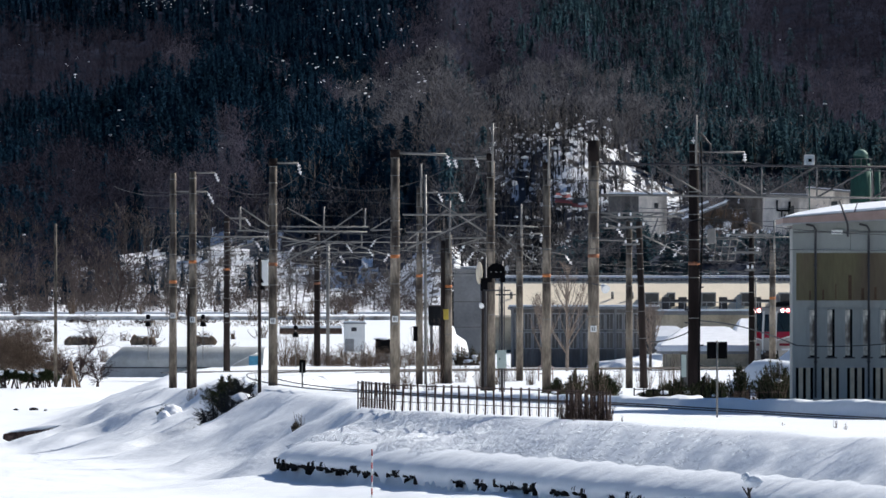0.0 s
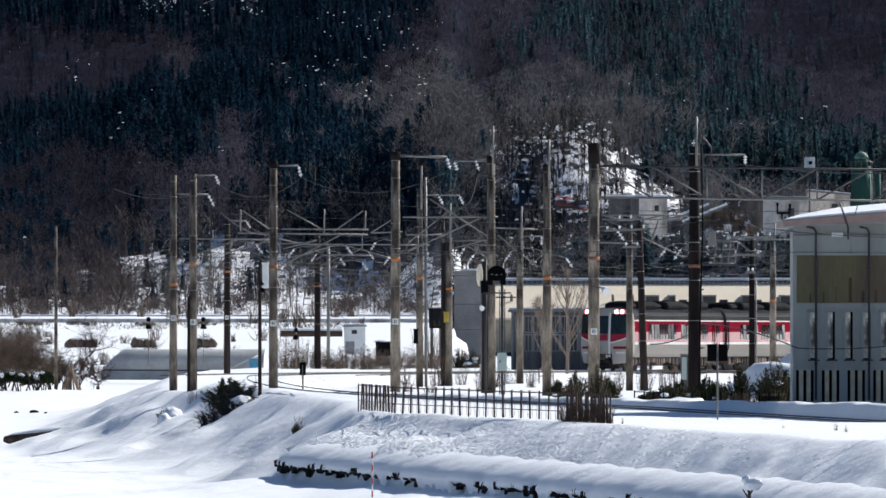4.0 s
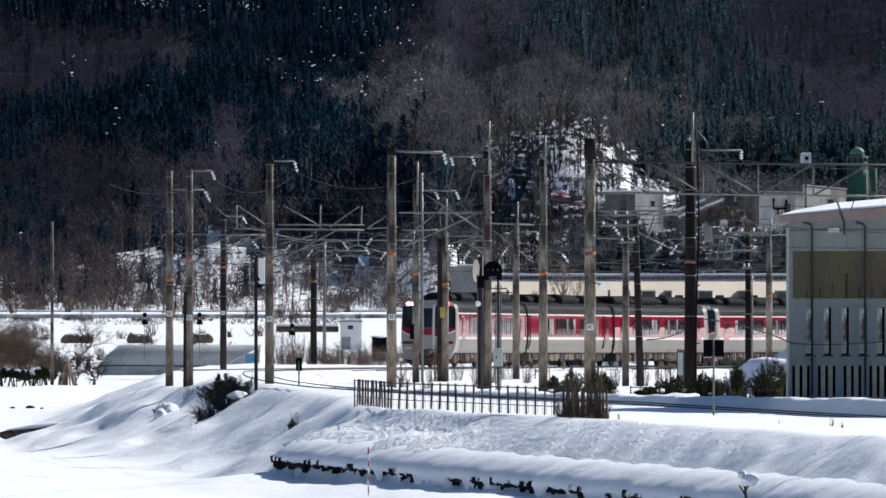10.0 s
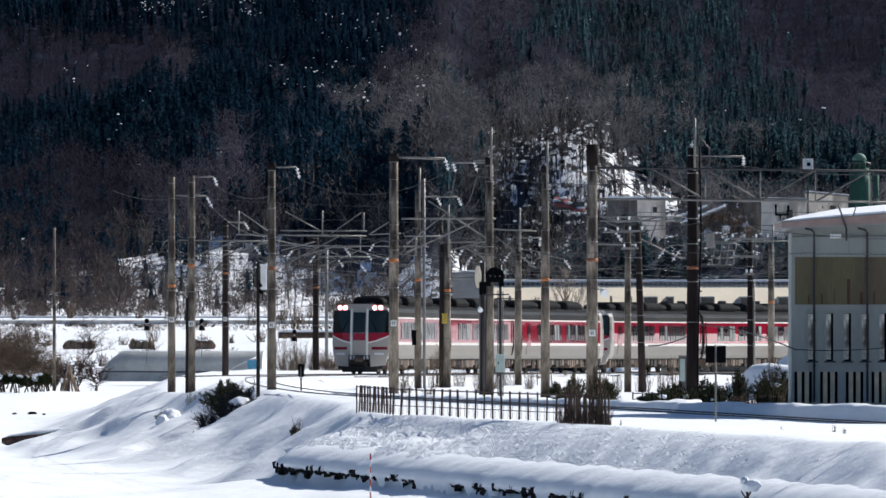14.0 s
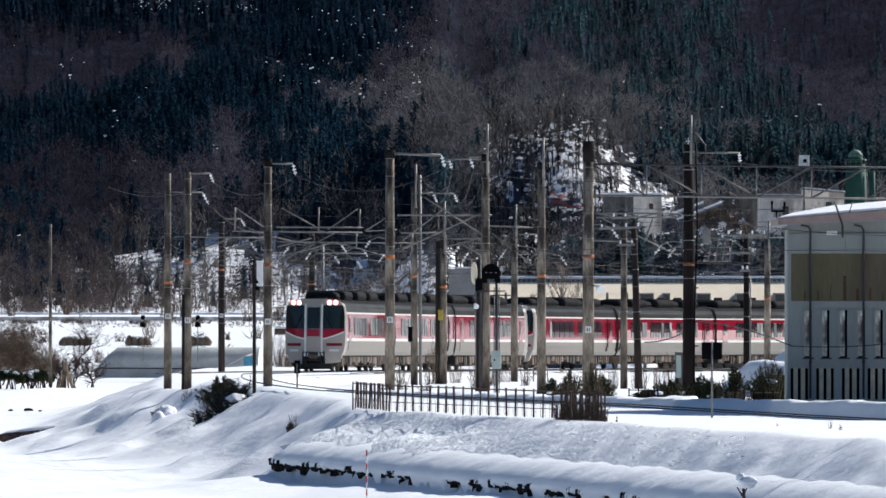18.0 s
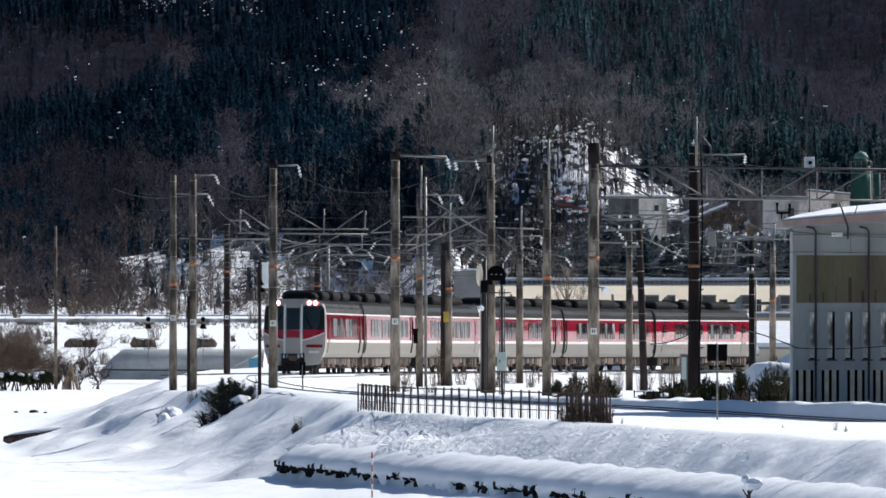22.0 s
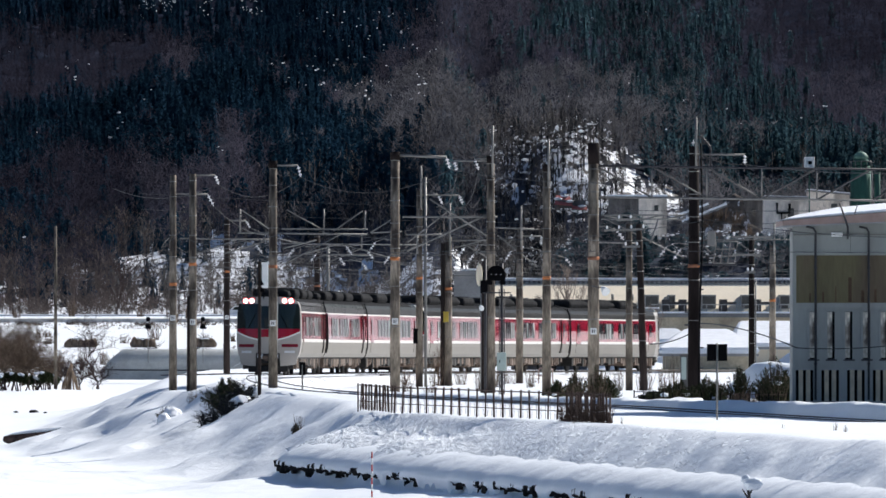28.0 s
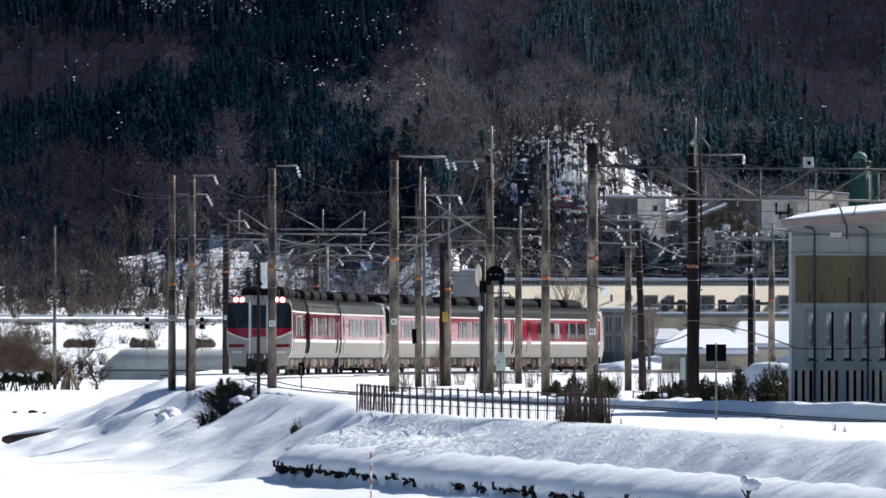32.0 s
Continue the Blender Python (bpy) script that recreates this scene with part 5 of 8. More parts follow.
def lattice_beam(name, a, b, depth, bays, label, chord=0.05, mat_top=M_STEEL, mat_low=M_STEEL, mat_web=M_STEEL):
    """A truss beam between two places: chords, posts and diagonals, each a part."""
    a, b = Vector(a), Vector(b)
    g = thing(name, a, 0, label, "catenary beam")
    d = b - a
    dz = Vector((0, 0, depth))
    part("lower_chord", tube([Vector((0, 0, 0)), d], chord, 6), mat_low, g)
    part("upper_chord", tube([dz, d + dz], chord, 6), mat_top, g)
    for i in range(bays):
        p, q = d * (i / bays), d * ((i + 1) / bays)
        part("post", tube([q, q + dz], chord * 0.75, 5), mat_low, g)
        if i < bays / 2:
            part("diagonal", tube([p + dz, q], chord * 0.8, 5), mat_web, g)
        else:
            part("diagonal", tube([p, q + dz], chord * 0.8, 5), mat_web, g)
    return g


def strut_beam(label, a, b, struts, r=0.05):
    """A single galvanised beam with slanting struts."""
    g = thing("catenary_beam", a, 0, label, "catenary beam")
    o = Vector(a)
    part("beam", tube([Vector((0, 0, 0)), Vector(b) - o], r, 6), M_STEEL, g)
    for p, q in struts:
        part("strut", tube([Vector(p) - o, Vector(q) - o], r * 0.85, 6), M_STEEL, g)
    return g


GB = "galvanised steel catenary beam between the poles"
lattice_beam("catenary_beam", (5.73, 400, 7.94), (18.02, 400, 7.79), 1.16, 6, "dark lattice beam over the tracks", 0.045, M_DKSTEEL, M_STEEL, M_MIDSTEEL)
lattice_beam("catenary_beam", (6.93, 470, 7.8), (10.54, 470, 7.8), 0.18, 4, GB, 0.04)
strut_beam(GB, (-1.71, 452, 7.72), (2.28, 452, 7.72), [((-1.52, 452, 6.27), (1.95, 452, 7.86)), ((2.09, 452, 6.77), (-0.57, 452, 8.48)), ((-1.09, 452, 6.98), (-1.09, 452, 6.15))], 0.05)
strut_beam(GB, (-1.53, 440, 6.88), (-0.05, 440, 6.88), [((-1.67, 440, 7), (-2.99, 440, 6.95)), ((-1.44, 440, 6.56), (0.14, 440, 7.79))], 0.04)
strut_beam(GB, (-8.43, 560, 8.18), (-3.92, 560, 8.15), [((-8.22, 560, 6.38), (-5.28, 560, 7.92)), ((-6.22, 560, 9.21), (-6.22, 560, 7.92)), ((-4.07, 560, 9.12), (-4.07, 560, 8.09)), ((-5.72, 560, 8.06), (-4.19, 560, 9.12)), ((-8.16, 560, 9.18), (-6.31, 560, 8.15))], 0.05)
strut_beam(GB, (-11.49, 600, 8.32), (-4.23, 600, 8.22), [((-11.34, 600, 9.64), (-11.34, 600, 8.32)), ((-11.24, 600, 9.58), (-9.6, 600, 8.44)), ((-9.6, 600, 7.94), (-12.28, 600, 7.12)), ((-4.07, 600, 8.32), (-2.75, 600, 9.14))], 0.055)
strut_beam(GB, (-11.72, 478, 7.02), (-7.6, 478, 6.97), [((-11.02, 478, 6.32), (-9.16, 478, 6.97)), ((-7.14, 478, 6.57), (-5.64, 478, 6.95))], 0.04)
strut_beam(GB, (-9.7, 640, 8.02), (-0.81, 640, 7.92), [((-9.23, 640, 7.17), (-6.2, 640, 7.98)), ((-5.86, 640, 7.92), (-3.17, 640, 7.17)), ((-4.85, 640, 8.52), (-4.85, 640, 7.58))], 0.045)
strut_beam(GB, (0.43, 510, 7.17), (2.36, 510, 7.2), [((0.43, 510, 6.8), (1.77, 510, 7.15)), ((0.97, 510, 7.01), (2.09, 510, 6.37))], 0.045)
strut_beam(GB, (2.12, 530, 8), (4.49, 530, 7.89), [((2.68, 530, 7.61), (4.63, 530, 6.05)), ((3.15, 530, 7.05), (3.74, 530, 7.83))], 0.05)
strut_beam(GB, (6.83, 470, 6.79), (8.56, 470, 6.74), [((7.12, 470, 7.8), (10.54, 470, 6.12)), ((9.05, 470, 6.74), (9.4, 470, 7.75))], 0.045)
strut_beam(GB, (-8.99, 700, 7.77), (-4.57, 700, 7.69), [((-8.4, 700, 6.88), (-5.31, 700, 8.14))], 0.045)
strut_beam(GB, (12.43, 520, 7.28), (17, 520, 7.31), [((14.12, 520, 7.28), (15.35, 520, 6.43))], 0.035)


def registration_arms():
    """Bent steady arms with insulators that hold the contact wire, one set at each support."""
    rnd = random.Random(11)
    spots = [(-9.79, 560, 7.39), (-8.34, 600, 7.43), (-5.43, 600, 7.56), (-7.55, 640, 7.44), (-4.51, 640, 7.58), (-4.01, 640, 8.12), (-6.39, 660, 7.3), (-2.97, 600, 7.05), (1.08, 540, 7.07),
             (1.59, 560, 6.85), (3.57, 560, 7.03), (6.37, 560, 6.68), (10.84, 520, 6.98), (8.05, 500, 7.62), (-9.92, 620, 7.05), (0.47, 560, 6.68), (10.64, 480, 6.59), (-5, 660, 7.02)]
    for i, c in enumerate(spots):
        g = thing("registration_arm", c, 0, "curved steady arm with white insulators over the track", "catenary arm", "steady arms")
        w = 1.0 + rnd.uniform(0, 0.8)
        s = rnd.choice((1, -1))
        part("bent_tube", tube([(0, 0, 0), (s * w * 0.4, 0, 0.16), (s * w * 0.8, 0, 0.08), (s * w, 0, -0.18)], 0.024, 6), M_STEEL, g)
        part("insulator", add_insulator(bmesh.new(), (0, 0, 0), (-s * 0.35, 0, -0.5), 3, 0.11), M_CERAMIC, g)
        part("dropper", tube([(s * w * 0.4, 0, 0.16), (s * w * 0.4, 0, 0.9)], 0.014, 4), M_WIRE, g)


registration_arms()


def wire(label, pts, r=0.014, material=M_WIRE):
    return tagged(part("overhead_wire", tube(pts, r, 5), material), label, "wire", "overhead wires")


FEED = "sagging feeder wire between the poles"
wire(FEED, sag((-5.78, 436, 9.17), (-9.67, 463, 9.22), 0.66, 12), 0.015)
wire(FEED, sag((-5.78, 436, 9.17), (0.26, 413, 9.16), 0.76, 16), 0.015)
wire(FEED, sag((0.26, 413, 9.16), (7.32, 380, 8.24), 0.22, 12), 0.015)
wire(FEED, sag((-10.21, 478, 8.46), (-9.25, 560, 7.86), 0.32, 10), 0.015)
wire(FEED, sag((-9.25, 560, 7.86), (-4.85, 640, 7.92), 0.25, 10), 0.015)
wire(FEED, sag((0.59, 452, 9.65), (0.11, 500, 8.83), 0.4, 10), 0.015)
wire(FEED, sag((1.5, 452, 9.69), (1, 500, 8.75), 0.4, 10), 0.015)
wire(FEED, [(-0.84, 500, 10.09), (0, 500, 8.78), (0.71, 520, 7.85)], 0.02)
wire(FEED, [(1, 500, 8.73), (1.81, 520, 7.44), (2.73, 540, 6.61)], 0.02)
wire(FEED, sag((-9.67, 463, 9.22), (-15.98, 520, 9.77), 0.53, 10), 0.016)
wire(FEED, sag((-11.49, 640, 8.93), (-8.25, 700, 8.36), 0.21, 8), 0.025)
wire(FEED, sag((11.94, 425, 9.53), (10.2, 425, 9.93), 0.13, 6), 0.018)
wire(FEED, sag((11.94, 425, 9.53), (18.02, 400, 8.88), 0.17, 8), 0.018)
wire("thin wire strung to the hall", sag((10.2, 425, 3.24), (11.4, 346, 2.44), -0.17, 14), 0.022)
wire("thin wire strung to the hall", sag((11.4, 346, 2.44), (15.5, 344, 2.66), 0.11, 12), 0.016)
wire("thin wire strung to the hall", sag((8.48, 440, 2.39), (10.2, 425, 3.09), 0.18, 10), 0.025)


def track_wires(off, z_contact, z_messenger, s0, s1, span):
    """Contact wire and sagging messenger along a track, with droppers."""
    n = int((s1 - s0) / 5)
    pts_c, pts_m = [], []
    for i in range(n + 1):
        s = s0 + (s1 - s0) * i / n
        p, _ = line_at(s, off)
        f = (s - s0) / span % 1.0
        pts_c.append(p + Vector((0, 0, z_contact)))
        pts_m.append(p + Vector((0, 0, z_messenger - 0.55 * 4 * f * (1 - f))))
    wire("contact wire above the curved track", pts_c, 0.010)
    wire("messenger wire above the curved track", pts_m, 0.010)
    bm = bmesh.new()
    for a, b in zip(pts_c[1::2], pts_m[1::2]):
        add_tube(bm, [a, b], 0.005, 4)
    tagged(part("dropper_wires", bm, M_WIRE), "thin droppers between contact and messenger wire", "wire", kind="stuff")


track_wires(0.0, 5.1, 6.1, -320, 200, 45)
track_wires(-4.2, 5.1, 6.1, -320, 120, 45)
track_wires(4.4, 5.2, 6.2, -320, -20, 45)
for k, (ya, yb) in enumerate(((338, 352), (366, 372), (398, 401), (418, 432), (436, 446), (462, 470))):
    wire("long thin wire across the yard", sag((-15.74, 560.0, 3.2 + (570 - ya) / 34), (27.0, 430.0, 3.2 + (570 - yb) / 46), 0.5, 20), 0.012)


def pole_extras():
    # the dark pole: top bracket, post insulator, transformer, platform
    o = P1235.matrix_basis.translation
    loc = lambda p: Vector(p) - o
    part("bracket", tube([loc((9.93, 425, 10.63)), loc((10.24, 425, 10.63)), loc((10.58, 425, 10.22)), loc((10.58, 425, 9.4))], 0.05, 6), M_DKSTEEL, P1235)
    part("post_insulator", add_insulator(bmesh.new(), loc((9.91, 425, 9.91)), loc((9.91, 425, 10.51)), 3, 0.12), M_CERAMIC, P1235)
    t = loc((10.6, 424, 6.59))
    part("transformer", add_box(bmesh.new(), t.x - 0.16, t.x + 0.16, t.y - 0.14, t.y + 0.14, t.z - 0.31, t.z + 0.31, 0.05), M_STEEL, P1235, "grey transformer box")
    l0 = loc((10.67, 424, 5.61))
    bm = bmesh.new()
    for dx in (0, 0.28, 0.56, 0.84):
        add_tube(bm, [l0 + Vector((dx, 0, 0)), l0 + Vector((dx + 0.12, 0, 0.85))], 0.02, 5)
    for dz in (0, 0.28, 0.56, 0.85):
        add_tube(bm, [l0 + Vector((0.14 * dz, 0, dz)), l0 + Vector((0.84 + 0.14 * dz, 0, dz))], 0.02, 5)
    part("platform_cage", bm, M_STEEL, P1235, "grey lattice platform")
    part("platform", add_box(bmesh.new(), l0.x - 0.6, l0.x + 0.95, -0.35, 0.35, l0.z - 0.08, l0.z), M_DKSTEEL, P1235)
    part("cable", tube([loc((10.18, 424, 10.34)), loc((10.24, 424, 6.99)), loc((10.13, 424, 3.42)), loc((10.09, 424, 0.52))], 0.035, 6), M_BLACK, P1235)
    rnd = random.Random(3)
    for z in (1.2, 2.0, 2.9, 3.4, 4.3, 5.0, 6.4, 7.0):
        s = rnd.choice((1, -1))
        part("step_bolt", tube([(0, -0.1, z), (s * 0.38, -0.12, z + 0.03)], 0.03, 5), M_DKSTEEL, P1235)
        part("clamp", tube([(0, 0, z - 0.05), (0, 0, z + 0.05)], 0.215, 12), M_BLACK, P1235)
    # crossarms with insulators
    for pole, rows in ((P1330, ((416, 1293, 1366, 440), (447, 1296, 1346, 440), (478, 1318, 1336, 440))), (P1122, ((402, 1078, 1152, 468), (384, 1100, 1130, 468), (432, 1110, 1140, 468)))):
        o = pole.matrix_basis.translation
        for y, xa, xb, d in rows:
            za = 3.2 + (570 - y) * d / 19000
            a = Vector(((xa - 784) * d / 19000, d - 0.25, za)) - o
            b = Vector(((xb - 784) * d / 19000, d - 0.25, za)) - o
            arm = part("crossarm", add_box(bmesh.new(), a.x, b.x, a.y - 0.05, a.y + 0.05, a.z - 0.05, a.z + 0.05, 0.01), M_STEEL, pole)
            n = max(2, int((b.x - a.x) / 0.42))
            for i in range(n):
                x = a.x + 0.12 + (b.x - a.x - 0.24) * i / max(1, n - 1)
                part("pin_insulator", tube([(x, a.y, a.z + 0.05), (x, a.y, a.z + 0.12), (x, a.y, a.z + 0.2)], [0.03, 0.052, 0.03], 8), M_CERAMIC, arm)
    # dark caps of weathered concrete heads
    for pole, h, r in ((P1050, 9.47, 0.2), (P970, 9.31, 0.16), (P870, 9.8, 0.17), (P487, 9.64, 0.16), (P705, 9.69, 0.175)):
        dz = 0.75 if pole is P1050 else 0.28
        part("dark_head", tube([(0, 0, h - dz), (0, 0, h + 0.03)], r + 0.012, 14), M_DARKPOLE, pole, "dark tarred pole head")
    # twin and braced poles beside others
    for pole, dx, h, r in ((P790, -0.28, 6.6, 0.10), (P745, 0.30, 9.6, 0.07), (P870, -0.33, 5.4, 0.09), (P870, -0.17, 5.2, 0.07), (P345, -0.2, 4.2, 0.06)):
        part("side_post", tube([(dx, -0.1, -0.3), (dx * 0.9, -0.1, h)], r, 8), M_WOODPOLE if pole is not P745 else M_STEEL, pole)
    for pole, dx in ((P870, -0.40), (P1330, 0.16)):
        part("conduit", tube([(dx, -0.12, -0.2), (dx, -0.12, 4.6)], 0.035, 6), M_STEEL, pole)


pole_extras()

# ---- buildings ----
M_WALLGREY = mat("pale_grey_wall", (0.285, 0.30, 0.285), 0.8, var=0.1, scale=0.6, fine=6, stretch=(1, 1, 0.4))
M_OLIVE = mat("olive_panel", (0.12, 0.105, 0.055), 0.7, var=0.2, scale=0.8, fine=8, stretch=(1.5, 1, 0.25), second=(0.11, 0.085, 0.055))
M_FASCIA = mat("brown_fascia", (0.34, 0.24, 0.21), 0.7, var=0.15)
M_BEIGE = mat("beige_render", (0.80, 0.70, 0.54), 0.85, var=0.08, scale=0.3, fine=4)
M_BEIGE2 = mat("stained_beige_wall", (0.48, 0.41, 0.30), 0.85, var=0.25, scale=0.6, fine=5, second=(0.30, 0.25, 0.19))
M_SHED = mat("grey_shed_wall", (0.125, 0.118, 0.112), 0.8, var=0.4, scale=0.8, fine=6, stretch=(1.5, 1, 0.3), second=(0.075, 0.068, 0.065))
M_PANE = mat("dull_window_pane", (0.045, 0.045, 0.047), 0.12, var=0.3, scale=1.0, fine=5, spec=0.6)
M_FRAME = mat("grey_frame", (0.30, 0.30, 0.30), 0.7, var=0.15)
M_RAWCON = mat("grey_concrete", (0.20, 0.20, 0.20), 0.9, var=0.2, scale=0.5, fine=5, second=(0.15, 0.15, 0.155))
M_PALECON = mat("pale_concrete", (0.80, 0.75, 0.67), 0.85, var=0.15, scale=0.5, fine=4)
M_VINYL = mat("greenhouse_film", (0.55, 0.56, 0.55), 0.5, thin=0.35, var=0.15, scale=0.6, fine=5, spec=0.4)
M_BOARD = mat("stained_board", (0.50, 0.46, 0.39), 0.8, var=0.5, scale=2.2, fine=9, stretch=(1.5, 1, 0.8), second=(0.10, 0.085, 0.07), second_at=(0.46, 0.56))
M_STREAK = mat("rust_streak", (0.075, 0.045, 0.025), 0.8, var=0.3, scale=2, fine=10)
M_BLUE = mat("blue_panel", (0.10, 0.32, 0.46), 0.6, var=0.2)
M_HILLWALL = mat("pale_weathered_concrete", (0.74, 0.67, 0.59), 0.85, var=0.25, scale=0.5, fine=4, stretch=(1.5, 1, 0.4), second=(0.36, 0.32, 0.28))
M_GREEN = mat("green_tank_paint", (0.040, 0.110, 0.082), 0.85, var=0.25, scale=0.3, fine=4, stretch=(1, 1, 0.3))
M_REDROOF = mat("red_roof", (0.36, 0.10, 0.09), 0.6, var=0.3, scale=1.5, fine=6)
M_DRYGRASS = mat("pale_dry_grass", (0.30, 0.25, 0.20), 0.95, var=0.3, scale=0.5, fine=4, per_island=True, random_value=0.35, spec=0.05)
M_STAINCON = mat("stained_pale_concrete", (0.80, 0.74, 0.67), 0.9, var=0.3, scale=0.5, fine=3, second=(0.30, 0.25, 0.21), second_at=(0.5, 0.66))
M_HILLEARTH = mat("snow_patched_earth", (0.085, 0.075, 0.068), 0.95, var=0.4, scale=1.1, fine=5, second=(0.72, 0.73, 0.76), second_at=(0.57, 0.60), bump=0.6, bump_scale=2.0, bump_dist=0.3, spec=0.05)
M_REDEARTH = mat("reddish_earth", (0.075, 0.042, 0.032), 0.95, var=0.4, scale=1.5, fine=8, second=(0.14, 0.09, 0.07), bump=0.4)
M_STRAW = mat("straw_brown", (0.23, 0.165, 0.115), 0.95, var=0.4, scale=2, fine=10)
M_DOMEGREEN = mat("faded_green_paint", (0.12, 0.22, 0.17), 0.7, var=0.25, scale=0.5, fine=4)
M_PALEGREEN = mat("pale_green_cabinet", (0.40, 0.47, 0.43), 0.6, var=0.1)


def railway_hall():
    d = 350
    x0, x1 = 11.4, 22.4
    k = d / 19000
    ux = lambda u: (u - 1403) * k
    uz = lambda v: 3.2 + (570 - v) * k
    h = thing("railway_hall", (x0, d, 0), 0, "pale grey two-storey hall with olive band and snowy roof", "building")
    w = x1 - x0
    bm = box(0, w, 0, 6.2, -0.3, uz(404))
    for v in bm.verts:
        if v.co.y > 6 and v.co.x < 1:
            v.co.x += 0.1                      # back corner shifted so that the camera sees less of the side wall
    part("wall", bm, M_WALLGREY, h, "pale grey rendered wall")
    band = part("olive_band", box(ux(1409), w, -0.02, 0.2, uz(532), uz(448)), M_OLIVE, h, "weathered olive panels")
    rb = random.Random(4)
    for u in range(1432, 1990, 23):
        part("rust_streak", box(ux(u), ux(u) + rb.uniform(0.03, 0.12), -0.024, 0.0, uz(531), uz(531 - rb.uniform(12, 52))), M_STREAK, band, "rusty run-off streak")
    part("string_course", box(-0.01, w, -0.045, 0.1, uz(539), uz(533)), M_WALLGREY, h)
    part("string_course", box(-0.01, w, -0.045, 0.1, uz(447), uz(441)), M_WALLGREY, h)
    # slit windows
    for i in range(13):
        u = 1431 + i * 31.5
        win = thing("slit_window", (ux(u), -0.02, uz(632)), 0)
        win.parent = h
        a, b = 16 * k, 87 * k
        # flat black sheet stands for the shade in the window's depth
        part("recess_shade", box(0, a, -0.005, 0.06, 0, b), M_BLACK, win)
        bm = bmesh.new()
        add_box(bm, -0.04, 0.03, -0.05, 0.02, 0, b)
        add_box(bm, a - 0.03, a + 0.02, -0.05, 0.02, 0, b)
        add_box(bm, -0.04, a + 0.02, -0.05, 0.02, b - 0.05, b)
        part("window_frame", bm, M_WALLGREY, win)
        part("window_pane", box(0.03, a * 0.62, -0.03, 0.0, 0.05, b - 0.06), M_BOARD, win, "pale stained boarded pane")
        part("window_sill", box(-0.03, a + 0.05, -0.09, 0.0, -0.05, 0.0), M_DKSTEEL, win)
    # ground-floor slots
    for g in range(11):
        base = 1408 + g * 45.5
        for s, wd in ((0, 5), (13, 5), (26, 5)):
            # black sheets stand for the shade inside the slots; the wall stays uncut
            part("slot_shade", box(ux(base + s), ux(base + s + wd), -0.012, 0.05, uz(706), uz(651)), M_BLACK, h)
        for s in (5.5, 18.5):
            part("slot_bar", box(ux(base + s), ux(base + s + 7), -0.03, 0.04, uz(706), uz(651)), M_BEIGE2, h, "pale stained bar")
        part("slot_lintel", box(ux(base - 2), ux(base + 32), -0.03, 0.02, uz(651), uz(648.5)), M_FRAME, h)
    for u in (1443, 1537, 1640, 1740):
        bm = tube([(ux(u - 17), -0.25, uz(397)), (ux(u - 4), -0.25, uz(400)), (ux(u), -0.16, uz(406)), (ux(u), -0.09, uz(440)), (ux(u), -0.09, uz(704))], 0.036, 8)
        pipe = part("downpipe", bm, M_DKSTEEL, h, "dark downpipe")
        for v in (470, 560, 640):
            part("pipe_bracket", box(ux(u) - 0.055, ux(u) + 0.055, -0.13, 0.0, uz(v) - 0.03, uz(v) + 0.03), M_DKSTEEL, pipe)
    part("wall_conduit", tube([(ux(1405), -0.05, uz(412)), (ux(1472), -0.06, uz(411)), (ux(1700), -0.05, uz(412))], 0.02, 6), M_STEEL, h)
    part("junction_box", box(ux(1471), ux(1491), -0.12, 0, uz(415), uz(407), 0.02), M_WHITE, h, "small white lamp box")
    # low-pitched gable roof with overhang and snow
    ridge = 1403 + 330
    pitch = 0.04

    def slab(thick, u0, y0, y1, lift=0.0, swell=0.0, grow=0.0, shape=(0, 0.115, 0.32, 1.0, 0.1), front=1.0):
        """Two roof planes; the underside rises by lift and the slab thickens by grow towards the ridge, less so along the front."""
        bm = bmesh.new()
        zt = lambda u: uz(397.5) + (min(u, 2 * ridge - u) - 1384) * k * pitch + swell
        us = [u0, u0 + 40, u0 + 110, ridge, 2 * ridge - u0]
        low = [lift * f for f in (0, 0.115, 0.32, 1.0, 0.1)]
        top = [[bm.verts.new((ux(u), y, zt(u) + m + thick + grow * g * (front if y == y0 else 1.0))) for u, m, g in zip(us, low, shape)] for y in (y0, y1)]
        bot = [[bm.verts.new((ux(u), y, zt(u) + m)) for u, m in zip(us, low)] for y in (y0, y1)]
        for i in range(4):
            bm.faces.new((top[0][i], top[0][i + 1], top[1][i + 1], top[1][i]))
            bm.faces.new((bot[0][i], bot[1][i], bot[1][i + 1], bot[0][i + 1]))
            bm.faces.new((bot[0][i], bot[0][i + 1], top[0][i + 1], top[0][i]))
            bm.faces.new((bot[1][i], top[1][i], top[1][i + 1], bot[1][i + 1]))
        bm.faces.new((bot[0][0], top[0][0], top[1][0], bot[1][0]))
        bm.faces.new((bot[0][4], bot[1][4], top[1][4], top[0][4]))
        return bm

    bm = bmesh.new()
    v = [bm.verts.new(p) for p in ((0, 0.01, uz(404)), (w, 0.01, uz(404)), (w, 0.01, uz(392)), (ux(ridge), 0.01, uz(384)), (0, 0.01, uz(396)))]
    bm.faces.new(v)
    v2 = [bm.verts.new(p.co + Vector((0, 0.2, 0))) for p in v]
    bm.faces.new(v2[::-1])
    part("gable", bm, M_WALLGREY, h)
    roof = part("roof", slab(0.19, 1384, -0.9, 6.6, grow=0.26), M_FASCIA, h, "brown eaves board and roof edge")
    # thin strip that draws in the shadow along the board's lower edge
    part("eaves_shadow_strip", slab(0.035, 1383.5, -0.915, 6.59, swell=-0.004), M_FRAME, roof, "grey strip at the foot of the eaves board, drawn as a shadow line")
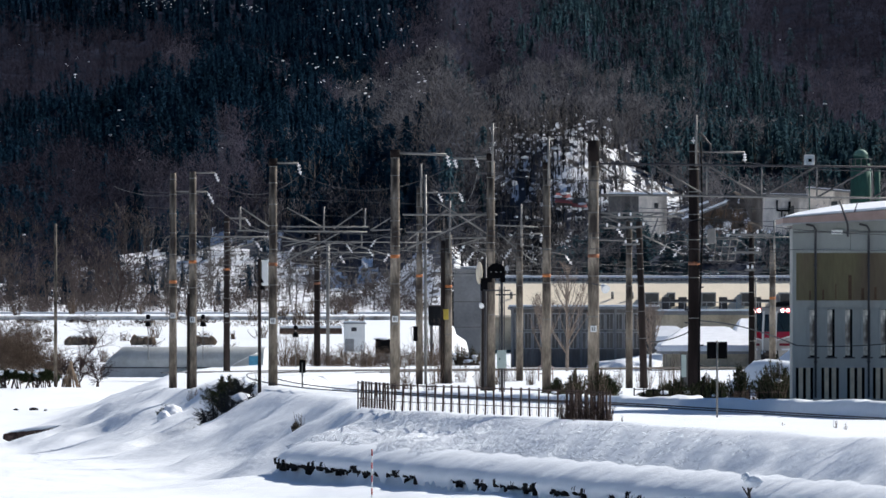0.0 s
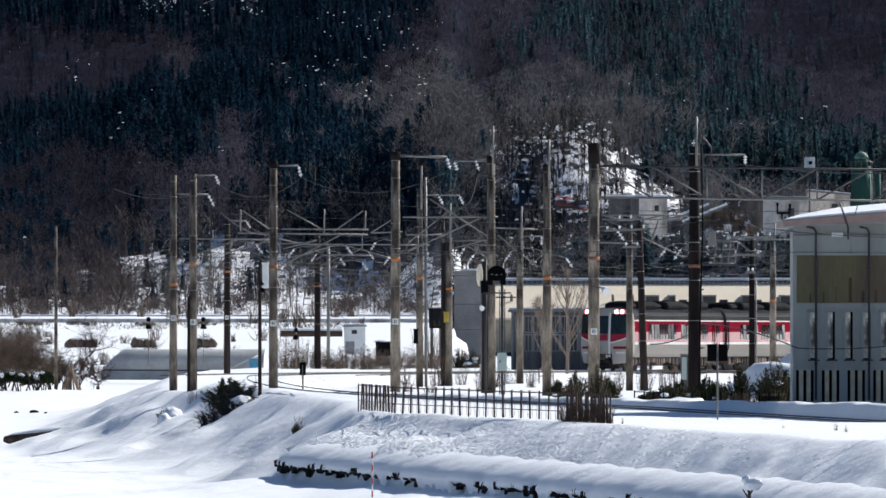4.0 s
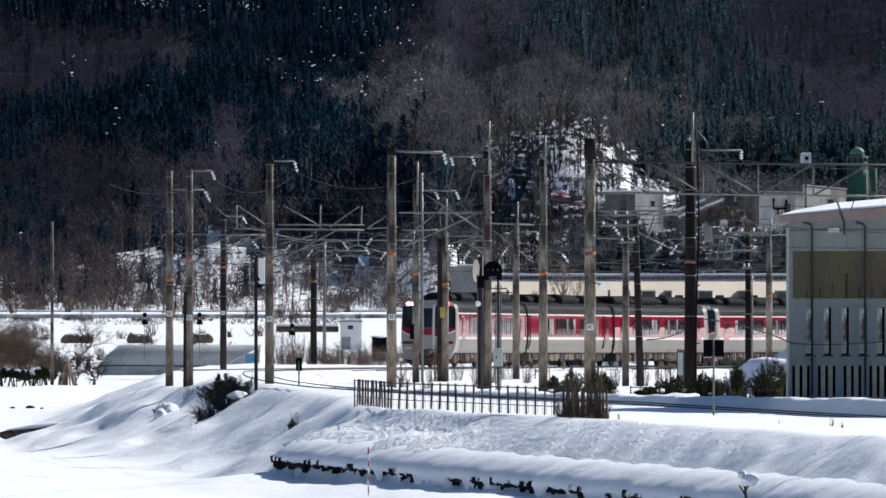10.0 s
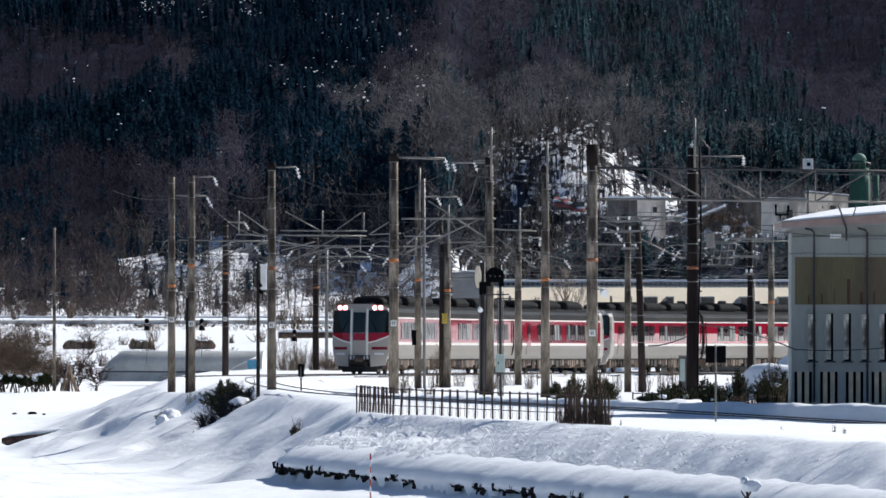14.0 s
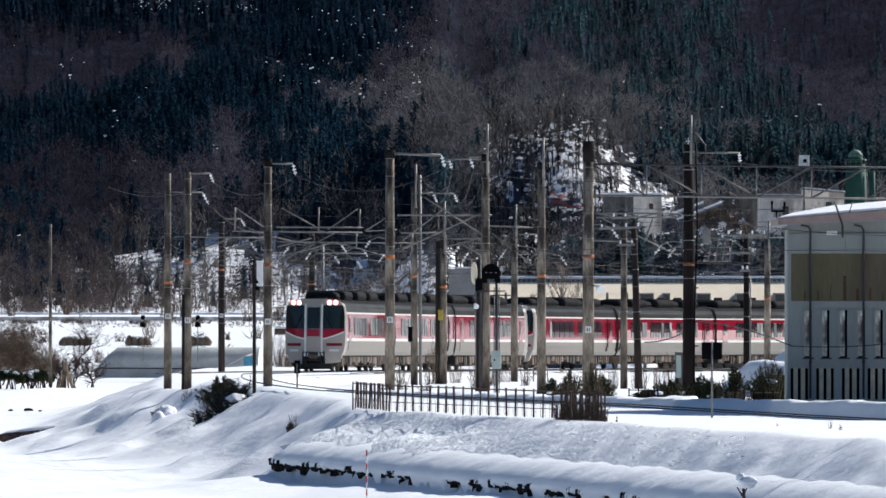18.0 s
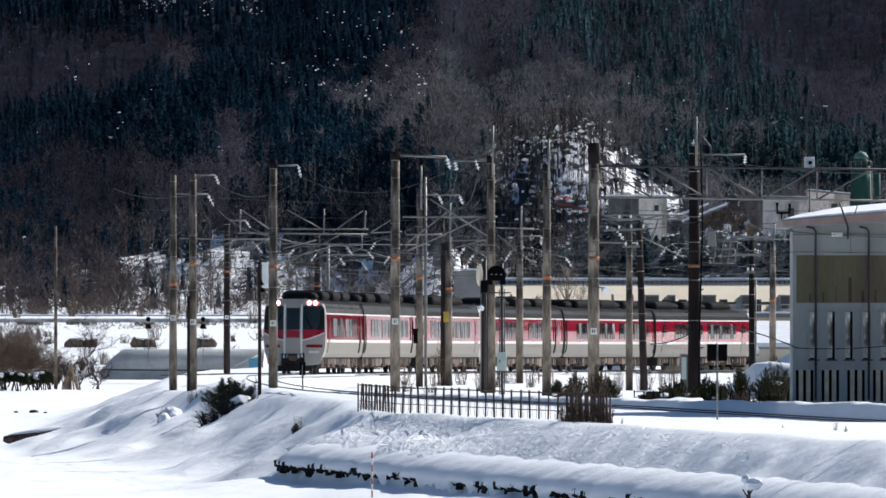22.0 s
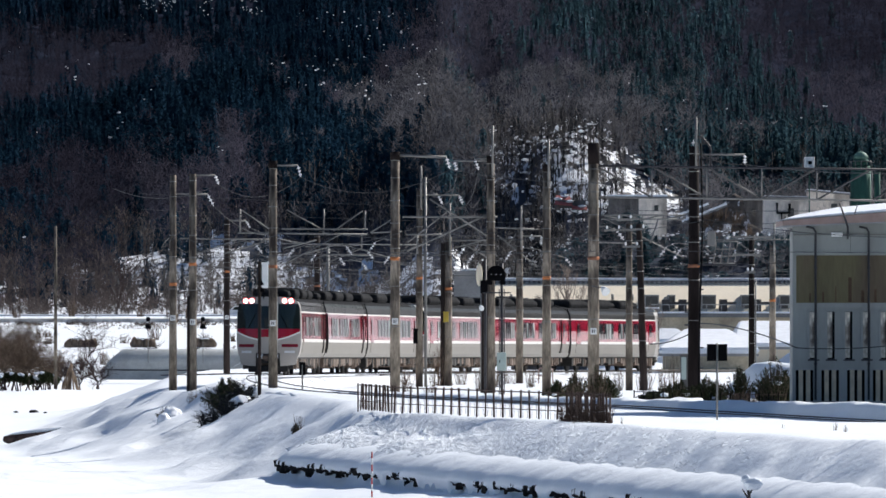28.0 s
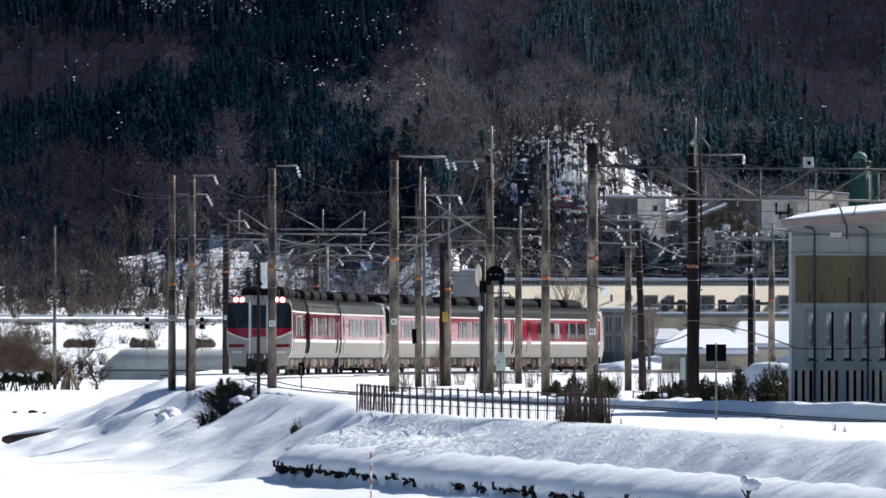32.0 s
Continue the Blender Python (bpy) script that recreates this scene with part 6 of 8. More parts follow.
    part("gutter_line", slab(0.025, 1383, -0.93, 6.6, lift=0.26, swell=0.192), M_STEEL, roof)
    sn = slab(0.03, 1385, -0.88, 6.6, lift=0.26, swell=0.218, grow=0.33, shape=(0, 0.5, 0.9, 1.0, 0.3), front=0.15)
    bmesh.ops.bevel(sn, geom=sn.edges[:], offset=0.014, segments=2, affect="EDGES")
    part("roof_snow", sn, M_SNOW_OLD, roof, "rounded layer of snow, thicker towards the ridge")
    part("stay_wire", tube([(ux(1484), -1.0, uz(356)), (ux(1498), -1.0, uz(398)), (ux(1500), -0.15, uz(418))], 0.035, 6), M_DKSTEEL, h)
    part("stay_wire", tube([(ux(1516), -0.97, uz(357)), (ux(1510), -0.97, uz(376))], 0.016, 5), M_DKSTEEL, h)
    return h


railway_hall()


def snow_mound(at, rx, ry, rz, seed, label="mound of cleared snow", rough=0.35):
    bm = bmesh.new()
    add_blob(bm, (0, 0, 0), 1.0, (rx, ry, rz), rough, 4, seed)
    ob = part("snow_mound", bm, M_SNOW_OLD if rx < 1 else M_SNOW, smooth=True)
    ob.location = at
    return tagged(ob, label, "snow mound")


snow_mound((15.17, 425, 0.11), 3.5, 3.0, 2.3, 2, "tall mound of snow slid from the hall roof")
snow_mound((14.86, 690, 0.2), 5.0, 5.0, 1.0, 3)
snow_mound((11.9, 680, 0.1), 3.0, 4.0, 0.75, 4)
snow_mound((8.97, 400, 0.08), 1.2, 2.5, 0.22, 5)
snow_mound((7.07, 400, 0.21), 1.3, 2.5, 0.18, 6)


def snow_house(at, w, dep, h, rise, wall, label, rz=0, hip=0.25, thick=0.35):
    """A small house under a thick snow-covered roof."""
    g = thing("house", at, rz, label, "house")
    part("wall", box(-w / 2, w / 2, 0, dep, -0.4, h), wall, g)
    bm = bmesh.new()
    o = 0.45
    b = [bm.verts.new(p) for p in ((-w / 2 - o, -o, h), (w / 2 + o, -o, h), (w / 2 + o, dep + o, h), (-w / 2 - o, dep + o, h))]
    m = [bm.verts.new(p.co + Vector((0, 0, thick))) for p in b]
    r = [bm.verts.new(((-w / 2) * (1 - hip * 2), dep / 2, h + rise + thick)), bm.verts.new(((w / 2) * (1 - hip * 2), dep / 2, h + rise + thick))]
    bm.faces.new(b[::-1])
    for i in range(4):
        bm.faces.new((b[i], b[(i + 1) % 4], m[(i + 1) % 4], m[i]))
    bm.faces.new((m[0], m[1], r[1], r[0]))
    bm.faces.new((m[1], m[2], r[1]))
    bm.faces.new((m[2], m[3], r[0], r[1]))
    bm.faces.new((m[3], m[0], r[0]))
    bmesh.ops.bevel(bm, geom=bm.edges[:], offset=0.1, segments=2, affect="EDGES")
    roof = part("roof", bm, M_SNOW_OLD, g, "thick snow on the roof")
    part("eaves_board", box(-w / 2 - o + 0.05, w / 2 + o - 0.05, -o + 0.05, dep + o - 0.05, h - 0.16, h - 0.01), M_FRAME, roof)
    return g


snow_house((15.87, 640, 0.51), 5.05, 13, 0.94, 1.15, M_BEIGE2, "low house under thick smooth roof snow")
snow_house((22.33, 700, 0.62), 6.26, 13, 1.11, 1.47, M_BEIGE, "beige house with snow on its roof", 0, 0.05, 0.25)
snow_house((15.84, 760, 1), 2.8, 4, 0.8, 0.8, M_SHED, "dark little house with roof snow")


def windowed_shed():
    d = 690
    k = d / 19000
    g = thing("windowed_shed", (4.39, d, 0.37), 0, "long dark grey shed with rows of window panes", "shed")
    W, H = 255 * k, 100 * k
    part("wall", box(0, W, 0, 7, -0.3, H), M_SHED, g)
    part("roof", box(-0.2, W + 0.3, -0.4, 7.4, H, H + 0.16, 0.04), M_RAWCON, g)
    part("roof_snow", box(-0.15, W + 0.25, -0.3, 7.3, H + 0.16, H + 0.3, 0.06), M_SNOW_OLD, g)
    n = 15
    for i in range(n):
        for j in range(2):
            x0 = 0.25 + i * (W - 0.5) / n
            w = (W - 0.5) / n - 0.14
            z0 = 1.15 + j * 1.2
            win = part("window_frame", box(x0 - 0.05, x0 + w + 0.05, -0.05, 0.02, z0 - 0.05, z0 + 1.05), M_FRAME, g)
            for q in range(2):
                part("pane", box(x0 + q * w / 2 + 0.02, x0 + (q + 1) * w / 2 - 0.02, -0.07, -0.02, z0, z0 + 0.98), M_PANE, win)
    for i in range(5):
        part("pilaster", box(i * W / 4.2, i * W / 4.2 + 0.14, -0.1, 0, 0, H), M_RAWCON, g)
    return g


windowed_shed()


def factory():
    d = 960
    k = d / 19000
    g = thing("factory_building", (3.94, d, 3.71), 0, "long beige factory building with snowy flat roof", "building")
    W, H = 560 * k, 71 * k
    part("wall", box(0, W, 0.2, 16, -3, 0.12), M_BEIGE2, g)
    rise = H - 0.35
    slope = math.atan2(rise, 9.0)
    # cream face tilted back as a roof so that the sun lights it
    bm = bmesh.new()
    v = [bm.verts.new(p) for p in ((-0.3, -0.3, 0.1), (W + 0.3, -0.3, 0.1), (W + 0.3, 9.0, 0.1 + rise), (-0.3, 9.0, 0.1 + rise))]
    v2 = [bm.verts.new(p.co - Vector((0, 0, 0.2))) for p in v]
    bm.faces.new(v)
    bm.faces.new(v2[::-1])
    for i in range(4):
        bm.faces.new((v[i], v2[i], v2[(i + 1) % 4], v[(i + 1) % 4]))
    roof = part("sloping_roof", bm, M_BEIGE, g, "cream sheet roof, pitched to catch the sun")
    part("ridge", box(-0.4, W + 0.4, 8.9, 9.6, rise - 0.1, rise + 0.2, 0.05), M_RAWCON, g)
    part("ridge_snow", box(-0.35, W + 0.35, 8.8, 9.7, rise + 0.2, rise + 0.45, 0.1), M_SNOW_OLD, g)
    part("snow_guard", box(0, W, 8.45, 8.52, rise * 0.94 + 0.1, rise * 0.94 + 0.24), M_RAWCON, g)
    part("guard_snow", box(0, W, 8.52, 8.8, rise * 0.95 + 0.1, rise * 0.97 + 0.16, 0.04), M_SNOW_OLD, g)
    on_roof = lambda y: 0.1 + rise * (y + 0.3) / 9.3
    for u, w in ((1141, 26), (1182, 14), (1242, 26), (1312, 16), (1380, 20)):
        x = (u - 862) * k
        hatch = part("roof_hatch", box(x, x + w * k, 2.0, 5.2, on_roof(2.0) - 0.2, on_roof(5.2) + 0.12, 0.04), M_FRAME, g)
        part("hatch_glass", box(x + 0.1, x + w * k - 0.1, 1.97, 2.3, on_roof(2.0) - 0.1, on_roof(5.2)), M_PANE, hatch)
        part("exhaust_duct", add_box(box(x + w * k + 0.25, x + w * k + 1.0, 1.2, 2.2, on_roof(1.2) - 0.2, on_roof(1.2) + 1.1, 0.08), x + w * k + 0.4, x + w * k + 1.8, 1.4, 1.9, on_roof(1.2) + 0.65, on_roof(1.2) + 0.88, 0.03), M_DKSTEEL, g)
    for i in range(64):
        x = 0.2 + i * (W - 0.4) / 63
        part("guard_cleat", box(x, x + 0.16, 8.38, 8.46, rise * 0.94 + 0.10, rise * 0.94 + 0.36), M_DKSTEEL, roof)
    for u, v0 in ((905, 498), (1085, 505), (1120, 540)):
        x = (u - 862) * k
        part("vent_stub", tube([(x, 4.0, on_roof(4.0) - 0.1), (x, 4.0, on_roof(4.0) + 0.6)], 0.12, 8), M_STEEL, roof)
    # elevated walkway in front
    y0 = -6
    dk = part("deck", box((1150 - 862) * k, W + 2, y0 - 1, y0, 0.1, 0.45), M_RAWCON, g, "grey raised walkway")
    part("deck_snow", box((1150 - 862) * k, W + 2, y0 - 0.95, y0, 0.45, 0.62, 0.05), M_SNOW_OLD, dk)
    part("retaining_wall", box((1150 - 862) * k, W + 2, y0 - 0.4, y0 - 0.1, -2.6, 0.1), M_BEIGE2, g, "stained beige retaining wall")
    for i in range(20):
        x = (1155 - 862) * k + i * 0.66
        part("rail_post", box(x, x + 0.05, y0 - 0.9, y0 - 0.85, 0.5, 1.25), M_FRAME, dk)
    part("hand_rail", box((1150 - 862) * k, W + 2, y0 - 0.9, y0 - 0.85, 1.2, 1.28), M_FRAME, dk)
    return g


factory()


def concrete_block():
    """Grey concrete silo wall with a sloped foot."""
    d = 800
    k = d / 19000
    g = thing("concrete_silo", (0.8, d, 0.25), 0, "grey concrete silo block with sloping foot", "silo")
    pts = [(0, 160), (62, 160), (62, 0), (30, 0), (22, 36), (4, 48), (0, 64)]
    bm = bmesh.new()
    lo = [bm.verts.new((x * k, 0, z * k)) for x, z in pts]
    hi = [bm.verts.new((x * k, 5, z * k)) for x, z in pts]
    bm.faces.new(lo)
    bm.faces.new(hi[::-1])
    for i in range(len(pts)):
        j = (i + 1) % len(pts)
        bm.faces.new((lo[i], hi[i], hi[j], lo[j]))
    part("body", bm, M_RAWCON, g)
    part("cap", box(-0.1, 62 * k + 0.1, -0.1, 5.1, 160 * k, 160 * k + 0.2, 0.04), M_RAWCON, g)
    part("top_snow", box(0.5, 62 * k, 0, 5, 160 * k + 0.2, 160 * k + 0.36, 0.05), M_SNOW_OLD, g)
    for z in (60, 105):
        part("joint", box(0, 62 * k, -0.03, 0.0, z * k, z * k + 0.06), M_SHED, g)
    return g


concrete_block()


def relay_hut():
    d = 770
    k = d / 19000
    g = thing("relay_hut", (-7.13, d, 0.69), 0, "white relay hut on legs beside the line", "hut")
    w, h = 38 * k, 58 * k
    part("body", box(0, w, 0, 1.6, 8 * k, h, 0.03), M_WHITE, g)
    part("roof", box(-0.08, w + 0.08, -0.1, 1.7, h, h + 0.1, 0.02), M_FRAME, g)
    part("roof_snow", box(-0.02, w + 0.02, -0.05, 1.65, h + 0.1, h + 0.22, 0.05), M_SNOW_OLD, g)
    part("door", box(0.1, w * 0.48, -0.03, 0, 10 * k, h * 0.55), M_FRAME, g)
    part("vent", box(w * 0.35, w * 0.6, -0.03, 0, h * 0.78, h * 0.9), M_DKSTEEL, g)
    for x in (0.05, w - 0.2):
        part("leg", box(x, x + 0.15, 0.1, 1.5, -0.3, 8 * k), M_FRAME, g)
    g = thing("open_shed", (-4.8, 760, 0.4), 0, "small open shed with snow on top, the shade inside put in as black", "shed")
    k = 760 / 19000
    part("body", box(0, 28 * k, 0, 1.6, -0.2, 40 * k), M_BLACK, g)
    # solid black body stands for the shade inside the open front
    part("front_panel", box(-0.02, 28 * k + 0.02, -0.05, 0, -0.2, 14 * k), M_FRAME, g)
    bm = bmesh.new()
    add_blob(bm, (14 * k, 0.8, 40 * k), 0.62, (1.1, 1.4, 0.22), 0.15, 3, 2)
    part("roof_snow", bm, M_SNOW_OLD, g)


relay_hut()


def dark_kiosk():
    k = 730 / 19000
    g = thing("dark_kiosk", ((758 - 784) * k, 730, 3.2 + (570 - 640) * k), 0, "tall dark grey kiosk standing behind the tracks", "kiosk")
    part("leg", box(0.1, 0.3, 0.1, 0.4, -0.5, 65 * k), M_SHED, g)
    part("leg", box(0.7, 0.9, 0.1, 0.4, -0.5, 65 * k), M_SHED, g)
    part("body", box(0, 25 * k, 0, 0.7, 63 * k, 98 * k, 0.04), M_T_UNIT, g)
    part("roof", box(-0.05, 26 * k, -0.05, 0.75, 98 * k, 100 * k, 0.02), M_SHED, g)


dark_kiosk()


def greenhouse():
    d = 985
    k = d / 19000
    g = thing("greenhouse", (-31.42, d, -1.88), -3, "grey film tunnel greenhouse in the snow", "greenhouse")
    L, H, hw = 288 * k, 54 * k, 3.0
    n = 10
    bm = bmesh.new()
    rings = []
    for x in (0, L * 0.05, L * 0.12, L * 0.5, L):
        ring = []
        low = float(np.interp(x / L, (0, 0.05, 0.12), (0.35, 0.7, 1.0)))
        for i in range(n + 1):
            a = math.pi * i / n
            ring.append(bm.verts.new((x, hw - hw * math.cos(a), low * (0.36 * H + 0.64 * H * math.sin(a)) if 0 < i < n else 0.0)))
        rings.append(ring)
    for a, b in zip(rings, rings[1:]):
        for i in range(n):
            bm.faces.new((a[i], a[i + 1], b[i + 1], b[i]))
    bm.faces.new(rings[0][::-1])
    part("film_cover", bm, M_VINYL, g, "dull grey plastic film", True)
    bm = bmesh.new()
    pts = [(L + 0.02, hw - hw * math.cos(math.pi * i / n), (0.36 + 0.64 * math.sin(math.pi * i / n)) * H if 0 < i < n else 0.0) for i in range(n + 1)]
    bm.faces.new([bm.verts.new(p) for p in pts])
    part("end_wall", bm, M_WHITE, g)
    part("blue_panel", box(L - 1.3, L - 0.25, -0.16, -0.05, 1.1, 1.95), M_BLUE, g, "blue end panel")
    part("end_hoop", tube([(L - 3.2, -0.2, 0.75), (L - 2.5, -0.2, 1.3), (L - 1.55, -0.1, 1.78), (L - 0.55, 0.5, 2.2)], 0.055, 6), M_WHITE, g, "white hoop at the open end")
    part("skirt_film", box(0.2, L - 3.3, -0.1, -0.04, 0, 0.30 * H), M_VINYL, g)
    part("ground_rope", tube([(0.1, -0.14, 0.32 * H), (L * 0.5, -0.14, 0.31 * H), (L - 0.2, -0.14, 0.32 * H)], 0.05, 5), M_DKSTEEL, g)


greenhouse()


def dry_grass(name, spans, count, tall, material, label, seed):
    """Short blades scattered over stretches (camera column from, to, distance from, to) of the far slope."""
    rng = np.random.default_rng(seed)
    span = [spans[i] for i in rng.integers(0, len(spans), count)]
    u, y = np.array([rng.uniform(q[0], q[1]) for q in span]), np.array([rng.uniform(q[2], q[3]) for q in span])
    keep = lumps(u * 0.05, y * 0.04, 1.0, seed) > -0.35
    u, y = u[keep], y[keep]
    x = (u - 784) * y / 19000
    z = ground_height(x, y)
    n = len(x)
    root = np.stack([x, y, z - 0.05], 1)
    tip = root + np.stack([rng.normal(0, 0.25, n), rng.normal(0, 0.2, n), tall * rng.uniform(0.4, 1.2, n)], 1)
    side = np.stack([rng.uniform(0.03, 0.07, n), rng.normal(0, 0.03, n), np.zeros(n)], 1)
    return fast_mesh(name, np.stack([root - side, root + side, tip], 1).reshape(-1, 3), np.arange(3 * n).reshape(-1, 3), material, label, "grass")


def roadside():
    dry_grass("verge_grass", ((-60, 300, 1198, 1226), (300, 640, 1198, 1226)), 2200, 0.34, M_DRYGRASS, "pale dry grass in the snow along the road verge", 21)
    # reddish blades stand in for patches of exposed earth
    dry_grass("bank_weeds", ((30, 75, 1212, 1224), (118, 172, 1214, 1226), (240, 272, 1210, 1222), (348, 380, 1212, 1226), (500, 612, 1205, 1220)), 900, 0.36, M_RUST, "dark reddish blades standing in for bare earth below the road", 22)
    # raised road at the mountain's foot with parapet
    d = 1295
    k = d / 19000
    g = thing("road_parapet", (-55.48, d, 3.47), 0, "pale concrete parapet along the snowy raised road", "parapet", kind="structure")
    W = 810 * k
    part("wall", box(0, W, 0, 0.3, -0.6, 10.5 * k), M_PALECON, g)
    part("coping_snow", box(0, W, -0.1, 0.5, 10.5 * k, 13.5 * k, 0.08), M_SNOW_OLD, g)
    part("verge_wall", box(0, W, -68.0, -67.4, -0.9, 0.40, 0.05), M_STAINCON, g, "low stained concrete wall below the road")
    # culvert edge seen as a dark ledge
    e = thing("pipe_ledge", (-13.69, 900, 2.16), 0, "dark pipe ledge under the raised road", "pipe")
    part("pipe", tube([(0, 0, 0.3), (5.21, 0, 0.3)], 0.3, 10), M_RUST, e)
    part("pipe_snow", box(0, 5.21, -0.25, 0.25, 0.52, 0.7, 0.06), M_SNOW_OLD, e)
    # low earth wall in the field
    w = thing("earth_wall", (-19.7, 486, -2.12), 0, "low brown earth wall in the snowy field", "wall")
    bm = bmesh.new()
    for i in range(7):
        add_blob(bm, (0.15 + i * 0.46, 0, 0.12 + i * 0.065), 0.34, (1.1, 0.7, 0.62), 0.4, 2, i)
    part("earth", bm, M_REDEARTH, w)
    bm = bmesh.new()
    add_blob(bm, (1.6, 0.25, 0.5), 1.0, (1.7, 0.5, 0.12), 0.2, 3, 4)
    bmesh.ops.rotate(bm, verts=bm.verts, cent=(1.6, 0, 0.5), matrix=Matrix.Rotation(-0.12, 3, "Y"))
    part("snow_cover", bm, M_SNOW, w)
    for u, v, ww in ((116, 612, 54), (232, 613, 42), (345, 613, 36)):
        b = thing("straw_stack", ((u - 784) * 1142 / 19000, 1142, float(ground_height(np.array([(u - 784) * 1142 / 19000]), np.array([1142.0]))[0])), 0, "brown straw stack with a little snow on top", "straw stack", "straw stacks")
        L = ww * 1150 / 19000
        n = max(2, int(L / 0.55))
        for i in range(n):
            bm = bmesh.new()
            add_blob(bm, (L * (i + 0.5) / n, 0, 0.35), 0.5, (L / n * 1.3, 0.9, 1.2), 0.6, 2, i + u)
            part("straw_sheaf", bm, M_STRAW, b)
        bm = bmesh.new()
        add_blob(bm, (L * 0.42, 0, 0.93), 1, (L * 0.28, 0.42, 0.08), 0.5, 3, 1)
        part("snow_cap", bm, M_SNOW_OLD, b)


roadside()


def blob_mesh(c, squash, rough, sub):
    bm = bmesh.new()
    add_blob(bm, c, 1.0, squash, rough, sub, 5)
    return bm


def hillside_buildings():
    d = 1330
    k = d / 19000

    def flat(u0, u1, v0, v1, wall, label, dep=8, roof=M_RAWCON, dd=1330, snow=0.25, fall=0.0):
        """Flat-roofed block; fall lowers the roof towards its right end."""
        q = dd / 19000

        def lean(bm):
            for p in bm.verts:
                if p.co.z > h - 0.1:
                    p.co.z -= fall * p.co.x / w
            return bm

        g = thing("hillside_building", ((u0 - 784) * q, dd, 3.2 + (570 - v1) * q), 0, label, "building")
        w, h = (u1 - u0) * q, (v1 - v0) * q
        part("wall", lean(box(0, w, 0, dep, -4 if dd < 1400 else -0.8, h)), wall, g)
        part("roof", lean(box(-0.2, w + 0.2, -0.3, dep + 0.3, h + 0.004, h + 0.2, 0.04)), roof, g)
        part("roof_snow", lean(box(-0.1, w + 0.1, -0.2, dep, h + 0.2, h + 0.2 + snow, 0.04)), M_SNOW_OLD, g)
        part("window", box(w * 0.55, w * 0.7, -0.05, 0.1, h * 0.35, h * 0.65), M_PANE, g)
        return g

    flat(1078, 1130, 347, 384, M_SHED, "grey flat-roofed building on the hillside")
    flat(1130, 1180, 347, 382, M_HILLWALL, "pale stained concrete building on the hillside")
    # the dark wall material carries this building's shade
    flat(1304, 1350, 351, 392, M_SHED, "building on the hillside with its shade put into a grey wall", snow=0.1)
    g = flat(1353, 1427, 346, 399, M_HILLWALL, "pale concrete building with dark wall pipes on the hillside", dd=1300, snow=0.07, fall=0.1)
    q = 1300 / 19000
    part("wall_pipe", tube([(22 * q, -0.15, 44 * q), (22 * q, -0.15, 26 * q), (44 * q, -0.15, 26 * q), (44 * q, -0.15, 42 * q)], 0.16, 6), M_BLACK, g)
    part("wall_pipe", tube([(30 * q, -0.15, 26 * q), (30 * q, -0.15, 12 * q), (36 * q, -0.15, 20 * q), (36 * q, -0.15, 8 * q)], 0.12, 6), M_BLACK, g)
    flat(1431, 1503, 335, 397, M_HILLWALL, "pale concrete building on the hillside", dd=1310, snow=0.12, fall=0.45)
    q = 1450 / 19000
    g = thing("hillside_hut", ((992 - 784) * q, 1450, 3.2 + (570 - 354) * q), 0, "small hut with a faded red roof in the snow", "hut")
    part("wall", box(-0.6, 3.4, 0.6, 3, -0.8, 0.3), M_SHED, g)
    bm = bmesh.new()
    for x0, x1, z0, z1 in ((-0.8, 1.6, -0.15, 1.0), (1.5, 3.6, -0.75, 0.35)):
        f = [bm.verts.new(p) for p in ((x0, 0.0, z0), (x1, 0.0, z0 - 0.25), (x1 - 0.3, 2.0, z1 - 0.2), (x0 + 0.2, 2.0, z1))]
        bk = [bm.verts.new(p.co - Vector((0, 0, 0.15))) for p in f]
        bm.faces.new(f)
        bm.faces.new(bk[::-1])
        for i in range(4):
            bm.faces.new((f[i], bk[i], bk[(i + 1) % 4], f[(i + 1) % 4]))
    part("red_roof", bm, M_REDROOF, g, "faded red tin roof, patched with snow")
    for i, c in enumerate(((-0.4, 0.7, 0.45), (1.2, 0.5, 0.12), (1.7, 1.2, 0.1), (2.9, 0.4, -0.55), (0.5, 1.6, 0.85))):
        bm = bmesh.new()
        add_blob(bm, c, 0.36, (1.5, 0.8, 0.5), 0.6, 2, 3 + i)
        part("snow_patch", bm, M_SNOW_OLD, g)
    # stair ramps with snow
    for (u0, v0), (u1, v1) in (((1180, 386), (1253, 359)), ((1206, 390), (1285, 359))):
        g = thing("ramp", ((u0 - 784) * k, d - 4, 3.2 + (570 - v0) * k), 0, "snowy sloping ramp on the hillside", "ramp")
        a = math.atan2((v0 - v1), (u1 - u0))
        L = math.hypot(u1 - u0, v1 - v0) * k
        bm = box(0, L, -0.5, 0.5, 0.0, 0.28, 0.06)
        bmesh.ops.rotate(bm, verts=bm.verts, matrix=Matrix.Rotation(-a, 3, "Y"))
        part("ramp_snow", bm, M_SNOW_OLD, g)
        bm = box(0, L, -0.55, 0.55, -0.22, -0.004)
        bmesh.ops.rotate(bm, verts=bm.verts, matrix=Matrix.Rotation(-a, 3, "Y"))
        part("ramp_slab", bm, M_RAWCON, g)
    bank = part("hillside_bank", blob_mesh((0, 0, 0), (4.0, 2.4, 4.2), 0.9, 4), M_HILLEARTH)
    bank.location = ((1281 - 784) * k, d - 1, 12.9)
    tagged(bank, "steep bank of patchy snow and brown earth beside the buildings", "bank")
    # green tank tower
    t = thing("tank_tower", (48.62, 1250, 14.38), 0, "dark green round tank tower with domed top", "tank")
    q = 1250 / 19000
    R, H = 18 * q, 110 * q
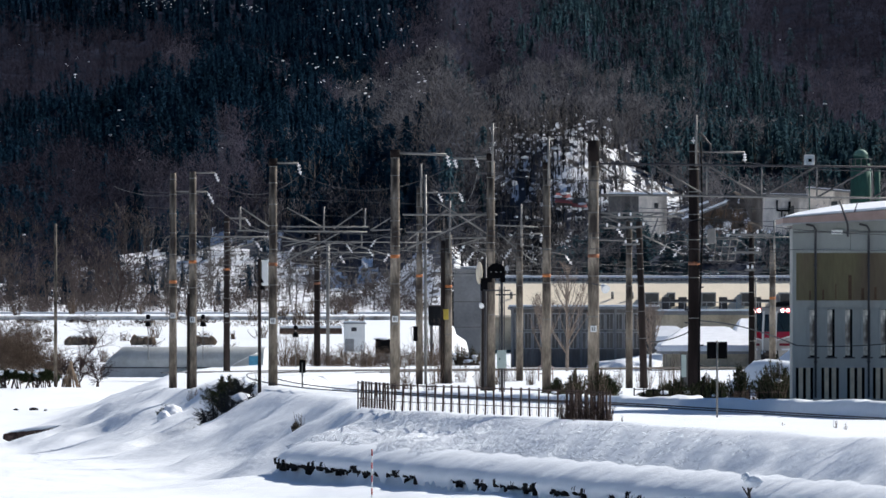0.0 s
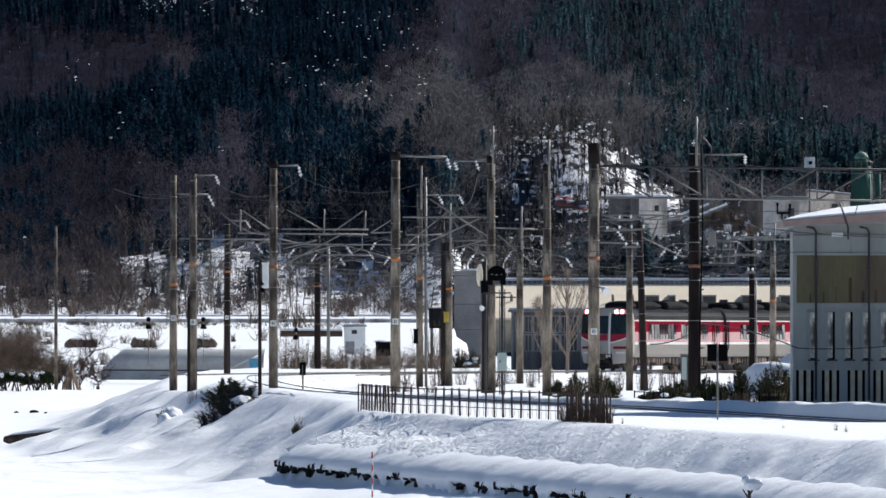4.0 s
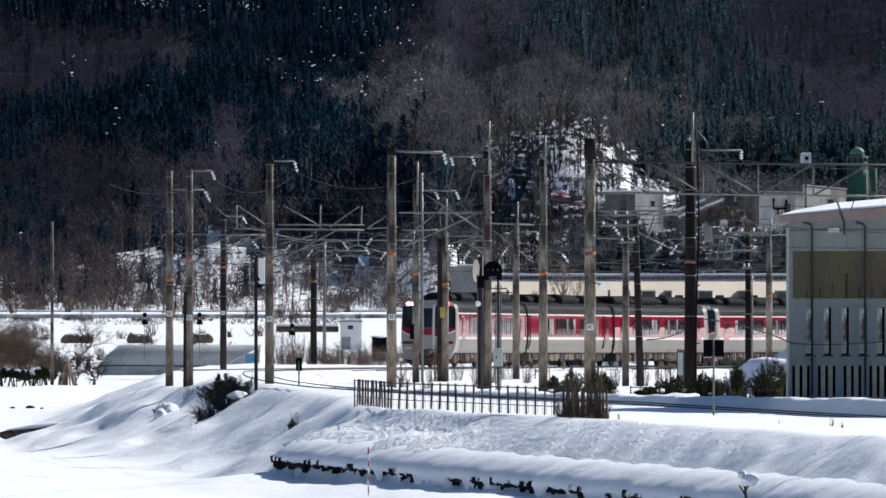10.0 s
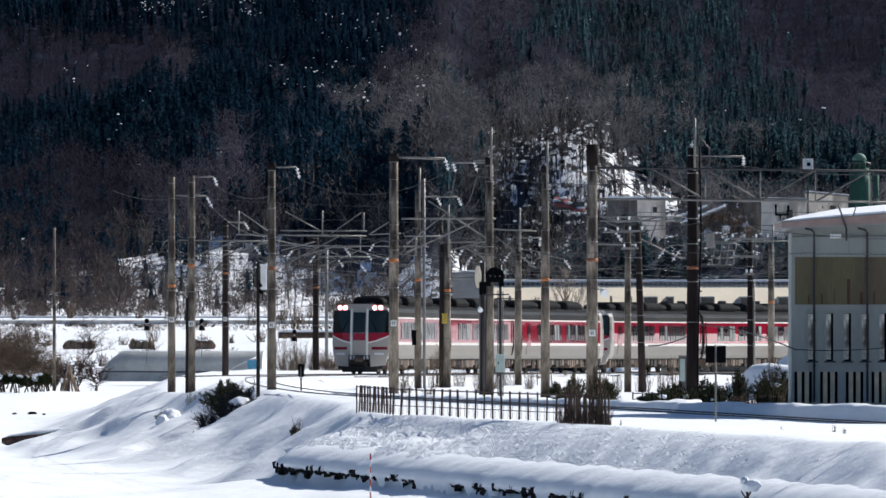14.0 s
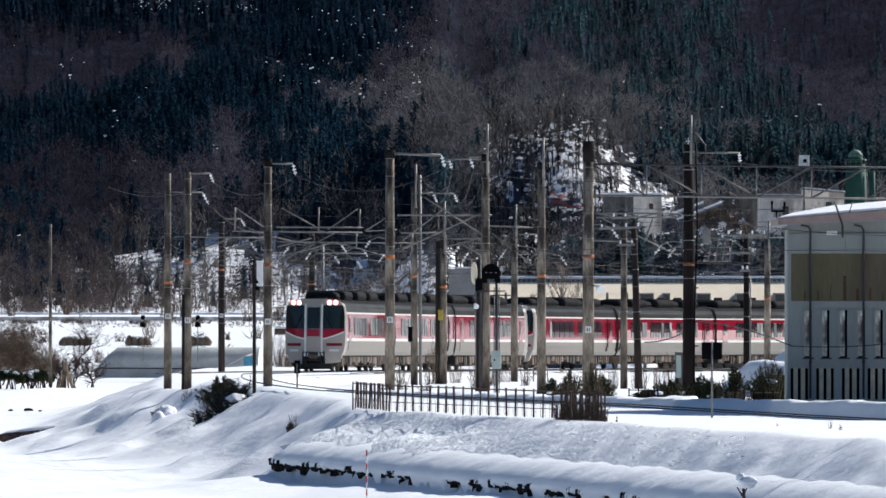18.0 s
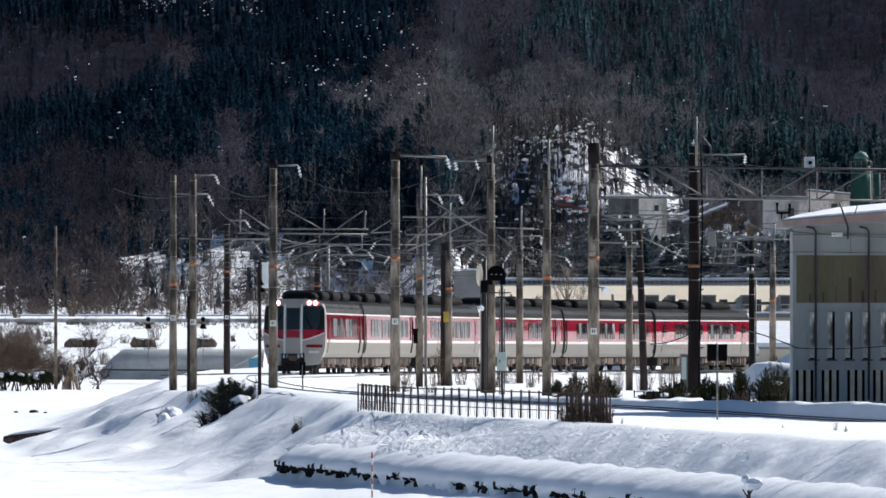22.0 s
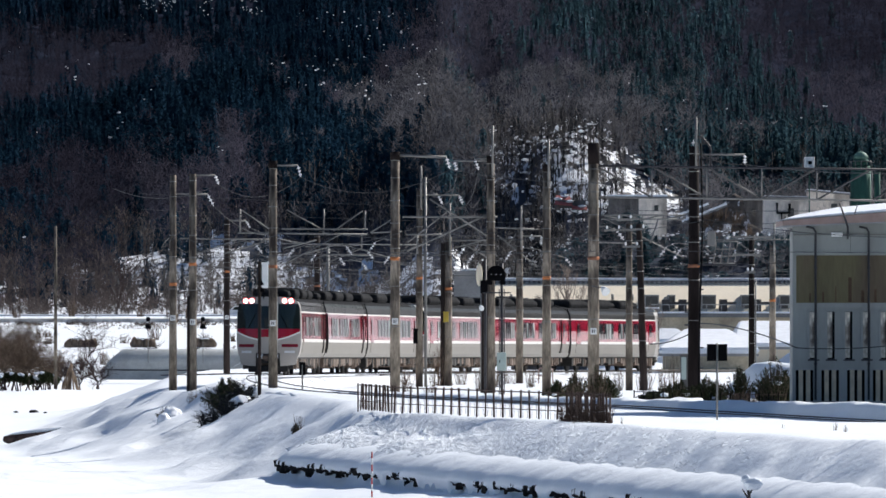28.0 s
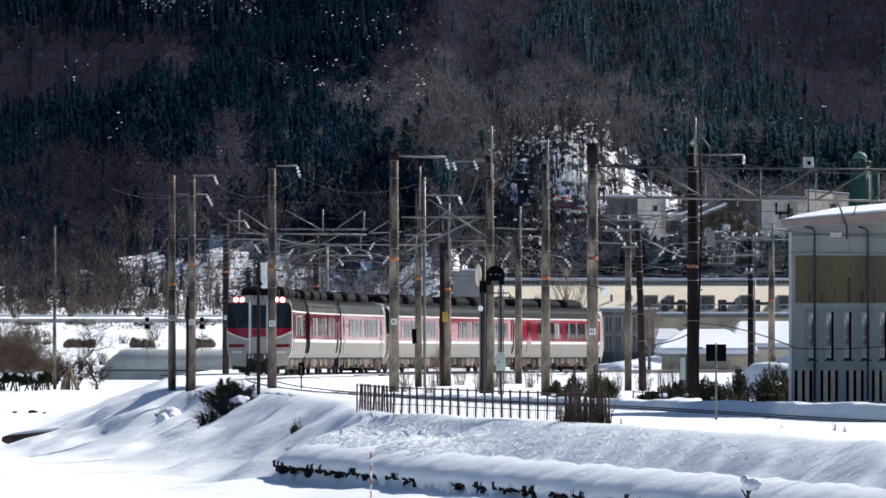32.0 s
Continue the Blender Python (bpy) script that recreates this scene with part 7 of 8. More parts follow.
    part("tank_body", tube([(0, 0, 0), (0, 0, H)], R, 24), M_GREEN, t)
    part("dome", tube([(0, 0, H + 13 * q + R * 0.72 * math.sin(a)) for a in (0, 0.4, 0.8, 1.15, 1.5)], [R * 0.75 * math.cos(a) for a in (0, 0.4, 0.8, 1.15, 1.5)], 20), M_DOMEGREEN, t, "faded green dome")
    part("neck", tube([(0, 0, H), (0, 0, H + 14 * q)], R * 0.72, 20), M_GREEN, t)
    part("gallery", tube([(0, 0, H + 8 * q), (0, 0, H + 9 * q)], R * 1.12, 24), M_STEEL, t)
    for i in range(12):
        a = i * math.pi / 6
        part("rail_post", tube([(R * 1.1 * math.cos(a), R * 1.1 * math.sin(a), H - 4 * q), (R * 1.1 * math.cos(a), R * 1.1 * math.sin(a), H + 9 * q)], 0.05, 5), M_STEEL, t)
    part("gallery", tube([(0, 0, H - 5 * q), (0, 0, H - 4 * q)], R * 1.14, 24), M_GREEN, t)
    part("pipe", tube([(29 * q, -0.5, 0), (29 * q, -0.5, H * 0.9)], 0.35, 8), M_GREEN, t)
    c = thing("mast_cabin", (42.97, 1260, 18.85), 0, "white box cabin on a green mast", "cabin")
    q = 1260 / 19000
    part("mast", box(-1.2 * q, 1.2 * q, -0.1, 0.1, -3, 40 * q), M_GREEN, c)
    part("cabin", box(-9 * q, 9 * q, -0.8, 0.8, 40 * q, 60 * q, 0.1), M_WHITE, c)
    part("cabin_window", box(-2 * q, 4 * q, -0.85, -0.7, 47 * q, 53 * q), M_BLACK, c)
    part("antenna", tube([(-7 * q, 0, 60 * q), (-7 * q, 0, 66 * q)], 0.06, 5), M_STEEL, c)


hillside_buildings()

# ---- things along the line ----
def ground_z(x, y):
    return float(ground_height(np.array([x]), np.array([y]))[0])


def fence():
    """Rusty iron fence round the head of the bank: side run, long front run, dense end run."""
    runs = [((-2.95, 372.0), (-1.62, 357.0), 13), ((-1.62, 357.0), (3.75, 326.0), 20), ((3.75, 326.0), (4.95, 318.0), 14)]
    g = thing("iron_fence", (-1.62, 357.0, 0), 0, "rusty iron post fence on the snowy bank", "fence")
    o = Vector((-1.62, 357.0, 0))
    rnd = random.Random(2)
    post = None
    for r, ((ax, ay), (bx, by), n) in enumerate(runs):
        top, low = [], []
        for i in range(n + 1):
            f = i / n
            x, y = ax + (bx - ax) * f, ay + (by - ay) * f
            z = 0.30
            p = Vector((x, y, z)) - o
            top.append(p + Vector((0, 0, 0.80)))
            low.append(p + Vector((0, 0, 0.26)))
            if post is None:
                post = part("post", box(-0.025, 0.025, -0.025, 0.025, -0.35, 0.86), M_RUST, g)
                post.location = p
            else:
                c = new("post", post.data)
                c.parent = g
                c.location = p
                c.rotation_euler = (rnd.uniform(-0.03, 0.03), rnd.uniform(-0.05, 0.05), rnd.uniform(0, 1.5))
        part("top_rail", tube(top, 0.022, 6), M_RUST, g)
        part("lower_rail", tube(low, 0.014, 6), M_RUST, g)
        bm = bmesh.new()
        for a, b in zip(top, top[1:]):
            k = 2 if r == 1 else 1
            for j in range(k):
                q = a.lerp(b, (j + 0.5) / k)
                add_tube(bm, [q - Vector((0, 0, 0.80)), q - Vector((0, 0, 0.30 + rnd.uniform(-0.15, 0.25)))], 0.006, 4)
        tagged(part("wire_netting", bm, M_RUST, g), kind="stuff")


fence()


def blades(rng, n, c, size, up, length, width, spread=0.6, leaf=False):
    """Loose blades in an ellipsoid round c: twigs or narrow leaves (triangles)."""
    v, f = [], []
    for _ in range(n):
        d = rng.normal(0, 1, 3)
        d /= np.linalg.norm(d)
        p = np.array(c) + d * np.array(size) * rng.uniform(0.15, 1.0) ** 0.6
        dr = np.array((rng.normal(0, spread), rng.normal(0, spread), up + rng.normal(0, 0.25)))
        dr /= np.linalg.norm(dr)
        s = np.cross(dr, rng.normal(0, 1, 3))
        s /= np.linalg.norm(s) + 1e-6
        L = length * rng.uniform(0.5, 1.3)
        i = len(v)
        v += [p - s * width, p + s * width, p + dr * L]
        f.append((i, i + 1, i + 2))
        if leaf:
            v.append(p - dr * L * 0.35)
            f.append((i, i + 3, i + 1))
    return v, f


def tri_part(name, vf, material, parent, label=""):
    return tagged(mesh_ob(name, [tuple(map(float, q)) for q in vf[0]], vf[1], material, parent, label), label, kind="stuff")


def evergreen(at, w, h, seed, n=900, label="dark evergreen shrub half buried in snow", snow=5):
    """Spiky evergreen: many leaning stems, each clothed with narrow leaves to its tip."""
    rng = np.random.default_rng(seed)
    g = thing("evergreen_shrub", at, 0, label, "shrub", "evergreen shrubs")
    bm = bmesh.new()
    vs, fs = [], []
    stems = 56
    for k in range(stems):
        a = rng.uniform(0, 6.28)
        q = rng.uniform(0.0, 1.0) ** 0.7
        top = np.array((math.cos(a) * w * 0.55 * q, math.sin(a) * w * 0.45 * q, h * (1.05 - 0.75 * q * rng.uniform(0.6, 1.05))))
        foot = top * np.array((0.35, 0.35, 0.0))
        add_tube(bm, [foot - (0, 0, 0.2), foot * 0.5 + top * 0.5, top], [0.03, 0.02, 0.006], 5)
        d = (top - foot) / np.linalg.norm(top - foot)
        for _ in range(n // stems):
            f = rng.uniform(0.0, 1.0)
            p = foot + (top - foot) * f + rng.normal(0, 0.10 * w * (1.1 - f), 3) * (1, 1, 0.7)
            dr = d * 0.7 + rng.normal(0, 0.6, 3)
            dr /= np.linalg.norm(dr)
            s = np.cross(dr, rng.normal(0, 1, 3))
            s = s / (np.linalg.norm(s) + 1e-6) * 0.014
            L = 0.10 * rng.uniform(0.6, 1.4)
            i = len(vs)
            vs += [p - s, p + s, p + dr * L, p - dr * L * 0.4]
            fs += [(i, i + 1, i + 2), (i, i + 3, i + 1)]
    part("woody_frame", bm, M_TWIG, g)
    tri_part("foliage", (vs, fs), M_BUSH, g)
    for k in range(snow):
        bm = bmesh.new()
        a = rng.uniform(0, 6.28)
        q = rng.uniform(0.1, 0.5)
        add_blob(bm, (math.cos(a) * w * q, -abs(math.sin(a)) * w * q, h * rng.uniform(0.1, 0.5)), w * rng.uniform(0.04, 0.08), (1.5, 1, 0.7), 0.7, 2, k + seed)
        part("snow_cover", bm, M_SNOW_OLD, g)
    return g


def twig_shrub(at, w, h, seed, n=350, label="leafless brown shrub", material=M_TWIG, thick=0.007, kind="shrub"):
    """Leafless shrub: stems that fork twice and a haze of twigs."""
    rng = np.random.default_rng(seed)
    g = thing("bare_" + kind, at, 0, label, kind, "bare shrubs")
    bm = bmesh.new()
    bits = []
    for k in range(16):
        a = rng.uniform(0, 6.28)
        q = rng.uniform(0.1, 1.0)
        foot = np.array((math.cos(a) * w * 0.28 * q, math.sin(a) * w * 0.28 * q, -0.2))
        top = foot + np.array((rng.normal(0, w * 0.16), rng.normal(0, w * 0.16), h * rng.uniform(0.55, 1.1)))
        mid = (foot + top) / 2 + rng.normal(0, w * 0.05, 3)
        add_tube(bm, [tuple(foot), tuple(mid), tuple(top)], [thick * 1.7, thick * 1.2, thick * 0.5], 4)
        bits += [(foot, mid), (mid, top)]
    part("woody_frame", bm, material, g)
    vs, fs = [], []
    for i in range(int(n * 1.7)):
        m, e = bits[rng.integers(len(bits))]
        p = m + (e - m) * rng.uniform(0.15, 1)
        q = p + np.array((rng.normal(0, w * 0.11), rng.normal(0, w * 0.10), rng.normal(h * 0.07, h * 0.09)))
        s = np.cross(q - p, rng.normal(0, 1, 3))
        s = s / (np.linalg.norm(s) + 1e-6) * thick * 0.55
        j = len(vs)
        vs += [p - s, p + s, q]
        fs.append((j, j + 1, j + 2))
    tri_part("twig_haze", (vs, fs), material, g)
    return g


def at_ground(u, d, dz=0.0):
    """A place on the ground at camera column u and distance d."""
    x = (u - 784) * d / 19000
    return (x, d, ground_z(x, d) + dz)


# shrubs on the left bank
evergreen(at_ground(408, 436), 2.3, 1.25, 1, 6500, "dark evergreen shrub breaking through the bank snow", 6)
for i, (u, d, w, h) in enumerate(((376, 432, 2.0, 1.0), (404, 431, 2.2, 1.35), (424, 431, 2.2, 1.3), (412, 428, 2.0, 0.7))):
    twig_shrub(at_ground(u, d), w, h, 700 + i, 520, "dark tangled shrub breaking through the bank snow", M_TRUNKDARK, 0.022)
twig_shrub(at_ground(292, 455), 0.7, 0.55, 710, 200, "dark dead tuft at a snow cushion", M_TRUNKDARK, 0.012)
evergreen(at_ground(424, 434), 1.5, 0.7, 9, 3000, "dark evergreen shrub breaking through the bank snow", 2)
evergreen(at_ground(298, 449), 1.0, 0.5, 2, 700, snow=4)
evergreen(at_ground(523, 386), 0.34, 0.42, 5, 260, "small dark evergreen sprig in the bank snow", 1)
twig_shrub(at_ground(529, 387), 0.5, 1.05, 3, 160, "small tuft of dead stalks in the snow")
twig_shrub(at_ground(340, 455), 0.9, 0.7, 4, 160, "dry weeds at the pole foot")
snow_mound(at_ground(428, 430, 0.0), 0.5, 0.8, 0.42, 51, "cushion of snow beside the evergreen shrub", 0.15)
snow_mound(at_ground(304, 447, 0.0), 0.42, 0.7, 0.40, 52, "cushion of snow beside the evergreen shrub", 0.15)
snow_mound(at_ground(290, 446, -0.05), 0.3, 0.5, 0.34, 53, "cushion of snow beside the evergreen shrub", 0.15)
stub = thing("post_stub", at_ground(392, 439), 0, "short brown wooden post in the bank snow", "post")
part("shaft", tube([(0, 0, -0.2), (0.02, 0, 0.95)], [0.09, 0.075], 8), M_WOODPOLE, stub)
part("snow_cap", tube([(0.02, 0, 0.95), (0.02, 0, 1.02)], [0.08, 0.04], 8), M_SNOW_OLD, stub)
# hedge in front of the yard
for i, (u, w, h) in enumerate(((985, 0.8, 0.7), (1075, 1.0, 0.8), (1150, 0.9, 0.35), (1185, 1.3, 0.62), (1205, 1.2, 0.72), (1250, 0.9, 0.85), (1268, 0.8, 0.7), (1307, 1.0, 1.15), (1355, 0.8, 0.8), (1372, 1.2, 1.45), (1388, 0.9, 1.0))):
    evergreen(at_ground(u, 404 + i % 3, -0.04), w * 1.25, h * 1.2, 20 + i, 2600, "spiky dark evergreen shrub along the low fence", 1 + i % 2)
for i, u in enumerate((1300, 1318, 1335)):
    twig_shrub(at_ground(u, 401), 0.5, 0.55, 60 + i, 260, "rusty brown dry shrub by the hedge", M_RUST)
snow_mound(at_ground(1216, 399, -0.02), 0.8, 0.9, 0.24, 41, "small mound of snow below the hedge")


def low_fence():
    """Low dark post-and-rail fence along the hedge."""
    g = thing("low_fence", at_ground(1122, 402), 0, "low dark iron fence beside the hedge", "fence")
    z0 = g.matrix_basis.translation
    k = 402 / 19000
    for i in range(17):
        x = i * 17 * k
        z = ground_z(z0.x + x, 402) - z0.z
        part("post", box(x - 0.025, x + 0.025, -0.025, 0.025, z - 0.2, z + (0.5 if i < 4 else 0.36)), M_BLACK, g)
    part("rail", tube([(0, 0, 0.44), (3 * 17 * k, 0, 0.42)], 0.02, 6), M_BLACK, g)
    part("rail", tube([(9 * 17 * k, 0, 0.33), (16 * 17 * k, 0, 0.33)], 0.016, 6), M_RUST, g)


low_fence()


def hoop_rail():
    g = thing("hoop_rail", at_ground(953, 520), 0, "faded pink hoop barrier in the snow", "barrier")
    w, h = 0.68, 0.75
    part("hoop", tube([(0, 0, -0.2), (0, 0, h * 0.9), (0.07, 0, h), (w - 0.07, 0, h), (w, 0, h * 0.9), (w, 0, -0.2)], 0.035, 8), M_FASCIA, g)
    part("cross_bar", tube([(0, 0, h * 0.5), (w, 0, h * 0.5)], 0.025, 8), M_FASCIA, g)


hoop_rail()
# dense dead growth at the fence end and weeds among the poles
for i, u in enumerate((996, 1006, 1016, 1026, 1036, 1046, 1056, 1066, 1075)):
    twig_shrub(((u - 784) * 321 / 19000, 321.0 - i * 0.3, 0.28), 0.45, 0.74 + 0.1 * (i * 7 % 4), 80 + i, 600, "dense dead brown stalks at the fence end", M_RUST, 0.007)
evergreen(at_ground(1018, 380), 1.0, 1.25, 75, 900, "dark evergreen bush behind the fence end", 2)
evergreen(at_ground(1055, 384), 1.2, 1.5, 76, 900, "dark evergreen bush behind the fence end", 2)
evergreen(at_ground(1010, 372), 0.7, 0.9, 77, 600, "dark evergreen bush behind the fence end", 1)
for i, (u, d, w, h) in enumerate(((770, 505, 1.2, 2.2), (785, 515, 1.0, 2.6), (815, 520, 1.3, 1.2), (850, 470, 0.9, 1.3), (880, 500, 1.1, 1.5), (720, 520, 1.0, 1.2), (900, 520, 1.2, 1.0), (940, 500, 1.0, 1.1), (690, 430, 0.7, 0.7), (1095, 470, 0.9, 1.2), (1140, 470, 1.0, 1.1), (1060, 470, 1.0, 1.0), (720, 460, 0.9, 0.9), (760, 450, 0.8, 0.7), (1170, 470, 1.0, 1.3), (1190, 460, 0.9, 1.5))):
    twig_shrub(at_ground(u, d), w, h * (0.8 + 0.1 * (i % 4)), 100 + i, 460, "thin dry weeds and saplings beside the line")
for i, (u, d) in enumerate(((1384, 300), (1496, 292), (1478, 296), (1015, 318), (1100, 315))):
    twig_shrub(at_ground(u, d), 0.14, 0.3 + 0.06 * (i % 3), 180 + i, 24, "few thin dry stalks standing in the snow", thick=0.004)
for i, (x, z) in enumerate(((32.6, 15.4), (34.4, 16.2), (36.2, 15.6), (37.4, 14.0), (33.4, 13.8), (35.6, 14.2))):
    twig_shrub((x, 1326.4, z), 2.6, 2.0, 760 + i, 150, "brown scrub on the steep hillside bank", thick=0.03)
# dry plants in the snow of the far slope below the road
for i in range(34):
    rr = random.Random(i + 900)
    u = -20 + i * 20 + rr.uniform(-14, 14)
    twig_shrub(at_ground(u, rr.choice((1270, 1225, 1170, 1090)) + rr.uniform(-22, 8)), rr.uniform(1.2, 3.2), rr.uniform(0.8, 2.4), 500 + i, 90, "sparse dry plants in the snow below the road", thick=0.028)
# shrubs behind the train
for i in range(16):
    rr = random.Random(i + 70)
    twig_shrub(at_ground(508 + i * 17 + rr.uniform(-7, 7), 700 + rr.uniform(-12, 12)), 2.2, rr.uniform(1.0, 1.7), 400 + i, 620, "low brown thicket along the far side of the tracks", thick=0.011)
for i, (u, d, w, h) in enumerate(((505, 720, 2.2, 2.2), (530, 735, 2.4, 2.6), (600, 740, 2.6, 1.6), (580, 735, 2.2, 1.4), (640, 745, 2.2, 1.3), (660, 735, 1.8, 1.1), (555, 740, 2.4, 1.6), (490, 730, 2.2, 3.2), (745, 720, 2.2, 2.6), (765, 730, 2.2, 3.2), (715, 735, 2.2, 1.6), (780, 735, 2.4, 2.2))):
    twig_shrub(at_ground(u, d), w, h, 140 + i, 420, "leafless brown thicket behind the railway", thick=0.010)
for i, (u, w, h) in enumerate(((812, 2.2, 1.5), (835, 2.0, 1.2))):
    evergreen(((u - 784) * 720 / 19000, 720, 0.35), w, h, 160 + i, 900, "dark evergreen bush with snow", 6)


def fruit_tree(at, w, h, seed, label, material=M_BARK, thick=0.05, fine=14, stems=1):
    """Crooked leafless tree: forked trunk, bending limbs, side shoots and fine twigs."""
    rng = np.random.default_rng(seed)
    g = thing("fruit_tree", at, 0, label, "tree", "leafless trees beside the field")
    limbs = bmesh.new()
    vs, fs = [], []

    def grow(p, d, length, r, level):
        pts, n = [p], 5
        for i in range(n):
            d = d + rng.normal(0, 0.22, 3) + np.array((0, 0, 0.05))
            d = d / np.linalg.norm(d)
            pts.append(pts[-1] + d * length / n)
        add_tube(bm if level == 0 else limbs, [tuple(q) for q in pts], [r * (1 - 0.13 * i) for i in range(n + 1)], 6 if level < 2 else 4)
        for i in range(2, n + 1):
            for _ in range((2, 2, 0)[level]):
                a = rng.uniform(0, 6.28)
                out = np.array((math.cos(a) * w / h * 1.6, math.sin(a) * w / h * 1.2, rng.uniform(0.1, 0.9)))
                q = d * 0.5 + out / np.linalg.norm(out)
                grow(pts[i], q / np.linalg.norm(q), length * rng.uniform(0.45, 0.75), r * 0.5, level + 1)
            if level:
                for _ in range(fine // 2 if level == 1 else fine // 4):
                    q = pts[i] + rng.normal(0, 0.13 * h, 3) * np.array((1, 1, 0.7)) + np.array((0, 0, 0.05 * h))
                    s = np.cross(q - pts[i], rng.normal(0, 1, 3))
                    s = s / (np.linalg.norm(s) + 1e-6) * thick * 0.22
                    j = len(vs)
                    vs.extend([pts[i] - s, pts[i] + s, q])
                    fs.append((j, j + 1, j + 2))

    bm = bmesh.new()
    for k in range(stems):
        lean = rng.normal(0, 0.35, 3)
        lean[2] = 1.0
        foot = np.array((rng.normal(0, 0.15) * (stems > 1), 0, -0.2))
        grow(foot, lean / np.linalg.norm(lean), h * 0.55, thick * 1.6, 0)
    part("trunk", bm, material, g)
    tagged(part("branchwork", limbs, material, g), kind="stuff")
    tri_part("twig_haze", (vs, fs), material, g)
    return g


# orchard edge on the far side of the field
for i in range(13):
    rr = random.Random(i)
    u = -30 + i * 10.5 + rr.uniform(-6, 6)
    tall = rr.uniform(4.6, 6.2) if u < 75 else rr.uniform(2.6, 4.0)
    fruit_tree(at_ground(u, 930 + rr.uniform(-18, 36)), rr.uniform(4.0, 5.5), tall, 200 + i, "leafless brown orchard tree with dense twigs", M_TWIG, 0.045, 8, 2)
fruit_tree(at_ground(171, 915), 4.8, 3.9, 251, "bare dark fruit tree leaning over the snow", M_BARK, 0.065, 7)
fruit_tree(at_ground(176, 917), 6.5, 2.6, 252, "bare dark fruit tree leaning over the snow", M_BARK, 0.05, 6)
fruit_tree(at_ground(110, 913), 3.0, 3.6, 253, "bare dark fruit tree beside a bundle of stakes", M_BARK, 0.05, 8)
fruit_tree(at_ground(140, 914), 2.6, 3.3, 254, "bare dark fruit tree beside a bundle of stakes", M_BARK, 0.05, 8)
fruit_tree(at_ground(140, 1060), 2.4, 6.2, 255, "slender leafless tree below the road", M_BARK, 0.05, 8)
fruit_tree(at_ground(248, 1065), 2.0, 3.6, 256, "slender leafless tree below the road", M_BARK, 0.045, 8)
fruit_tree(at_ground(36, 1050), 2.4, 6.4, 257, "slender leafless tree below the road", M_BARK, 0.05, 8)
fruit_tree(at_ground(205, 1318), 1.6, 8.5, 258, "slender leafless tree above the road", M_BARK, 0.06, 8)
fruit_tree(at_ground(352, 1070), 2.0, 3.0, 259, "slender leafless tree below the road", M_BARK, 0.045, 8)


def stake_bundle(at, h, n=26):
    """Stakes leant together into a cone for the winter."""
    g = thing("stake_bundle", at, 0, "brown wooden stakes leant together in the snow", "stakes")
    rng = random.Random(6)
    for i in range(n):
        a = rng.uniform(0, 6.28)
        r = rng.uniform(0.55, 0.95)
        top = (rng.uniform(-0.12, 0.12), rng.uniform(-0.12, 0.12), h * rng.uniform(0.85, 1.1))
        part("stake", tube([(math.cos(a) * r, math.sin(a) * r, -0.15), top], [0.055, 0.04], 5), M_STRAW, g)


stake_bundle(at_ground(126, 908), 2.2)


def clipped_hedge(at, w, h, seed):
    """Round clipped evergreen on short crooked stems, snow on its head."""
    rng = np.random.default_rng(seed)
    g = thing("clipped_shrub", at, 0, "round clipped evergreen shrub on bare stems, dabs of snow on top", "shrub", "clipped shrubs")
    bm = bmesh.new()
    for k in range(5):
        x = rng.uniform(-0.4, 0.4) * w
        add_tube(bm, [(x * 0.6, 0, -0.2), (x, rng.uniform(-0.2, 0.2), h * 0.35), (x * 1.3, 0, h * 0.65)], [0.07, 0.055, 0.04], 5)
    part("stems", bm, M_BARK, g)
    vs, fs = [], []
    for k in range(4):
        c = (rng.uniform(-0.35, 0.35) * w, rng.uniform(-0.3, 0.3), h * rng.uniform(0.6, 0.8))
        v, f = blades(rng, 420, c, (0.34 * w, 0.45, 0.27 * h), 0.1, 0.14, 0.05, 0.9, True)
        fs += [tuple(i + len(vs) for i in q) for q in f]
        vs += v
    tri_part("foliage", (vs, fs), M_BUSH, g)
    for k in range(2):
        bm = bmesh.new()
        add_blob(bm, (rng.uniform(-0.4, 0.4) * w, -0.3, h * rng.uniform(0.8, 0.98)), 0.16, (1.3, 1, 0.8), 0.5, 2, k + seed)
        part("snow_cover", bm, M_SNOW_OLD, g)


for i, (u, w, h) in enumerate(((-6, 1.7, 1.5), (14, 1.8, 1.6), (36, 1.6, 1.45), (58, 1.5, 1.3), (78, 1.9, 1.6), (92, 1.2, 1.4))):
    clipped_hedge(at_ground(u, 905 + i % 2), w, h, 330 + i)
for u, d, w in ((59, 650, 0.22), (28, 652, 0.12), (80, 640, 0.08)):
    bm = bmesh.new()
    add_blob(bm, (0, 0, 0.04), w, (1.3, 1, 0.6), 0.5, 2, u)
    ob = part("field_stone", bm, M_STONE)
    ob.location = at_ground(u, d)
    tagged(ob, "small dark stone lying on the snowy field", "stone", "field stones")

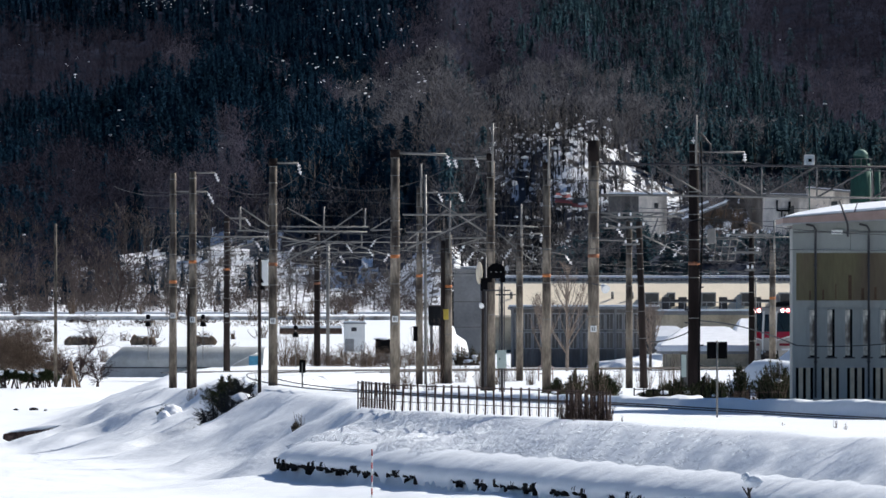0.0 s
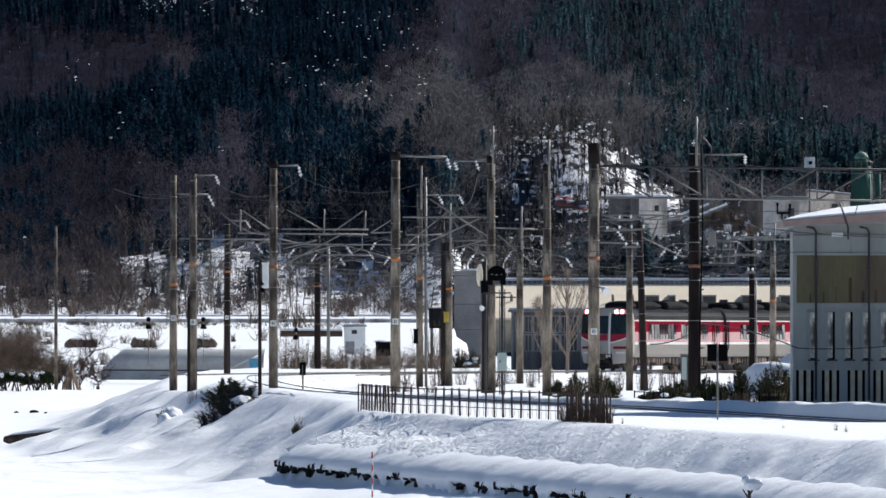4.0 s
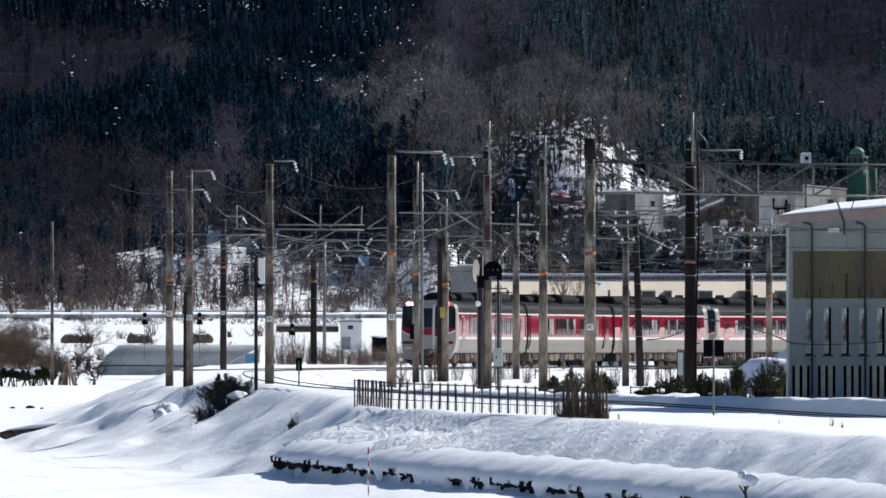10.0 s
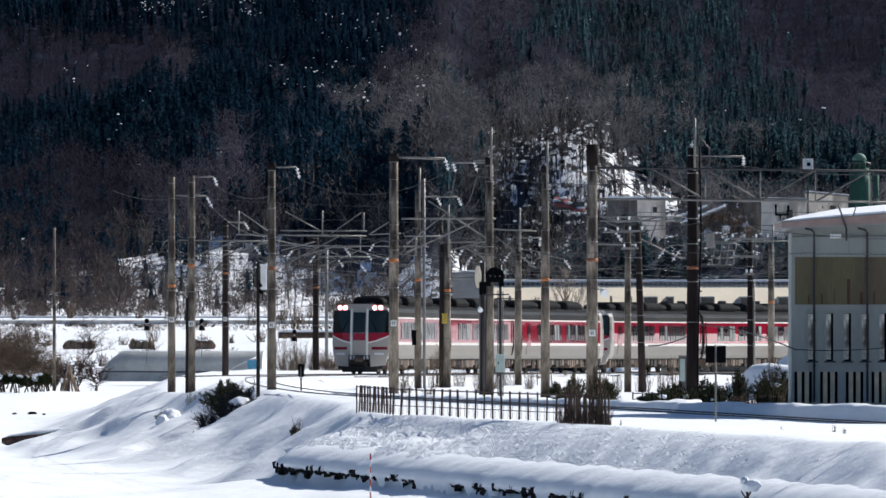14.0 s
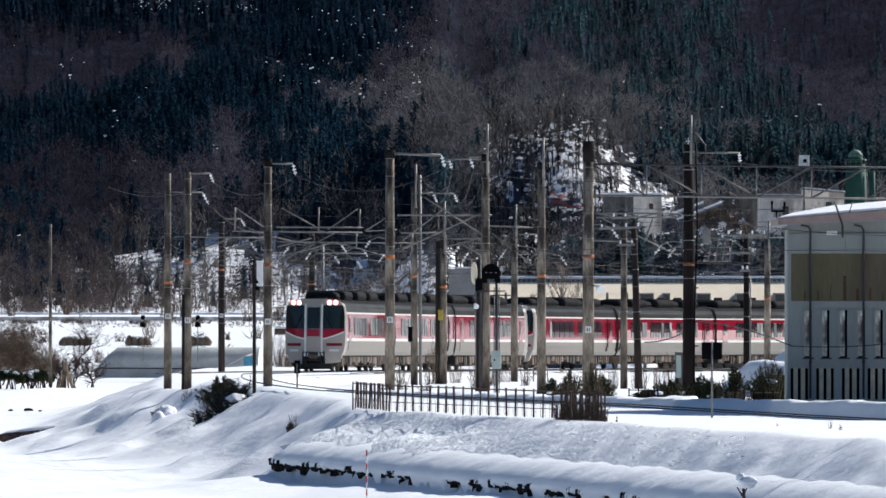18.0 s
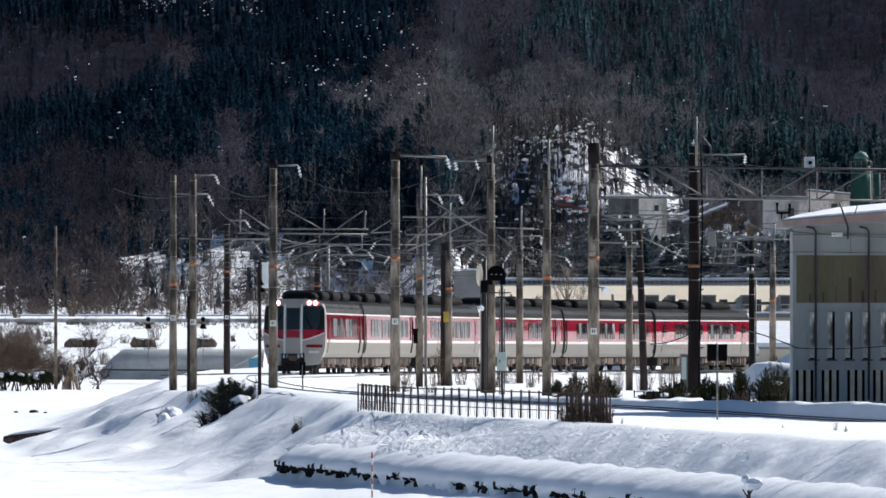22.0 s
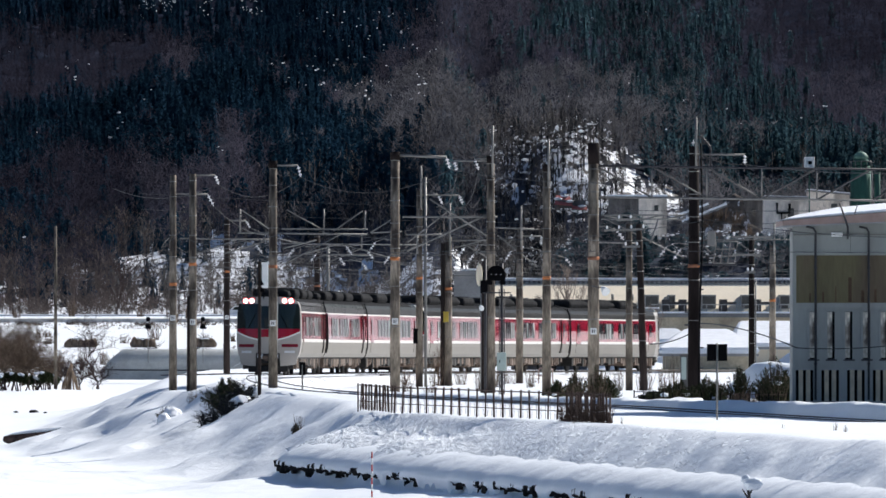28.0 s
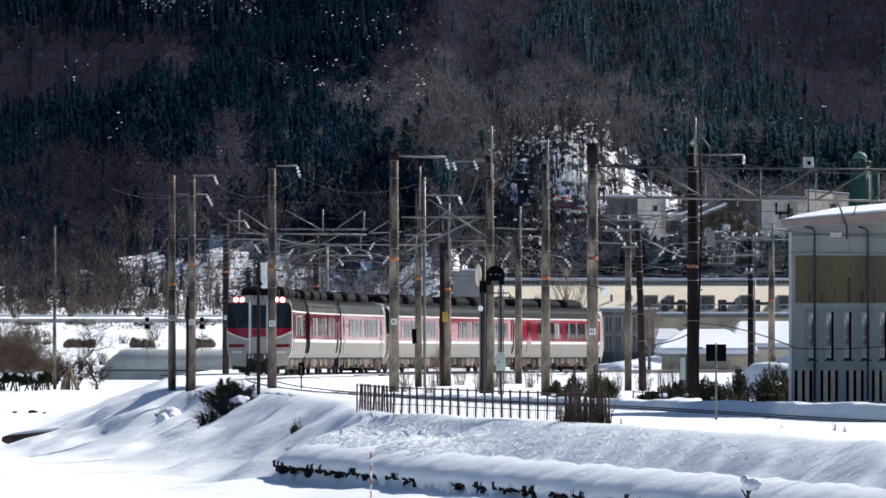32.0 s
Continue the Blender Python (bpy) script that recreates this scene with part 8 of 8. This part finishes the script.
def yard_tree(at, h, seed):
    """Slender leafless tree with a tapered trunk, forked limbs and fine twigs."""
    rng = np.random.default_rng(seed)
    g = thing("bare_tree", at, 0, "slender leafless tree in front of the shed", "tree", "bare trees")
    bm = bmesh.new()
    add_tube(bm, [(0, 0, -0.3), (0.03, 0, h * 0.35), (-0.04, 0, h * 0.7), (0, 0, h)], [0.11, 0.08, 0.045, 0.012], 8)
    part("trunk", bm, M_TRUNK, g)
    vs, fs = [], []
    for k in range(30):
        z = h * rng.uniform(0.15, 0.92)
        a = rng.uniform(0, 6.28)
        L = (h - z) * rng.uniform(0.45, 0.75) + 0.35
        m = (math.cos(a) * L * 0.35, math.sin(a) * L * 0.35, z + L * 0.5)
        e = (math.cos(a) * L * 0.55, math.sin(a) * L * 0.55, z + L)
        part("limb", tube([(0, 0, z), m, e], [0.035, 0.02, 0.006], 5), M_TRUNK, g)
        for _ in range(30):
            t = rng.uniform(0.0, 1)
            p = np.array([m[j] + (e[j] - m[j]) * t for j in range(3)])
            q = p + np.array((rng.normal(0, 0.22), rng.normal(0, 0.22), rng.uniform(0.15, 0.55)))
            s = np.cross(q - p, rng.normal(0, 1, 3))
            s = s / np.linalg.norm(s) * 0.010
            j = len(vs)
            vs += [p - s, p + s, q]
            fs.append((j, j + 1, j + 2))
    tri_part("twig_haze", (vs, fs), M_TRUNK, g)


yard_tree(at_ground(1003, 640), 6.2, 1)
yard_tree(at_ground(960, 660), 4.4, 2)
yard_tree(at_ground(1150, 640), 3.6, 3)


# ---- signals, boards, cabinets ----
def colour_signal():
    d = 428
    k = d / 19000
    g = thing("colour_light_signal", (2.34, d, 0.5), 0, "black round-headed colour light signal on a ladder post", "signal")
    H = 228 * k
    part("post", tube([(0, 0, -0.3), (0, 0, H)], 0.06, 10), M_DKSTEEL, g)
    part("ladder_rail", tube([(0.10, 0.1, -0.2), (0.10, 0.1, H * 0.8)], 0.02, 6), M_DKSTEEL, g)
    part("ladder_rail", tube([(-0.10, 0.1, -0.2), (-0.10, 0.1, H * 0.8)], 0.02, 6), M_DKSTEEL, g)
    for i in range(14):
        part("rung", tube([(-0.10, 0.1, i * 0.29), (0.10, 0.1, i * 0.29)], 0.012, 5), M_DKSTEEL, g)
    zc = (690 - 481) * k
    r = 16 * k
    out = [(r * math.cos(a), zc + r * 0.95 * math.sin(a)) for a in np.linspace(0, math.pi, 12)] + [(-r, zc - r * 1.2), (-r * 0.45, zc - r * 1.2), (-r * 0.45, zc - r * 0.75), (r * 0.45, zc - r * 0.75), (r * 0.45, zc - r * 1.2), (r, zc - r * 1.2)]
    bm = bmesh.new()
    a = [bm.verts.new((x - 10 * k, -0.12, z)) for x, z in out]
    b = [bm.verts.new((x - 10 * k, -0.04, z)) for x, z in out]
    bm.faces.new(a)
    bm.faces.new(b[::-1])
    for i in range(len(a)):
        j = (i + 1) % len(a)
        bm.faces.new((a[i], b[i], b[j], a[j]))
    head = part("signal_head", bm, M_BLACK, g, "black rounded backing board")
    for dx in (-0.55, 0, 0.55):
        part("lamp", tube([(dx * r - 10 * k, -0.2, zc), (dx * r - 10 * k, -0.12, zc)], 0.03, 10), M_CERAMIC, head, "small white lamp")
        part("hood", tube([(dx * r - 10 * k, -0.28, zc + 0.05), (dx * r - 10 * k, -0.12, zc + 0.05)], 0.06, 10), M_BLACK, head)
    part("bracket", tube([(-0.75, -0.02, zc - 0.75), (0.35, -0.02, zc - 0.75)], 0.03, 6), M_DKSTEEL, g)
    part("walk_plate", box(-0.25, 0.55, -0.3, 0.1, zc - 0.95, zc - 0.9), M_DKSTEEL, g)
    c = part("cabinet", box(-9 * k, 8 * k, -0.28, -0.07, 38 * k, 70 * k, 0.03), M_PALEGREEN, g, "pale green apparatus box")
    part("latch", box(-5 * k, -3 * k, -0.30, -0.28, 52 * k, 56 * k), M_BLACK, c)
    g = thing("signal_back", (1.53, 440, 0.42), 0, "pale oval back of a signal beside a dark post", "signal")
    k = 440 / 19000
    part("post", tube([(0.2, 0, -0.3), (0.2, 0, 235 * k)], 0.05, 8), M_DKSTEEL, g)
    bm = bmesh.new()
    add_blob(bm, (-2 * k, 0, 207 * k), 1, (6 * k, 0.1, 20 * k), 0.0, 3)
    part("oval_plate", bm, M_BEIGE, g)
    part("lamp_box", box(0.0, 0.3, -0.2, 0.1, 175 * k, 198 * k, 0.03), M_BLACK, g)
    part("floodlight", tube([(0, -0.2, 152 * k), (0.05, -0.42, 148 * k)], [0.06, 0.11], 12), M_WHITE, g, "white floodlight")


colour_signal()


def board_sign():
    g = thing("track_board", (8.42, 330, 0.16), 0, "black rectangular back of a track sign on a grey post", "sign")
    k = 330 / 19000
    part("post", tube([(0, 0, -0.3), (0, 0, 142 * k)], 0.03, 8), M_STEEL, g)
    part("board", box(-18 * k, 18 * k, 0.03, 0.06, 110 * k, 140 * k, 0.006), M_BLACK, g, "black board")
    part("batten", box(-17 * k, 17 * k, 0.005, 0.03, 118 * k, 121 * k), M_BLACK, g)
    part("batten", box(-17 * k, 17 * k, 0.005, 0.03, 130 * k, 133 * k), M_BLACK, g)


board_sign()


def cabinets():
    g = thing("trackside_cabinet", (9.84, 445, 0.81), 0, "grey-green trackside cabinet beside the dark pole", "cabinet")
    k = 445 / 19000
    part("body", box(0, 20 * k, 0, 0.4, -0.3, 48 * k, 0.02), M_SHED, g)
    part("door", box(0.03, 10 * k, -0.02, 0, 0.1, 44 * k), M_PALEGREEN, g)
    part("roof", box(-0.04, 22 * k, -0.06, 0.44, 48 * k, 50 * k), M_STEEL, g)
    g = thing("point_indicator", (-5.57, 425, 1.14), 0, "low black point indicator box in the snow", "signal")
    k = 425 / 19000
    part("post", tube([(0, 0, -0.5), (0, 0, 0.3)], 0.04, 8), M_STEEL, g)
    part("box", box(-5.5 * k, 5.5 * k, -0.1, 0.1, 2 * k, 25 * k, 0.02), M_BLACK, g)
    part("white_edge", box(-1.2 * k, 0.4 * k, -0.115, -0.1, 2 * k, 20 * k), M_STEEL, g)
    for u, v, d in ((262, 578, 960), (359, 578, 950), (523, 597, 690)):
        q = d / 19000
        g = thing("dwarf_signal", ((u - 784) * q, d, 3.2 - (v - 570) * q), 0, "small black twin-lamp signal on a post", "signal", "dwarf signals")
        part("post", tube([(0, 0, -60 * q), (0, 0, 16 * q)], 0.03, 6), M_STEEL, g)
        part("lower_lamp", tube([(0, -0.1, 0), (0, -0.1, 5 * q), (0, -0.1, 9 * q)], [5.5 * q, 5 * q, 3 * q], 10), M_BLACK, g)
        part("upper_lamp", tube([(0, -0.1, 13 * q), (0, -0.1, 18 * q), (0, -0.1, 21 * q)], [3 * q, 4.2 * q, 2.5 * q], 10), M_BLACK, g)
    # boxes on poles: dark cabinet, black relay box, white case on the thin pole
    for u, v0, v1, w, d, m, lab in ((735, 578, 604, 8, 498, M_BLACK, "black relay box on the pole"),
                                    (469, 461, 506, 11, 432, M_WHITE, "long white case on the thin pole"), (789, 548, 566, 9, 508, M_OCHRE, "small ochre plate on the pole"), (857, 478, 510, 8, 450, M_BLACK, "black lamp box on the pole")):
        q = d / 19000
        g = thing("pole_box", ((u - 784) * q, d - 0.28, 3.2 + (570 - v1) * q), 0, lab, "box", "boxes on poles")
        part("case", box(-w * q / 2, w * q / 2, -0.15, 0.15, 0, (v1 - v0) * q, 0.02), m, g)
        part("lid", box(-w * q / 2 - 0.02, w * q / 2 + 0.02, -0.17, 0.17, (v1 - v0) * q - 0.05, (v1 - v0) * q + 0.01), m, g)
        part("strap", box(-0.04, 0.04, 0.1, 0.3, (v1 - v0) * q * 0.3, (v1 - v0) * q * 0.4), M_DKSTEEL, g)
    g = thing("lamp_cluster", (-7.34, 431.8, 3.77), 0, "black lamp cluster on the thin pole", "signal")
    q = 432 / 19000
    for z in (32, 44):
        part("lamp", tube([(0.08, -0.15, z * q), (0.08, -0.15, (z + 10) * q)], [0.1, 0.07], 10), M_BLACK, g)
    part("loop", tube([(-0.2, -0.1, 20 * q), (-0.24, -0.1, 60 * q), (-0.05, -0.1, 84 * q), (0.18, -0.1, 60 * q), (0.12, -0.1, 20 * q)], 0.02, 5), M_BLACK, g)
    for u, v, d in ((1068, 508, 398),):
        q = d / 19000
        g = thing("floodlight", ((u - 784) * q, d - 0.3, 3.2 + (570 - v) * q), 0, "white floodlight fixed to the pole", "lamp", "floodlights")
        part("shade", tube([(-0.05, 0, 0.05), (0.08, -0.25, -0.1)], [0.08, 0.17], 12), M_WHITE, g)
        part("bracket", tube([(-0.05, 0, 0.05), (-0.45, 0.25, 0.12)], 0.025, 5), M_DKSTEEL, g)


cabinets()


def snow_pole():
    x, d = -2.13, 321
    z = ground_z(x, d)
    g = thing("snow_pole", (x, d, z), 0, "thin red and white striped snow pole in the field", "marker pole")
    h = 86 * d / 19000
    for i in range(8):
        m = M_POLERED if i % 2 else M_WHITE
        part("stripe", tube([(0, 0, -0.1 + i * (h + 0.1) / 8), (0, 0, -0.1 + (i + 1) * (h + 0.1) / 8)], 0.022, 8), m, g)
    x, d = 7.46, 262
    g = thing("snowy_stump", (x, d, -1.07), 0, "broken dark stump capped with fresh snow", "stump")
    bm = bmesh.new()
    add_tube(bm, [(0.02, 0, -0.4), (0.0, 0, 0.15), (-0.06, 0, 0.45)], [0.05, 0.04, 0.02], 6)
    add_tube(bm, [(0.0, 0, 0.1), (0.12, 0, 0.3)], [0.03, 0.015], 5)
    add_tube(bm, [(0.0, 0, 0.0), (-0.16, 0, 0.25)], [0.03, 0.015], 5)
    part("branches", bm, M_FOOT, g)
    bm = bmesh.new()
    add_blob(bm, (0.08, -0.03, 0.36), 0.17, (1.2, 0.9, 0.85), 0.5, 3, 3)
    add_blob(bm, (-0.08, -0.02, 0.48), 0.11, (1, 0.9, 1.0), 0.4, 3, 4)
    part("snow_cap", bm, M_SNOW, g)


snow_pole()


def shadow_poles():
    """Two slender poles added out of view beside the bank to cast the shadow lines across the snow slope."""
    for dx, dy in ((0.0, 0.0), (0.75, -0.9)):
        x, y = 12.6 + dx, 273.4 + dy
        g = thing("stay_pole", (x, y, ground_z(x, y)), 0, "slender wooden pole added out of view to cast a shadow line on the bank", "pole", "stay poles")
        part("shaft", tube([(0, 0, -0.3), (0, 0, 6.6)], [0.06, 0.045], 8), M_DARKPOLE, g)
        part("cap", tube([(0, 0, 6.6), (0, 0, 6.68)], 0.055, 8), M_STEEL, g)


shadow_poles()


# ---- rails ----
def rails():
    for off0, s0, s1, name in ((0.0, -330, 200, "main"), (-4.2, -330, -8, "second"), (4.4, -330, -14, "loop")):
        t = thing("railway_track", (0, 0, 0), 0, "rail pair showing as dark lines in the snow", "railway track", "tracks", "structure")
        for g in (-0.55, 0.55):
            pts = []
            s = s0
            while s <= s1:
                pts.append(line_at(s, off0 + g)[0] - Vector((0, 0, 0.02)))
                s += 4
            part("rail", tube(pts, 0.024, 6), M_RAIL, t)


rails()


# ---- dry stone wall along the foot of the bank ----
def stone_wall():
    g = thing("dry_stone_wall", (0, 0, 0), 0, "dark stone wall showing under the snow lip", "wall", kind="structure")
    rnd = random.Random(9)
    meshes = []
    for k in range(6):
        bm = bmesh.new()
        add_box(bm, -0.5, 0.5, -0.35, 0.35, -0.36, 0.36, 0.13)
        for v in bm.verts:
            v.co *= 1 + 0.28 * noise.noise(v.co * 1.9 + Vector((k * 2.3, k, 0)))
        me = bpy.data.meshes.new("stone")
        bm.to_mesh(me)
        bm.free()
        me.materials.append(M_STONE)
        meshes.append(me)
    # walk along the crest and step out to the wall face
    pts = [Vector((*p, 0)) for p in CREST[:3]]
    run = []
    for a, b in zip(pts, pts[1:]):
        n = max(1, int((b - a).length / 0.30))
        for i in range(n):
            run.append((a.lerp(b, i / n), (b - a).normalized()))
    made = 0
    for p, t in run:
        if not 236 < p.y < 359:
            continue
        if stones_show(p.y) < 0:
            continue
        nrm = Vector((-t.y, t.x, 0))
        for row in range(2):
            if row == 1 and rnd.random() < 0.82:
                continue
            q = p + nrm * (3.47 + rnd.uniform(-0.04, 0.04))
            ob = new("stone", meshes[rnd.randrange(6)])
            ob.parent = g
            ob.location = (q.x, q.y, -1.46 - 0.15 * row + rnd.uniform(-0.04, 0.04))
            ob.rotation_euler = (rnd.uniform(-0.15, 0.15), rnd.uniform(-0.15, 0.15), math.atan2(t.y, t.x) + rnd.uniform(-0.3, 0.3))
            s = rnd.uniform(0.2, 0.32)
            ob.scale = (s, s, s * rnd.uniform(0.7, 1.25))
            made += 1
    return made


stone_wall()

motions()
